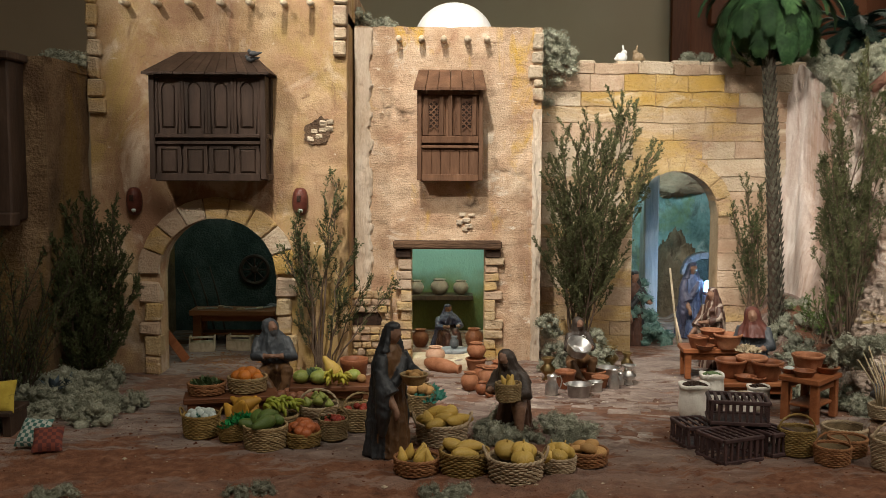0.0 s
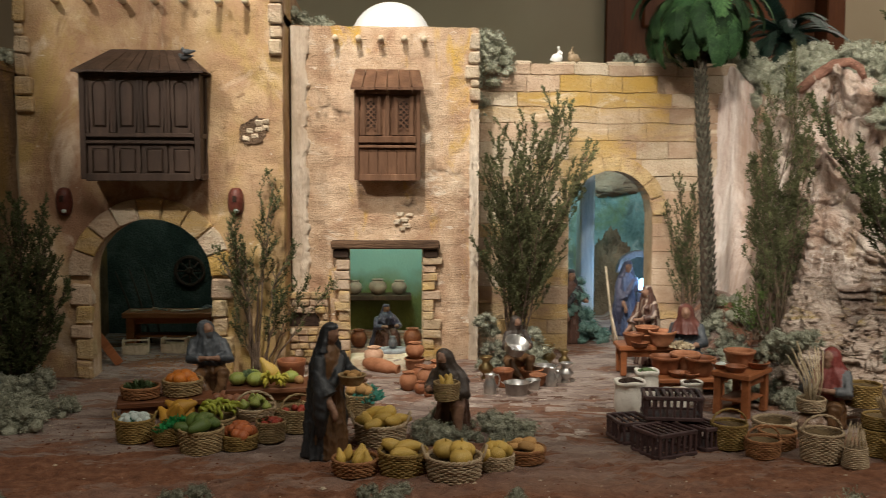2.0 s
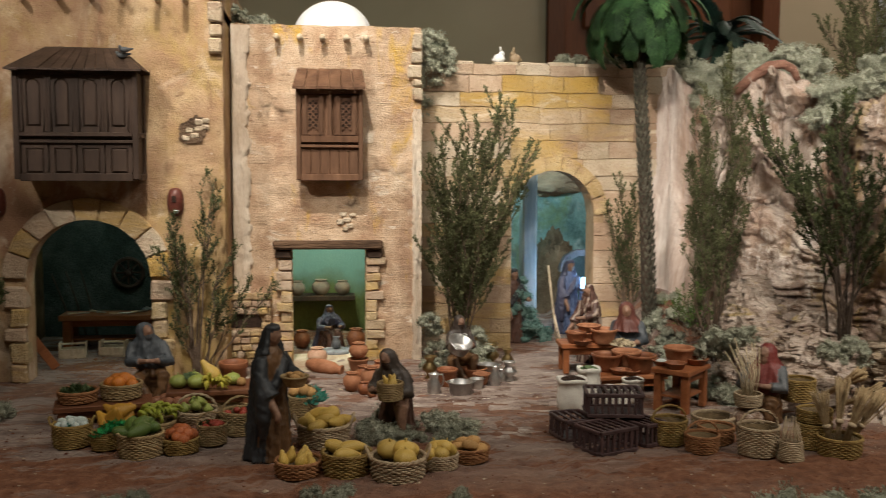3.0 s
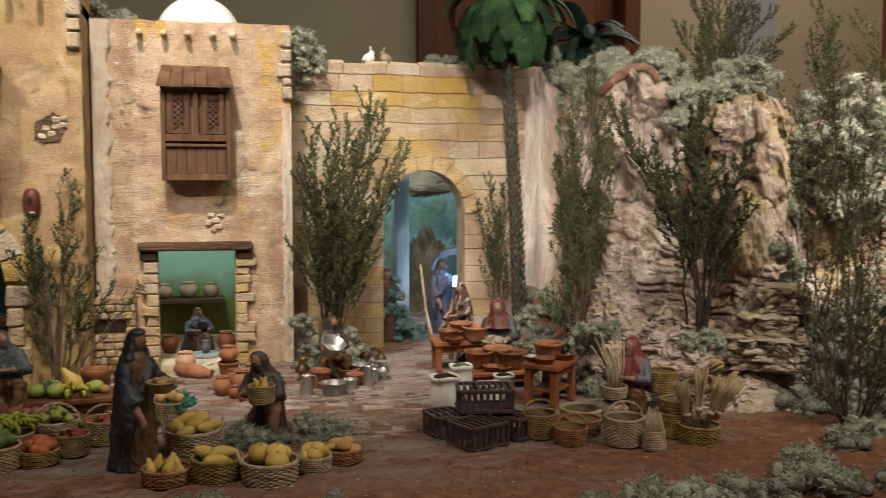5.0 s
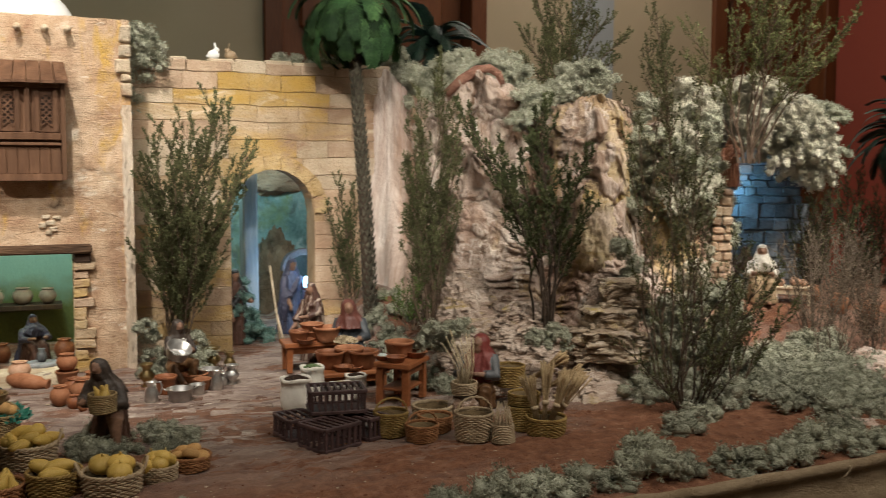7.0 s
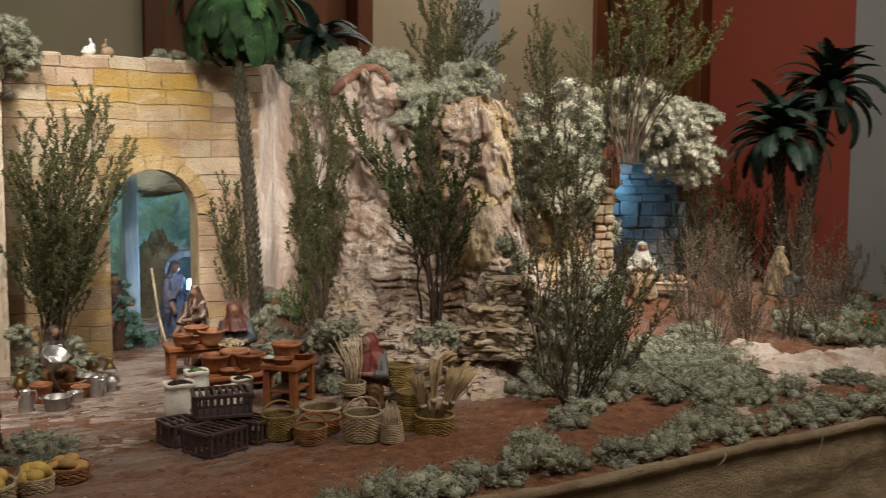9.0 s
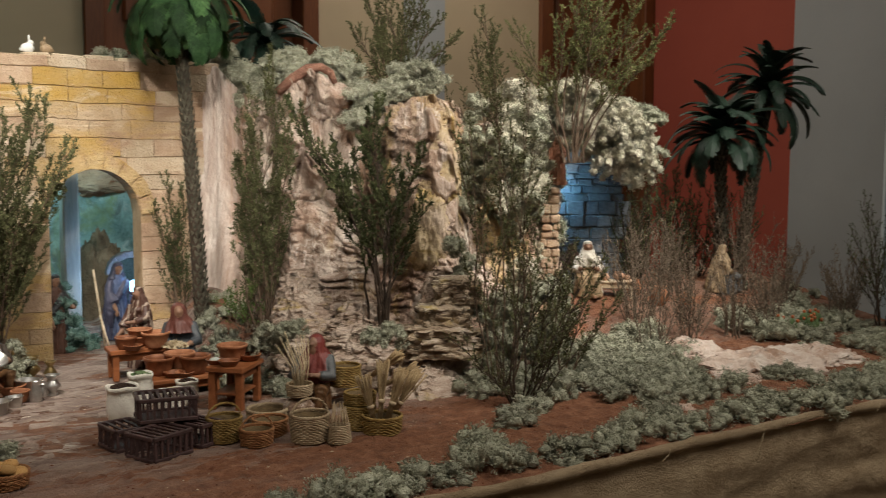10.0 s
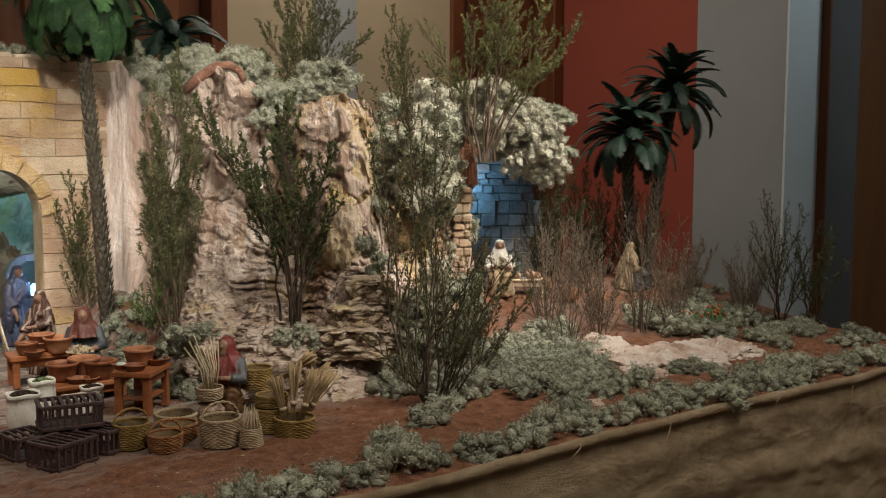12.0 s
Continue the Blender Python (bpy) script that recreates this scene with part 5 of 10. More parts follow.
HEATH = "sprigs of green heather planted beside the wall"
sprigs((-0.874, 2.36, 0.0), [(0.008, 0.0, 0.40), (0.07, 0.02, 0.37), (-0.04, 0, 0.40), (0.11, 0.03, 0.30), (-0.10, -0.03, 0.36), (0.03, -0.05, 0.33)], 11, LEAF_DARK, TWIG_DARK, "dark dry heather bush in the shade of the houses", bare=0.12)
sprigs((-0.845, 2.33, 0.02), [(0.015, 0.0, 0.42), (0.06, 0.0, 0.40), (0.09, 0.02, 0.33), (0.11, 0.0, 0.24), (-0.03, 0.0, 0.41), (0.07, -0.04, 0.28), (-0.02, -0.05, 0.34), (0.10, -0.03, 0.17), (0.04, -0.06, 0.20), (-0.07, -0.02, 0.38), (-0.06, -0.05, 0.25)], 111, LEAF_DARK, TWIG_DARK, "dense dark heather bush in the corner of two houses", 14, 0.34, 26, 13, bare=0.08, open_at=0.8)
bush("heather_bush", pose(-0.98, 2.20, 0), 0.40, 0.36, 12, LEAF_DARK, TWIG_DARK, "dark dry heather bush in the shade of the houses", 18, 22, 18, 0.010, bare=0.15)
sprigs((-0.313, 2.50, 0.0), [(0.046, 0.0, 0.50), (0.03, 0.0, 0.44), (-0.055, -0.01, 0.405), (-0.078, -0.01, 0.375), (-0.098, -0.014, 0.32), (-0.034, -0.01, 0.34), (0.09, 0.01, 0.33)], 13, LEAF_DARK, TWIG, HEATH, 8, 0.20, bare=0.52, thick=0.0042, open_at=0.7, curve=2.2)
sprigs((-0.300, 2.48, 0.0), [(0.155, 0.01, 0.235), (0.12, -0.01, 0.245), (0.07, 0.0, 0.23), (0.03, -0.02, 0.20), (-0.05, -0.02, 0.17)], 43, LEAF_DARK, TWIG, "low heather sprigs beside the brick oven", 6, 0.22, bare=0.5, open_at=0.8)
sprigs((0.365, 2.67, 0.02), [(0.097, -0.015, 0.68), (0.038, -0.005, 0.62), (-0.030, 0.0, 0.60), (0.165, -0.026, 0.555), (-0.075, 0.0, 0.515), (0.069, -0.04, 0.55), (0.125, -0.019, 0.645), (-0.055, 0.0, 0.57), (0.0, -0.05, 0.50), (0.14, -0.04, 0.46), (-0.065, -0.03, 0.44), (0.19, -0.02, 0.47), (0.08, -0.06, 0.40), (0.02, -0.07, 0.36)], 14, LEAF, TWIG, "tall bushy heather growing in the corner of two walls", 14, 0.28, 26, 13, bare=0.22, open_at=0.7)
sprigs((0.895, 2.79, 0.10), [(-0.035, 0.01, 0.40), (-0.009, 0.0, 0.37), (-0.055, 0.02, 0.32), (0.015, 0.0, 0.29), (-0.03, 0.0, 0.30)], 15, LEAF_DARK, TWIG, HEATH, 11, 0.25, bare=0.15, open_at=0.45)
sprigs((0.990, 2.40, 0.11), [(0.013, -0.005, 0.67), (-0.008, 0.0, 0.60), (-0.049, 0.02, 0.53), (0.045, -0.02, 0.555), (-0.084, 0.03, 0.44), (0.072, -0.03, 0.485), (-0.092, 0.035, 0.31), (-0.037, 0.015, 0.43), (0.05, -0.04, 0.34)], 16, LEAF, TWIG, "tall green heather bush against the rock face", 12, 0.24, 25, 13, bare=0.22)
sprigs((1.190, 2.13, 0.10), [(-0.175, 0.07, 0.57), (-0.144, 0.06, 0.525), (-0.093, 0.03, 0.485), (-0.006, 0.0, 0.585), (-0.025, 0.0, 0.555), (0.055, -0.03, 0.47), (0.086, -0.05, 0.35), (-0.144, 0.04, 0.395), (-0.058, 0.02, 0.45), (0.03, -0.02, 0.40)], 17, LEAF_DARK, TWIG_DARK, "dark green forked shrub rooted on a rock ledge", 8, 0.22, bare=0.46, thick=0.0042, tufts=26, leaves=15, leaf_len=0.0092, open_at=0.75, curve=2.1)
sprigs((1.370, 1.86, 0.0), [(-0.07, 0.05, 0.785), (-0.102, 0.07, 0.69), (-0.002, 0.0, 0.82), (-0.033, 0.02, 0.73), (0.056, -0.04, 0.73), (0.03, -0.02, 0.77), (0.093, -0.07, 0.59), (-0.085, 0.06, 0.59), (0.079, -0.06, 0.50), (0.0, 0.02, 0.62)], 18, LEAF, TWIG, "tall thin heather with bare lower stems", 8, 0.20, 15, 9, bare=0.26, thick=0.0026)
sprigs((1.345, 1.76, 0.0), [(0.045, -0.035, 0.385), (0.075, -0.059, 0.365), (-0.003, 0.003, 0.33), (-0.074, 0.054, 0.21), (-0.125, 0.08, 0.15), (0.122, -0.08, 0.33), (0.151, -0.09, 0.27), (-0.044, 0.03, 0.26), (0.096, -0.07, 0.22), (-0.10, 0.02, 0.10), (0.02, -0.06, 0.16), (0.14, -0.05, 0.14)], 19, LEAF, TWIG_DARK, "low dark olive heather sprigs among lichen", 8, 0.34, 8, 6, bare=0.22, open_at=0.8)
sprigs((0.945, 2.41, 0.13), [(0.0, 0.0, 0.085), (-0.02, 0.0, 0.075), (0.02, -0.01, 0.07), (-0.035, 0.01, 0.055), (0.035, 0.0, 0.05)], 77, VIVID_LEAF, TWIG, "small bright green tuft among the lichen", 7, 0.5, 14, 9, bare=0.1)
sprigs((1.52, 1.86, 0.0), [(0.05, -0.03, 0.33), (0.10, -0.06, 0.30), (-0.02, 0.0, 0.27), (0.14, -0.06, 0.22), (-0.06, 0.03, 0.20)], 44, LEAF, TWIG, "olive spreading heather rooted in lichen", 9, 0.3, bare=0.2)
sprigs((1.49, 2.60, 0.74), [(-0.128, 0.06, 0.20), (-0.067, 0.03, 0.285), (-0.008, 0.0, 0.35), (0.051, -0.03, 0.30), (0.095, -0.05, 0.235), (0.16, -0.09, 0.185), (-0.113, 0.06, 0.12), (0.139, -0.08, 0.12), (-0.03, -0.03, 0.22), (0.03, 0.02, 0.27)], 20, LEAF, TWIG, "olive heather sprigs on top of the cliff", 12, 0.4, 22, 11, bare=0.15, open_at=0.7)
sprigs((1.888, 2.243, 0.575), [(-0.13, 0.10, 0.28), (-0.11, 0.09, 0.38), (-0.067, 0.05, 0.245), (-0.043, 0.035, 0.385), (0.006, 0.0, 0.485), (0.067, -0.05, 0.48), (0.116, -0.09, 0.415), (0.14, -0.12, 0.35), (0.213, -0.19, 0.38), (0.107, -0.09, 0.255), (0.046, -0.03, 0.325), (0.164, -0.14, 0.285), (0.09, -0.04, 0.375), (0.03, 0.02, 0.425), (0.05, -0.06, 0.425)], 21, LEAF_OLIVE, TWIG, "tall olive shrub on top of the cliff", 10, 0.30, 20, 10, bare=0.50, thick=0.0036, open_at=0.7)
sprigs((1.70, 2.40, 0.66), [(-0.01, 0.0, 0.32), (0.02, -0.01, 0.26), (-0.03, 0.02, 0.24)], 27, LEAF, TWIG, "small olive heather sprig on the cliff", 8, 0.3, bare=0.3)
sprigs((1.96, 1.96, 0.0), [(0.008, 0.0, 0.385), (-0.037, 0.03, 0.27), (0.052, -0.05, 0.35), (0.096, -0.08, 0.26), (0.118, -0.09, 0.165), (-0.059, 0.05, 0.19), (0.029, -0.03, 0.41)], 22, LEAF_DRY, TWIG_RED, "reddish dry leafless shrub", 12, 0.34, 5, 1, bare=0.15, thick=0.0022, open_at=0.9, name="dry_bush")
sprigs((2.92, 1.90, 0.05), [(-0.052, 0.083, 0.382), (-0.03, 0.04, 0.35), (0.0, 0.0, 0.33), (0.03, -0.05, 0.34), (0.063, -0.097, 0.30), (-0.07, 0.106, 0.225), (0.085, -0.135, 0.16), (-0.05, 0.06, 0.28), (0.05, -0.06, 0.24)], 23, LEAF_DARK, TWIG_DARK, "dark twiggy shrub near the end of the table", 12, 0.30, 11, 5, bare=0.15, thick=0.0026)
sprigs((2.985, 1.82, 0.05), [(0.0, 0.0, 0.24), (0.02, -0.03, 0.22), (0.03, -0.06, 0.16), (-0.02, 0.03, 0.20), (0.01, -0.02, 0.27)], 24, LEAF, TWIG_DARK, "small green-brown shrub near the end of the table", 10, 0.34, 16, 8, bare=0.12)
for i, (x, y) in enumerate(((2.30, 2.15), (2.55, 2.05), (2.72, 2.15), (2.2, 2.05), (2.48, 1.98), (2.85, 2.0), (2.50, 2.40), (2.40, 2.38), (2.78, 2.35), (2.05, 2.12), (2.12, 2.2), (2.35, 2.02), (2.95, 2.05), (2.86, 2.24))):
    bush("dry_bush", pose(x, y, gz(x, y)), 0.24 + 0.03 * (i % 3) + (0.14 if 7 < i < 12 or i > 16 else 0), 0.28, 30 + i, LEAF_DRY, TWIG_RED, "brown dry grass and twigs", 11, 14, 4, bare=0.1, thick=0.0022)

bush("dry_bush", pose(2.34, 2.43, gz(2.34, 2.43)), 0.42, 0.24, 71, LEAF_DARK, TWIG_DARK, "dark dry brush beside the stable wall", 12, 20, 8, bare=0.1)
for i, (x, y, h) in enumerate(((2.50, 2.60, 0.36), (2.64, 2.55, 0.40), (2.90, 2.50, 0.38), (2.80, 2.60, 0.34))):
    bush("dry_bush", pose(x, y, gz(x, y)), h, 0.26, 81 + i, LEAF_DARK, TWIG_DARK, "dark brown-green brush growing round the palms", 12, 20, 10, bare=0.08)
sprigs((2.62, 2.60, 0.12), [(-0.02, 0.0, 0.50), (0.03, 0.0, 0.46), (0.07, -0.02, 0.40)], 91, LEAF, TWIG_DARK, "green heather standing behind the palms", 9, 0.25, bare=0.3)
# lichen along the front edge
x = 0.62
while x < TABLE_END - 0.04:
    for y0 in (1.40, 1.48):
        if y0 < 1.45 or (x > 0.95 and random.random() < 0.45):
            lichen(x + random.uniform(-0.02, 0.02), y0 + random.uniform(-0.02, 0.03), None, random.uniform(1.05, 1.6))
    x += 0.078


from mathutils.bvhtree import BVHTree

# ---- materials of the small things ----
WICKER = mat("straw_wicker", [(0.3, (0.20, 0.13, 0.06)), (0.55, (0.36, 0.26, 0.13)), (0.75, (0.50, 0.39, 0.22))], scale=60, fine=400, bump=0.5, depth=0.001)
WICKER_YELLOW = mat("yellow_wicker", [(0.3, (0.17, 0.10, 0.03)), (0.55, (0.29, 0.19, 0.06)), (0.75, (0.40, 0.29, 0.12))], scale=60, fine=400, bump=0.5, depth=0.001)
WICKER_PALE = mat("pale_wicker", [(0.3, (0.29, 0.21, 0.13)), (0.55, (0.44, 0.34, 0.22)), (0.75, (0.56, 0.46, 0.32))], scale=60, fine=400, bump=0.5, depth=0.001)
WICKER_RED = mat("reddish_wicker", [(0.3, (0.20, 0.085, 0.035)), (0.55, (0.32, 0.15, 0.065)), (0.75, (0.42, 0.22, 0.10))], scale=60, fine=400, bump=0.5, depth=0.001)
# Wicker for basket insides, coloured dark to stand in for the shade there.
WICKER_SHADE = mat("shaded_inner_wicker", [(0.3, (0.07, 0.045, 0.02)), (0.6, (0.16, 0.11, 0.055))], scale=60, fine=400, bump=0.6, depth=0.001, stretch=(1, 1, 3))
CLAY = mat("terracotta_clay", [(0.3, (0.25, 0.10, 0.045)), (0.5, (0.37, 0.155, 0.075)), (0.7, (0.46, 0.22, 0.12))], rough=0.7, scale=30, fine=250, bump=0.3, depth=0.001, vary=0.15)
CLAY_DARK = mat("brown_clay", [(0.3, (0.15, 0.055, 0.026)), (0.5, (0.26, 0.095, 0.042)), (0.7, (0.34, 0.14, 0.065))], rough=0.5, scale=30, fine=250, bump=0.3, depth=0.001, vary=0.2)
CLAY_PALE = mat("pale_pink_clay", [(0.3, (0.46, 0.26, 0.16)), (0.6, (0.60, 0.38, 0.26))], rough=0.75, scale=30, bump=0.3, depth=0.001, vary=0.1)
PEWTER = mat("dull_pewter", [(0.3, (0.45, 0.44, 0.42)), (0.6, (0.62, 0.61, 0.59))], rough=0.32, metal=0.9, scale=40, bump=0.2, depth=0.0005)
BRASS = mat("old_brass", [(0.3, (0.22, 0.155, 0.065)), (0.6, (0.40, 0.30, 0.14))], rough=0.28, metal=0.9, scale=40, bump=0.2, depth=0.0005)
CLOTH_WHITE = mat("white_sackcloth", [(0.3, (0.66, 0.62, 0.55)), (0.6, (0.80, 0.77, 0.69))], rough=0.95, scale=40, fine=500, bump=0.7)
# Near-black: seeds and eyes, and panels painted as shaded hollows.
SEED_HOLLOW = mat("dark_seeds_and_shaded_hollows", [(0.3, (0.022, 0.012, 0.008)), (0.6, (0.05, 0.028, 0.018))], scale=90, bump=0.8)
STRAW_TAN = mat("tan_broom_straw", [(0.3, (0.30, 0.20, 0.10)), (0.6, (0.46, 0.34, 0.19))], scale=50, bump=0.5, vary=0.15)
STRAW = mat("dry_straw", [(0.3, (0.42, 0.32, 0.19)), (0.6, (0.62, 0.51, 0.34))], scale=50, bump=0.5, vary=0.15)


def fruit(name, dark, light, rough=0.45, spots=None):
    mid_c = tuple((a + b) / 2 for a, b in zip(dark, light))
    return mat(name, [(0.3, dark), (0.5, mid_c), (0.7, light)], rough=rough, scale=45, fine=300, bump=0.35, depth=0.001, spots=spots or tuple(c * 0.5 for c in dark), spot_scale=60, spot_at=0.68, vary=0.22, spec=0.5)


ORANGE = fruit("orange_peel", (0.50, 0.13, 0.015), (0.68, 0.24, 0.03))
SQUASH = fruit("yellow_squash", (0.50, 0.31, 0.05), (0.70, 0.49, 0.13))
SQUASH_DEEP = fruit("deep_yellow_squash", (0.50, 0.24, 0.025), (0.66, 0.38, 0.06))
MELON_GREEN = fruit("green_melon", (0.05, 0.10, 0.018), (0.13, 0.20, 0.04))
PALE_GREEN = fruit("pale_green_fruit", (0.22, 0.28, 0.05), (0.36, 0.40, 0.10))
BANANA = fruit("banana_yellow", (0.42, 0.36, 0.03), (0.58, 0.52, 0.08))
RED_FRUIT = fruit("red_fruit", (0.28, 0.025, 0.018), (0.45, 0.07, 0.03))
POMEGRANATE = fruit("pomegranate_red", (0.36, 0.07, 0.02), (0.52, 0.17, 0.05))
EGG = fruit("pale_blue_egg", (0.34, 0.42, 0.40), (0.62, 0.68, 0.64))
BREAD = fruit("bread_crust", (0.40, 0.20, 0.06), (0.58, 0.36, 0.14), 0.8)
ONION = fruit("onion_skin", (0.20, 0.07, 0.035), (0.36, 0.16, 0.08))
VIVID_GREEN = fruit("vivid_green_leaves", (0.03, 0.36, 0.10), (0.07, 0.58, 0.20))
TEAL = fruit("teal_leaves", (0.012, 0.11, 0.075), (0.03, 0.20, 0.14))
YELLOW_GREEN = fruit("yellow_green_grapes", (0.22, 0.27, 0.02), (0.42, 0.44, 0.06))
HERB = fruit("herb_green", (0.06, 0.11, 0.04), (0.15, 0.21, 0.09), 0.8)
SKIN = mat("painted_clay_skin", [(0.3, (0.16, 0.085, 0.055)), (0.6, (0.28, 0.16, 0.105))], rough=0.5, scale=50, bump=0.2)


def cloth(name, dark, light):
    return mat(name, [(0.3, dark), (0.7, light)], rough=0.5, scale=35, fine=350, bump=0.5, depth=0.0015, stretch=(1, 1, 0.5), spec=0.5)


C_BLACK = cloth("charcoal_painted_cloth", (0.010, 0.012, 0.014), (0.038, 0.042, 0.047))
C_BROWN = cloth("dark_brown_painted_cloth", (0.05, 0.022, 0.014), (0.11, 0.05, 0.032))
C_RUST = cloth("rust_painted_cloth", (0.13, 0.045, 0.02), (0.24, 0.095, 0.045))
C_RED = cloth("crimson_painted_cloth", (0.10, 0.016, 0.014), (0.22, 0.040, 0.031))
C_BLUE = cloth("blue_painted_cloth", (0.045, 0.07, 0.15), (0.12, 0.16, 0.28))
C_MAROON = cloth("maroon_painted_cloth", (0.07, 0.021, 0.015), (0.145, 0.047, 0.034))
C_INDIGO = cloth("faded_indigo_painted_cloth", (0.035, 0.038, 0.07), (0.085, 0.085, 0.135))
CLAY_GREY = mat("grey_pink_clay", [(0.3, (0.22, 0.17, 0.14)), (0.6, (0.34, 0.27, 0.23))], rough=0.7, scale=30, bump=0.3, depth=0.001)
C_BARK = cloth("bark_brown_painted_cloth", (0.026, 0.019, 0.015), (0.075, 0.055, 0.043))
C_GREY = cloth("grey_painted_cloth", (0.05, 0.055, 0.06), (0.12, 0.125, 0.13))
C_SAND = cloth("sand_painted_cloth", (0.26, 0.18, 0.10), (0.42, 0.31, 0.19))
C_SLATE = cloth("slate_painted_cloth", (0.022, 0.027, 0.033), (0.075, 0.085, 0.095))
C_UMBER = cloth("ochre_brown_painted_cloth", (0.075, 0.036, 0.014), (0.17, 0.085, 0.034))
C_STRIPE = cloth("striped_painted_cloth", (0.050, 0.022, 0.016), (0.100, 0.046, 0.031))


def stripe(m, tint, scale):
    """Painted bands across a cloth."""
    nt = m.node_tree
    b = nt.nodes["Principled BSDF"]
    source = b.inputs["Base Color"].links[0].from_socket
    w = nt.nodes.new("ShaderNodeTexWave")
    w.bands_direction = "X"
    w.inputs["Scale"].default_value, w.inputs["Distortion"].default_value = scale, 3.0
    nt.links.new(nt.nodes.new("ShaderNodeTexCoord").outputs["Object"], w.inputs["Vector"])
    k = nt.nodes.new("ShaderNodeMapRange")
    k.inputs[1].default_value, k.inputs[2].default_value = 0.78, 0.90
    nt.links.new(w.outputs[1], k.inputs[0])
    x = nt.nodes.new("ShaderNodeMix")
    x.data_type = "RGBA"
    nt.links.new(k.outputs[0], x.inputs[0])
    nt.links.new(source, x.inputs[6])
    x.inputs[7].default_value = (*tint, 1)
    nt.links.new(x.outputs[2], b.inputs["Base Color"])


stripe(C_STRIPE, (0.30, 0.23, 0.18), 15)
C_CREAM = cloth("cream_painted_cloth", (0.42, 0.38, 0.32), (0.62, 0.58, 0.50))


# ---- makers of small things ----
def basket(at, r, h, material, label, handle="", flare=1.12, rows=None, stakes=24, turn=0.0, rb=None):
    """A woven basket: coils that pass in and out between stakes, a braided rim and handles."""
    ob = thing("basket", label, "basket", "wicker baskets", "", Matrix.Translation(at) @ pose(0, 0, 0, 0, 0, turn))
    rows = rows or max(5, int(h / 0.0036))
    stakes = 37
    lo = rb or r / flare
    v, f = [], []
    segs = stakes * 2
    path = []
    for s in range(segs * rows + 1):
        a = 2 * math.pi * s / segs
        k = (s / segs + 0.4) / (rows + 0.4)
        rad = lo + (r - lo) * math.sin(k * math.pi / 2)
        q = rad + r * 0.034 * math.sin(stakes / 2 * a) + r * 0.012 * math.sin(3 * a + k * 9)
        path.append((q * math.cos(a), q * math.sin(a), h * k + r * 0.012 * math.sin(2 * a + k * 20)))
    tube(v, f, path, h / rows * 0.56, 4)
    part("weave", mesh("weave", v, f, material, True), ob)
    part("lining", turned("lining", [(lo * 0.9, 0.001), (r * 0.92, h * 0.93), (r * 0.88, h * 0.93), (lo * 0.84, h * 0.12)], WICKER_SHADE, 20), ob, "inner weave with the basket's inner shade in its colour")
    v, f = [], []
    for ph in (0, math.pi):
        path = [((r + r * 0.03 * math.cos(16 * a + ph)) * math.cos(a), (r + r * 0.03 * math.cos(16 * a + ph)) * math.sin(a), h + r * 0.05 * math.sin(16 * a + ph) + r * 0.02)
                for a in [2 * math.pi * s / 96 for s in range(97)]]
        tube(v, f, path, r * 0.055, 5, False)
    part("rim", mesh("rim", v, f, material, True), ob)
    if handle == "arch":
        v, f = [], []
        for ph in (0, math.pi):
            path = [(-r * 1.02 * math.cos(a) + 0, r * 0.05 * math.sin(9 * a + ph), h + math.sin(a) * r * 0.85 + r * 0.04 * math.cos(9 * a + ph)) for a in [math.pi * s / 30 for s in range(31)]]
            tube(v, f, path, r * 0.045, 5)
        part("handle", mesh("handle", v, f, material, True), ob)
    if handle == "loops":
        for sgn in (-1, 1):
            v, f = [], []
            path = [(sgn * r * (1.0 + 0.18 * math.sin(a)), -r * 0.32 * math.cos(a), h + math.sin(a) * r * 0.42) for a in [math.pi * s / 16 for s in range(17)]]
            tube(v, f, path, r * 0.055, 5)
            part("handle", mesh("handle", v, f, material, True), ob)
    return ob


FRUITS = {}


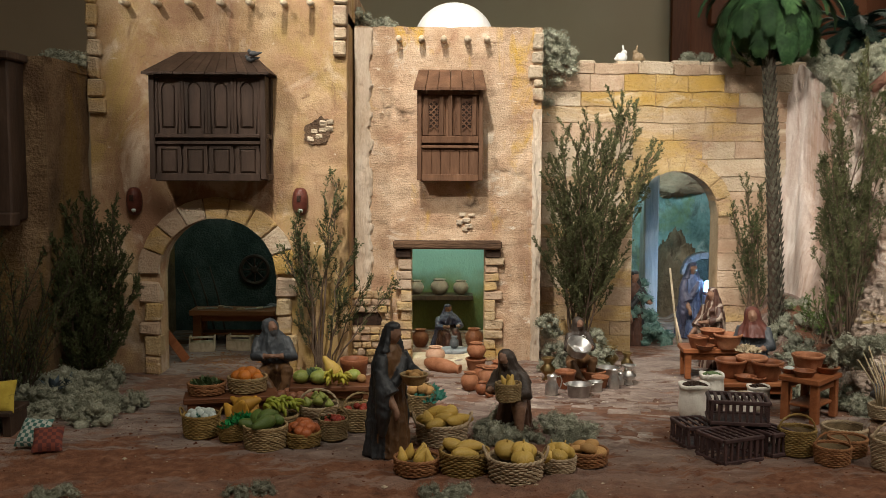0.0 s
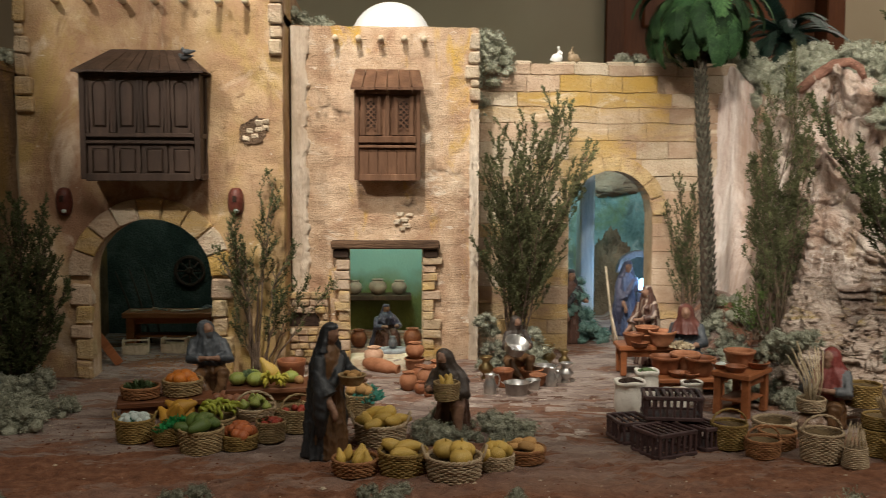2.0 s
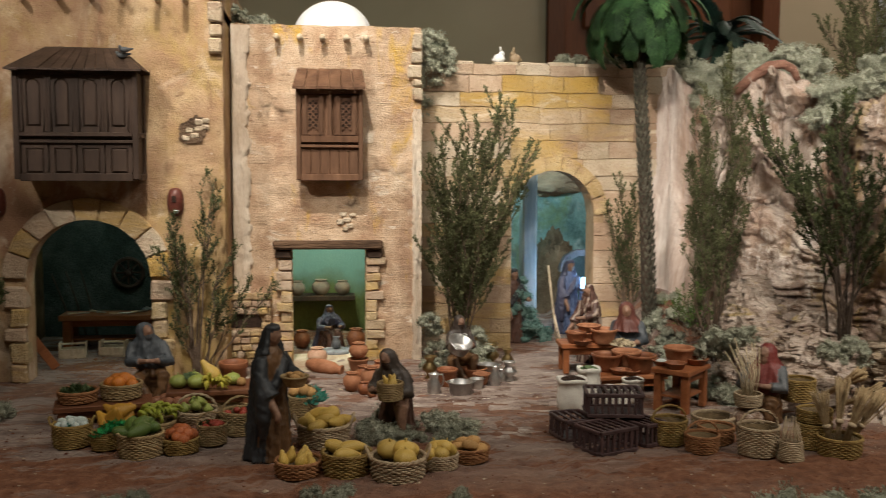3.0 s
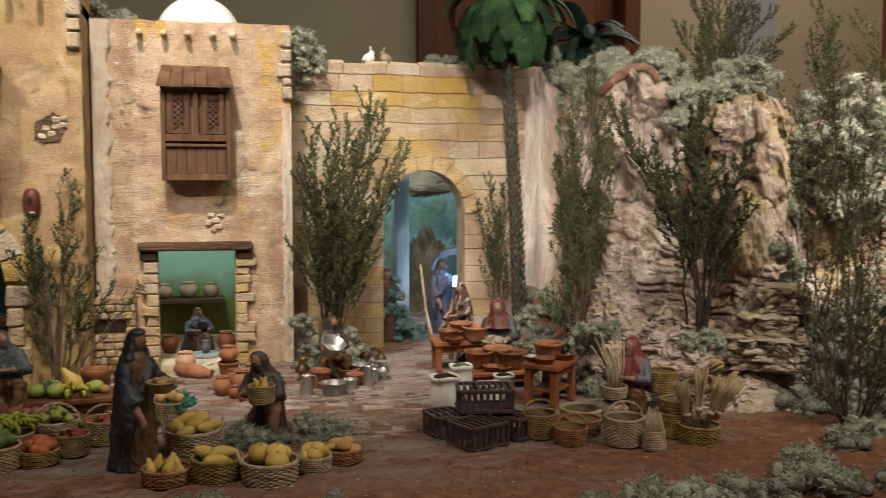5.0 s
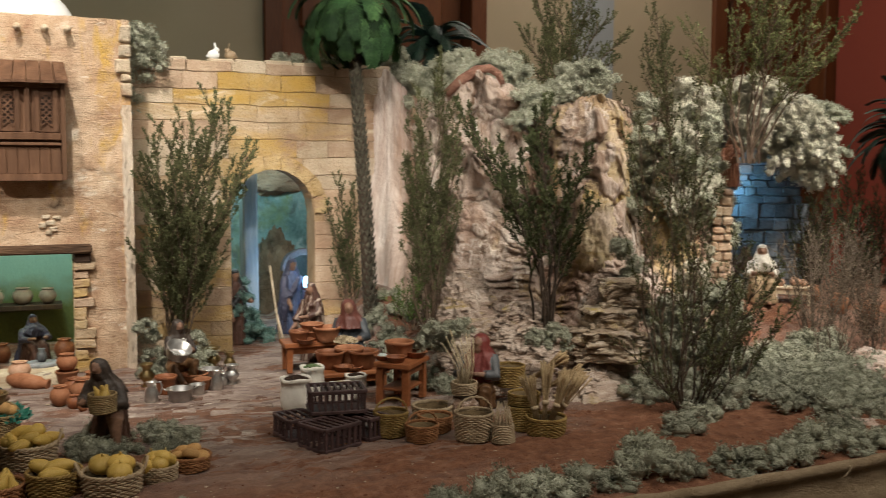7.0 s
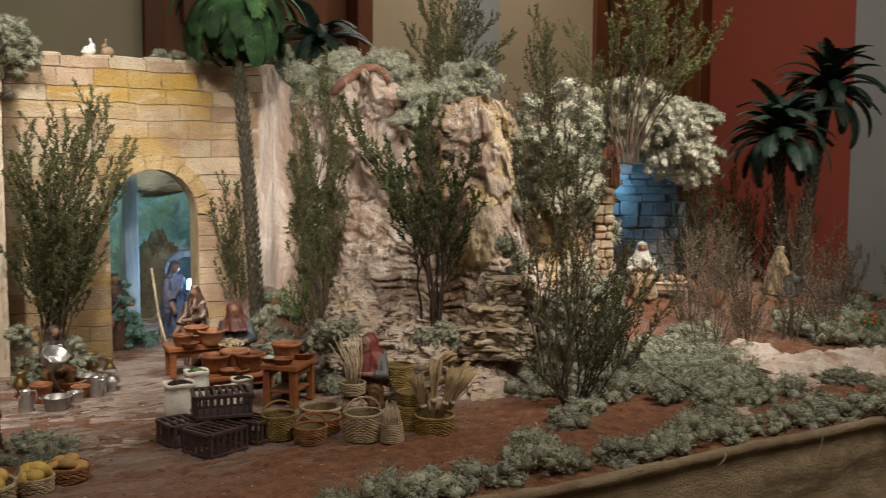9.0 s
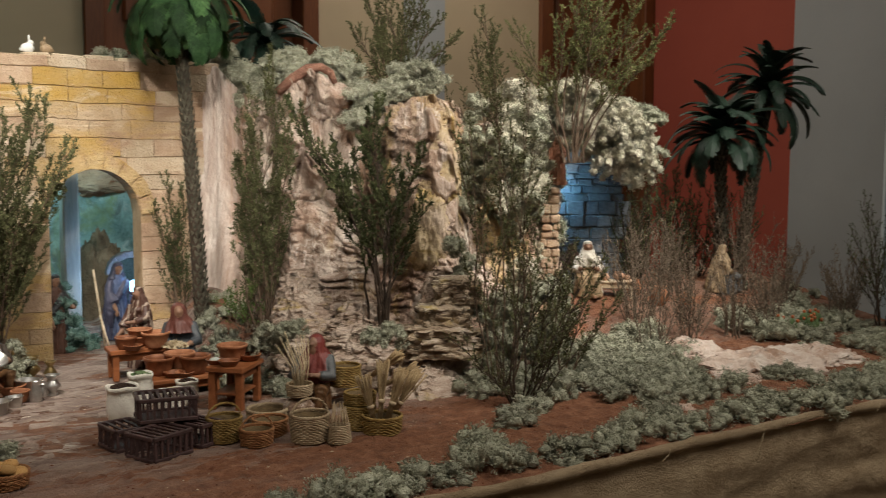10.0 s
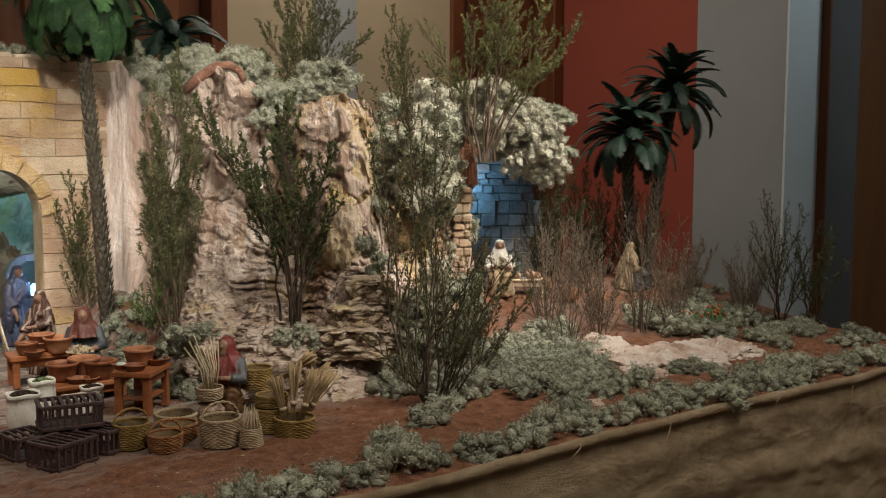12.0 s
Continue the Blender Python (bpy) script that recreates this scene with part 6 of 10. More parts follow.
def fruit_mesh(shape, material):
    key = (shape, material.name)
    if key in FRUITS:
        return FRUITS[key]
    v, f = [], []
    if shape == "round":
        lathe(v, f, [(math.sin(a) * (1 - 0.04 * abs(math.cos(a)) ** 6), -math.cos(a) * 0.94) for a in [0.02 + (math.pi - 0.04) * i / 10 for i in range(11)]], 14)
    elif shape == "ribbed":
        for r, z in [(math.sin(a), -math.cos(a) * 0.8) for a in [0.03 + (math.pi - 0.06) * i / 12 for i in range(13)]]:
            for k in range(32):
                a = 2 * math.pi * k / 32
                q = r * (1 + 0.07 * abs(math.sin(4 * a)))
                v.append(Vector((q * math.cos(a), q * math.sin(a), z)))
        for i in range(12):
            for k in range(32):
                a, b = i * 32 + k, i * 32 + (k + 1) % 32
                f.append((a, b, b + 32, a + 32))
        tube(v, f, [(0, 0, 0.75), (0.05, 0, 0.95), (0.12, 0, 1.1)], [0.10, 0.07, 0.06], 5)
    elif shape == "long":
        n = 10
        path = [(-1.5 + 3.0 * i / n, 0.25 * math.sin(i / n * math.pi), 0) for i in range(n + 1)]
        tube(v, f, path, [max(0.10, 0.62 * math.sin(math.pi * (0.06 + 0.88 * i / n)) ** 0.6 * (1.15 - 0.35 * i / n)) for i in range(n + 1)], 12)
    elif shape == "pear":
        lathe(v, f, [(0.05, -0.9), (0.55, -0.82), (0.85, -0.5), (0.9, -0.1), (0.7, 0.35), (0.42, 0.75), (0.3, 1.1), (0.12, 1.25), (0.03, 1.27)], 14)
    elif shape == "loaf":
        lathe(v, f, [(0.3, -0.5), (0.9, -0.42), (1.05, -0.1), (0.95, 0.25), (0.6, 0.48), (0.05, 0.56)], 16)
        for a in (0, math.pi / 2):
            tube(v, f, [(math.cos(a) * 0.9 * c, math.sin(a) * 0.9 * c, 0.57 - 0.33 * c * c) for c in (-1, -0.5, 0, 0.5, 1)], 0.05, 5)
    elif shape == "banana":
        tube(v, f, [(0, -0.85 * k, 0.5 * math.sin(k * 2.6)) for k in (0, 0.25, 0.5, 0.75, 1.0)], [0.07, 0.13, 0.145, 0.12, 0.05], 7)
    elif shape == "grapes":
        rnd = random.Random(6)
        bm = bmesh.new()
        for i in range(60):
            a, k = rnd.uniform(0, 6.28), math.sqrt(rnd.random())
            p = Vector((1.25 * k * math.cos(a), 1.0 * k * math.sin(a), 0.55 * (1 - k * k) * rnd.uniform(0.4, 1) + 0.1))
            bmesh.ops.create_icosphere(bm, subdivisions=2, radius=0.19, matrix=Matrix.Translation(p))
        FRUITS[key] = from_bm("bunch", bm, material, True)
        return FRUITS[key]
    elif shape == "leaves":
        rnd = random.Random(7)
        for i in range(170):
            a, k = rnd.uniform(0, 6.28), math.sqrt(rnd.random())
            p = Vector((k * math.cos(a), k * math.sin(a), 0.5 * (1 - k * k) * rnd.uniform(0.2, 1)))
            d = Vector((rnd.gauss(0, 1), rnd.gauss(0, 1), rnd.uniform(0.2, 1))).normalized()
            s = d.orthogonal().normalized()
            b = len(v)
            v += [p, p + d * 0.22 + s * 0.13, p + d * 0.45 + Vector((0, 0, 0.04)), p + d * 0.22 - s * 0.13]
            f.append((b, b + 1, b + 2, b + 3))
    FRUITS[key] = mesh(shape, v, f, material, True)
    return FRUITS[key]


def put(name, shape, material, x, y, z, size, label, group="fruit and vegetables", rx=0, ry=0, rz=None, stretch=(1, 1, 1)):
    place = pose(x, y, z, rx, ry, random.uniform(0, 360) if rz is None else rz)
    if shape == "bananas":
        ob = thing(name, label, "bananas", group, "", place @ Matrix.Scale(size, 4))
        for i in range(22):
            a = 2.6 * (i / 21 - 0.5)
            part("banana", fruit_mesh("banana", material), ob, "", Matrix.Translation((0.55 * math.sin(a) + 0.12 * math.cos(5 * a), 0.28 * math.cos(2.3 * a) * (i % 2) + 0.16 * (i % 3), 0.13 * (i % 4))) @ pose(0, 0, 0, 25 * math.sin(3 * a), 18 * math.cos(4 * a), 40 * math.sin(1.7 * a) + 12))
        return ob
    ob = new(name, fruit_mesh(shape, material))
    ob.matrix_world = place
    ob.scale = (size * stretch[0], size * stretch[1], size * stretch[2])
    return tagged(ob, label, name, group)


def heap(at, radius, count, name, shape, material, size, label, stretch=(1, 1, 1), dome=0.5, tumble=25):
    """A heap of fruit in a basket, the middle ones higher."""
    for i in range(count):
        a = i * 2.4 + random.uniform(-0.3, 0.3)
        k = math.sqrt((i + 0.4) / count) * 0.92
        put(name, shape, material, at[0] + radius * k * math.cos(a), at[1] + radius * k * math.sin(a), at[2] + radius * dome * (1 - k * k), size * random.uniform(0.85, 1.12), label,
            rx=random.uniform(-tumble, tumble), ry=random.uniform(-tumble, tumble), stretch=stretch)


def pot(at, r, h, label, material, kind="jar", name="clay_pot", category="pot", group="pottery", tilt=(0, 0)):
    t = 0.12 * r
    if kind == "jar":
        prof = [(0.48 * r, 0), (0.80 * r, 0.20 * h), (1.0 * r, 0.48 * h), (0.88 * r, 0.74 * h), (0.60 * r, 0.88 * h), (0.56 * r, 0.92 * h), (0.70 * r, 0.98 * h), (0.70 * r, h), (0.54 * r, h), (0.46 * r, 0.9 * h), (0.7 * r, 0.7 * h), (0.6 * r, 0.3 * h)]
    elif kind == "bowl":
        prof = [(0.62 * r, 0), (0.66 * r, 0.06 * h), (0.82 * r, 0.35 * h), (0.93 * r, 0.80 * h), (1.0 * r, 0.84 * h), (1.02 * r, 0.97 * h), (0.98 * r, h), (0.88 * r, 0.98 * h), (0.84 * r, 0.8 * h), (0.7 * r, 0.3 * h), (0.5 * r, 0.12 * h)]
    elif kind == "pan":
        prof = [(0.78 * r, 0), (0.84 * r, 0.05 * h), (0.96 * r, 0.95 * h), (1.06 * r, 0.96 * h), (1.06 * r, h), (0.94 * r, h), (0.80 * r, 0.12 * h), (0.5 * r, 0.08 * h)]
    elif kind == "jug":
        prof = [(0.86 * r, 0), (0.98 * r, 0.04 * h), (1.0 * r, 0.45 * h), (0.72 * r, 0.68 * h), (0.62 * r, 0.82 * h), (0.80 * r, 0.98 * h), (0.82 * r, h), (0.72 * r, h), (0.55 * r, 0.82 * h), (0.6 * r, 0.6 * h)]
    else:
        prof = [(0.55 * r, 0), (0.62 * r, 0.05 * h), (0.38 * r, 0.16 * h), (0.5 * r, 0.26 * h), (0.98 * r, 0.42 * h), (1.0 * r, 0.52 * h), (0.5 * r, 0.70 * h), (0.46 * r, 0.80 * h), (0.88 * r, 0.97 * h), (0.9 * r, h), (0.80 * r, h), (0.38 * r, 0.78 * h), (0.4 * r, 0.6 * h)]
    ob = thing(name, label, category, group, "", Matrix.Translation(at) @ pose(0, 0, 0, tilt[0], tilt[1], random.uniform(-180, 180) if kind != "jug" else 0))
    part("body", turned("body", prof, material, 28, 0.004), ob)
    if kind == "jug":
        v, f = [], []
        tube(v, f, [(0.78 * r, 0, 0.93 * h), (1.25 * r, 0, 0.97 * h), (1.5 * r, 0, 0.75 * h), (1.35 * r, 0, 0.45 * h), (0.98 * r, 0, 0.3 * h)], 0.10 * r, 7)
        part("handle", mesh("handle", v, f, material, True), ob)
    if kind == "pan":
        for sgn in (-1, 1):
            v, f = [], []
            tube(v, f, [(sgn * r, -0.22 * r, 0.9 * h), (sgn * r * 1.22, -0.12 * r, 1.02 * h), (sgn * r * 1.22, 0.12 * r, 1.02 * h), (sgn * r, 0.22 * r, 0.9 * h)], 0.045 * r, 6)
            part("handle", mesh("handle", v, f, material, True), ob)
    return ob


def wood_table(at, length, depth, height, label, material=None, turn=0.0, top=0.012, leg=0.016, shelf=None, name="wooden_table"):
    material = material or WOOD_RED
    ob = thing(name, label, "table", "market tables", "", Matrix.Translation(at) @ pose(0, 0, 0, 0, 0, turn))
    part("tabletop", box("tabletop", -length / 2, length / 2, -depth / 2, depth / 2, height - top, height, material, 0.002, 0.0012), ob)
    dx, dy = length / 2 - leg * 0.9, depth / 2 - leg * 0.8
    for sx in (-1, 1):
        for sy in (-1, 1):
            part("leg", box("leg", sx * dx - leg / 2, sx * dx + leg / 2, sy * dy - leg / 2, sy * dy + leg / 2, 0, height - top, material, 0.0015, 0.001), ob)
    for sy in (-1, 1):
        part("apron", box("apron", -dx + leg / 2, dx - leg / 2, sy * dy - 0.003, sy * dy + 0.003, height - top - 0.018, height - top, material, 0.001), ob)
    if shelf:
        part("shelf", box("shelf", -dx, dx, -dy, dy, shelf, shelf + 0.006, material, 0.0015), ob)
    return ob


def cage(at, length, depth, height, turn, label):
    """A slatted poultry crate with upright bars and a barred lid."""
    ob = thing("poultry_cage", label, "cage", "stacked cages", "", Matrix.Translation(at) @ pose(0, 0, 0, 0, 0, turn))
    L, D, t = length / 2, depth / 2, 0.0075
    for z in (0, height - t):
        for sy in (-1, 1):
            part("rail", box("rail", -L, L, sy * D - t / 2, sy * D + t / 2, z, z + t, WOOD_CAGE, 0.0012), ob)
        for sx in (-1, 1):
            part("rail", box("rail", sx * L - t / 2, sx * L + t / 2, -D + t / 2, D - t / 2, z + 0.0004, z + t - 0.0004, WOOD_CAGE, 0.0012), ob)
    bar = box("bar", -0.0022, 0.0022, -0.0022, 0.0022, t, height - t, WOOD_CAGE, 0.0)
    n = max(4, int(length / 0.0135))
    for i in range(n + 1):
        x = -L + 0.003 + (length - 0.006) * i / n
        for sy in (-1, 1):
            part("bar", bar, ob, "", pose(x, sy * D, 0))
    m = max(3, int(depth / 0.0135))
    for i in range(1, m):
        y = -D + depth * i / m
        for sx in (-1, 1):
            part("bar", bar, ob, "", pose(sx * L, y, 0))
    slat = box("slat", -0.003, 0.003, -D, D, height - t * 0.6, height - t * 0.2, WOOD_CAGE, 0.0)
    for i in range(1, n):
        part("slat", slat, ob, "", pose(-L + length * i / n, 0, 0))
    part("base", box("base", -L, L, -D, D, -0.0005, 0.004, WOOD_CAGE, 0.001), ob)
    return ob


def sack(at, r, h, label, fill, turn=0):
    ob = thing("cloth_sack", label, "sack", "cloth sacks", "", Matrix.Translation(at) @ pose(0, 0, 0, 0, 0, turn))
    v, f = [], []
    prof = [(0.85, 0), (1.0, 0.12), (1.04, 0.4), (0.98, 0.7), (0.95, 0.86), (1.02, 0.88), (1.05, 0.95), (1.01, 1.0), (0.94, 1.0), (0.86, 0.9), (0.86, 0.8)]
    sides = 36
    for rr, z in prof:
        for k in range(sides):
            a = 2 * math.pi * k / sides
            w = 1 + 0.05 * math.sin(4 * a + z * 3) + 0.03 * math.sin(9 * a - z * 5) * z
            v.append(Vector((r * rr * w * math.cos(a), r * rr * w * math.sin(a), h * (z + 0.03 * math.sin(3 * a)))))
    for i in range(len(prof) - 1):
        for k in range(sides):
            a, b = i * sides + k, i * sides + (k + 1) % sides
            f.append((a, b, b + sides, a + sides))
    f.append(tuple(reversed(range(sides))))
    part("bag", mesh("bag", v, f, CLOTH_WHITE, True), ob)
    bm = bmesh.new()
    rnd = random.Random(int(at[0] * 1000))
    for i in range(70):
        a, k = rnd.uniform(0, 6.28), math.sqrt(rnd.random())
        bmesh.ops.create_icosphere(bm, subdivisions=1, radius=r * 0.13, matrix=Matrix.Translation((r * 0.84 * k * math.cos(a), r * 0.84 * k * math.sin(a), h * (0.92 + 0.1 * (1 - k * k)))))
    part("filling", from_bm("filling", bm, fill, True), ob, "heaped contents showing at the open mouth")
    return ob


def modelled(name, v, f, slots, mats, voxel):
    """Fuses the pieces of a figure into one skin, as modelled clay, and works drapery folds into its cloth."""
    raw = mesh(name, v, f)
    rough_ob = bpy.data.objects.new(name, raw)
    scene.collection.objects.link(rough_ob)
    fuse = rough_ob.modifiers.new("fuse", "REMESH")
    fuse.mode, fuse.voxel_size = "VOXEL", voxel
    me = bpy.data.meshes.new_from_object(rough_ob.evaluated_get(bpy.context.evaluated_depsgraph_get()))
    bpy.data.objects.remove(rough_ob)
    me.name = name
    tree = BVHTree.FromPolygons([tuple(p) for p in v], f)
    slot = []
    for p in me.polygons:
        hit = tree.find_nearest(p.center)
        slot.append(slots[hit[2]])
    cloth_at = [0.0] * len(me.vertices)
    for p, s in zip(me.polygons, slot):
        for i in p.vertices:
            cloth_at[i] = 1.0 if s in (1, 2) else 0.0
    moved = []
    for w, c in zip(me.vertices, cloth_at):
        p = w.co.copy()
        if c:
            u = p.z * 150 + p.x * 130 - p.y * 90 + 5.5 * noise.noise(p * 22) + 3 * noise.noise(p * 55)
            k = 1 - 2 * abs(math.sin(u * 0.5)) ** 0.6
            p += w.normal * (0.0013 * k * (0.35 + abs(noise.noise(p * 30))) + 0.0010 * noise.noise(p * 120))
        else:
            p += w.normal * 0.0004 * noise.noise(p * 250)
        moved += p[:]
    me.vertices.foreach_set("co", moved)
    for m in mats:
        me.materials.append(m)
    me.polygons.foreach_set("material_index", slot)
    me.polygons.foreach_set("use_smooth", [True] * len(me.polygons))
    me.update()
    bpy.data.meshes.remove(raw)
    return me


class Sculpt:
    """Builds one draped clay figure as a single mesh."""

    def __init__(self):
        self.v, self.f, self.m = [], [], []

    def mark(self, slot):
        self.m += [slot] * (len(self.f) - len(self.m))

    def loft(self, rings, slot, folds=9, depth=0.10, a0=0.0, a1=2 * math.pi, sides=72, phase=0.0, cap=True, twist=5.0):
        """rings: (centre, half width x, half width y, fold strength), smoothed between and carved with sharp folds."""
        fine = []
        for i in range(len(rings) - 1):
            for j in range(5):
                k = j / 5
                k2 = k * k * (3 - 2 * k) * 0.5 + k * 0.5
                p, q = rings[i], rings[i + 1]
                fine.append((Vector(p[0]).lerp(Vector(q[0]), k), p[1] + (q[1] - p[1]) * k2, p[2] + (q[2] - p[2]) * k2, p[3] + (q[3] - p[3]) * k))
        fine.append((Vector(rings[-1][0]), *rings[-1][1:]))
        b = len(self.v)
        whole = abs(a1 - a0 - 2 * math.pi) < 1e-3
        span = [(2 * math.pi * k / sides, 1.0) for k in range(sides)] if whole else [(a0 + (a1 - a0) * k / sides, 1.0) for k in range(sides + 1)] + [(a0 + (a1 - a0) * k / sides, 0.72) for k in range(sides, -1, -4)]
        n = len(span)
        for c, rx, ry, fs in fine:
            for a, shrink in span:
                u = folds * a + phase + c.z * twist * 3 + 1.8 * fbm(math.cos(a) * 2 + phase, math.sin(a) * 2, c.z * 14, 2)
                ridge = 1 - 2 * abs(math.sin(u / 2)) ** 0.7
                w = shrink * (1 + depth * fs * (1.1 * ridge + 0.5 * math.sin(folds * 2.3 * a - c.z * 40 + phase)))
                self.v.append(Vector((c.x + rx * w * math.cos(a), c.y + ry * w * math.sin(a), c.z)))
        for i in range(len(fine) - 1):
            for k in range(n):
                p, q = b + i * n + k, b + i * n + (k + 1) % n
                self.f.append((p, q, q + n, p + n))
        if cap:
            self.f.append(tuple(b + k for k in reversed(range(n))))
            self.f.append(tuple(b + (len(fine) - 1) * n + k for k in range(n)))
        self.mark(slot)

    def limb(self, path, radii, slot, sides=12):
        tube(self.v, self.f, path, radii, sides)
        self.mark(slot)

    def ball(self, c, r, slot, sx=1.0, sy=1.0, sz=1.0, sides=16):
        b = len(self.v)
        lathe(self.v, self.f, [(r * math.sin(a), -r * sz * math.cos(a)) for a in [0.05 + (math.pi - 0.1) * i / 10 for i in range(11)]], sides, c)
        for i in range(b, len(self.v)):
            p = self.v[i]
            self.v[i] = Vector((c[0] + (p.x - c[0]) * sx, c[1] + (p.y - c[1]) * sy, p.z))
        self.mark(slot)

    def head(self, c, r, hood, hair, beard=None, facing=0.0):
        """The head looks along -y turned by facing; a hood or hair shell frames the face."""
        d = Vector((math.sin(facing), -math.cos(facing), 0))
        self.ball(c, r, 0, 0.86, 0.95, 1.22)
        nose = Vector(c) + d * r * 0.9
        self.limb([nose + Vector((0, 0, r * 0.25)), nose + d * r * 0.24 - Vector((0, 0, r * 0.12)), nose - Vector((0, 0, r * 0.22))], [r * 0.10, r * 0.17, r * 0.10], 0, 6)
        for s in (-1, 1):
            e = Vector(c) + d * r * 0.80 + Vector((d.y, -d.x, 0)) * s * r * 0.34 + Vector((0, 0, r * 0.22))
            self.ball(e, r * 0.085, 3, 1, 1, 0.6, 8)
        if beard is not None:
            p = Vector(c) + d * r * 0.55 - Vector((0, 0, r * 0.75))
            self.ball(p, r * 0.62, beard, 1.0, 0.85, 1.15, 12)
        a = math.atan2(-d.y, -d.x)
        rings = []
        for k in [i / 9 for i in range(10)]:
            t = -1.9 + 3.15 * k
            w = math.sqrt(max(0.02, 1 - (max(0, t) / 1.30) ** 2)) * (1.0 + 0.34 * max(0, -t))
            rings.append(((c[0] - d.x * r * 0.18, c[1] - d.y * r * 0.18, c[2] + r * t), r * 1.13 * w, r * 1.18 * w, 0.5 + 0.5 * max(0, -t)))
        self.loft(rings, hood, 9, 0.05, a - 1.95, a + 1.95, 56)
        # the hood's crown closes over the forehead
        self.ball((c[0] - d.x * r * 0.12, c[1] - d.y * r * 0.12, c[2] + r * 0.80), r * 0.98, hood, 0.98, 1.0, 0.58, 16)

    def mantle(self, slot, wide, head, down, facing):
        """A shawl drawn over the head and round the shoulders, with the face looking out of its front."""
        d = Vector((math.sin(facing), -math.cos(facing), 0))
        c = Vector((0, -0.004, 0.160))
        rings = [((0, 0.004, down), 0.040 * wide, 0.036, 1.0), ((0, 0.003, (down + 0.110) / 2), 0.041 * wide, 0.035, 1.0), ((0, 0.003, 0.112), 0.040 * wide, 0.032, 1.0), ((0, 0.004, 0.127), 0.036 * wide, 0.029, 0.9),
                 ((0, 0.004, 0.139), 0.026 * wide, 0.024, 0.8), ((c.x - d.x * 0.004, c.y - d.y * 0.005, 0.150), 0.0195 * head, 0.0195 * head, 0.6), ((c.x - d.x * 0.004, c.y - d.y * 0.005, 0.162), 0.0185 * head, 0.0185 * head, 0.4),
                 ((c.x - d.x * 0.004, c.y - d.y * 0.005, 0.172), 0.0150 * head, 0.0155 * head, 0.3), ((c.x - d.x * 0.004, c.y - d.y * 0.005, 0.179), 0.0070 * head, 0.0075 * head, 0.1)]
        self.loft(rings, slot, 8, 0.09, twist=22)
        face = c + d * 0.0095 * head
        self.ball(face + Vector((0, 0, -0.002)), 0.0118 * head, 0, 0.84, 0.84, 1.22, 14)
        self.limb([face + d * 0.009 * head + Vector((0, 0, 0.003)), face + d * 0.0125 * head - Vector((0, 0, 0.002)), face + d * 0.009 * head - Vector((0, 0, 0.004))], [0.0014, 0.0022, 0.0015], 0, 6)
        return face, d

    def done(self, name, mats, label, at, category="figurine", voxel=0.0026):
        me = modelled(name, self.v, self.f, self.m, mats, voxel)
        ob = tagged(new(name, me), label, category, "clay figurines")
        ob.matrix_world = at
        return ob


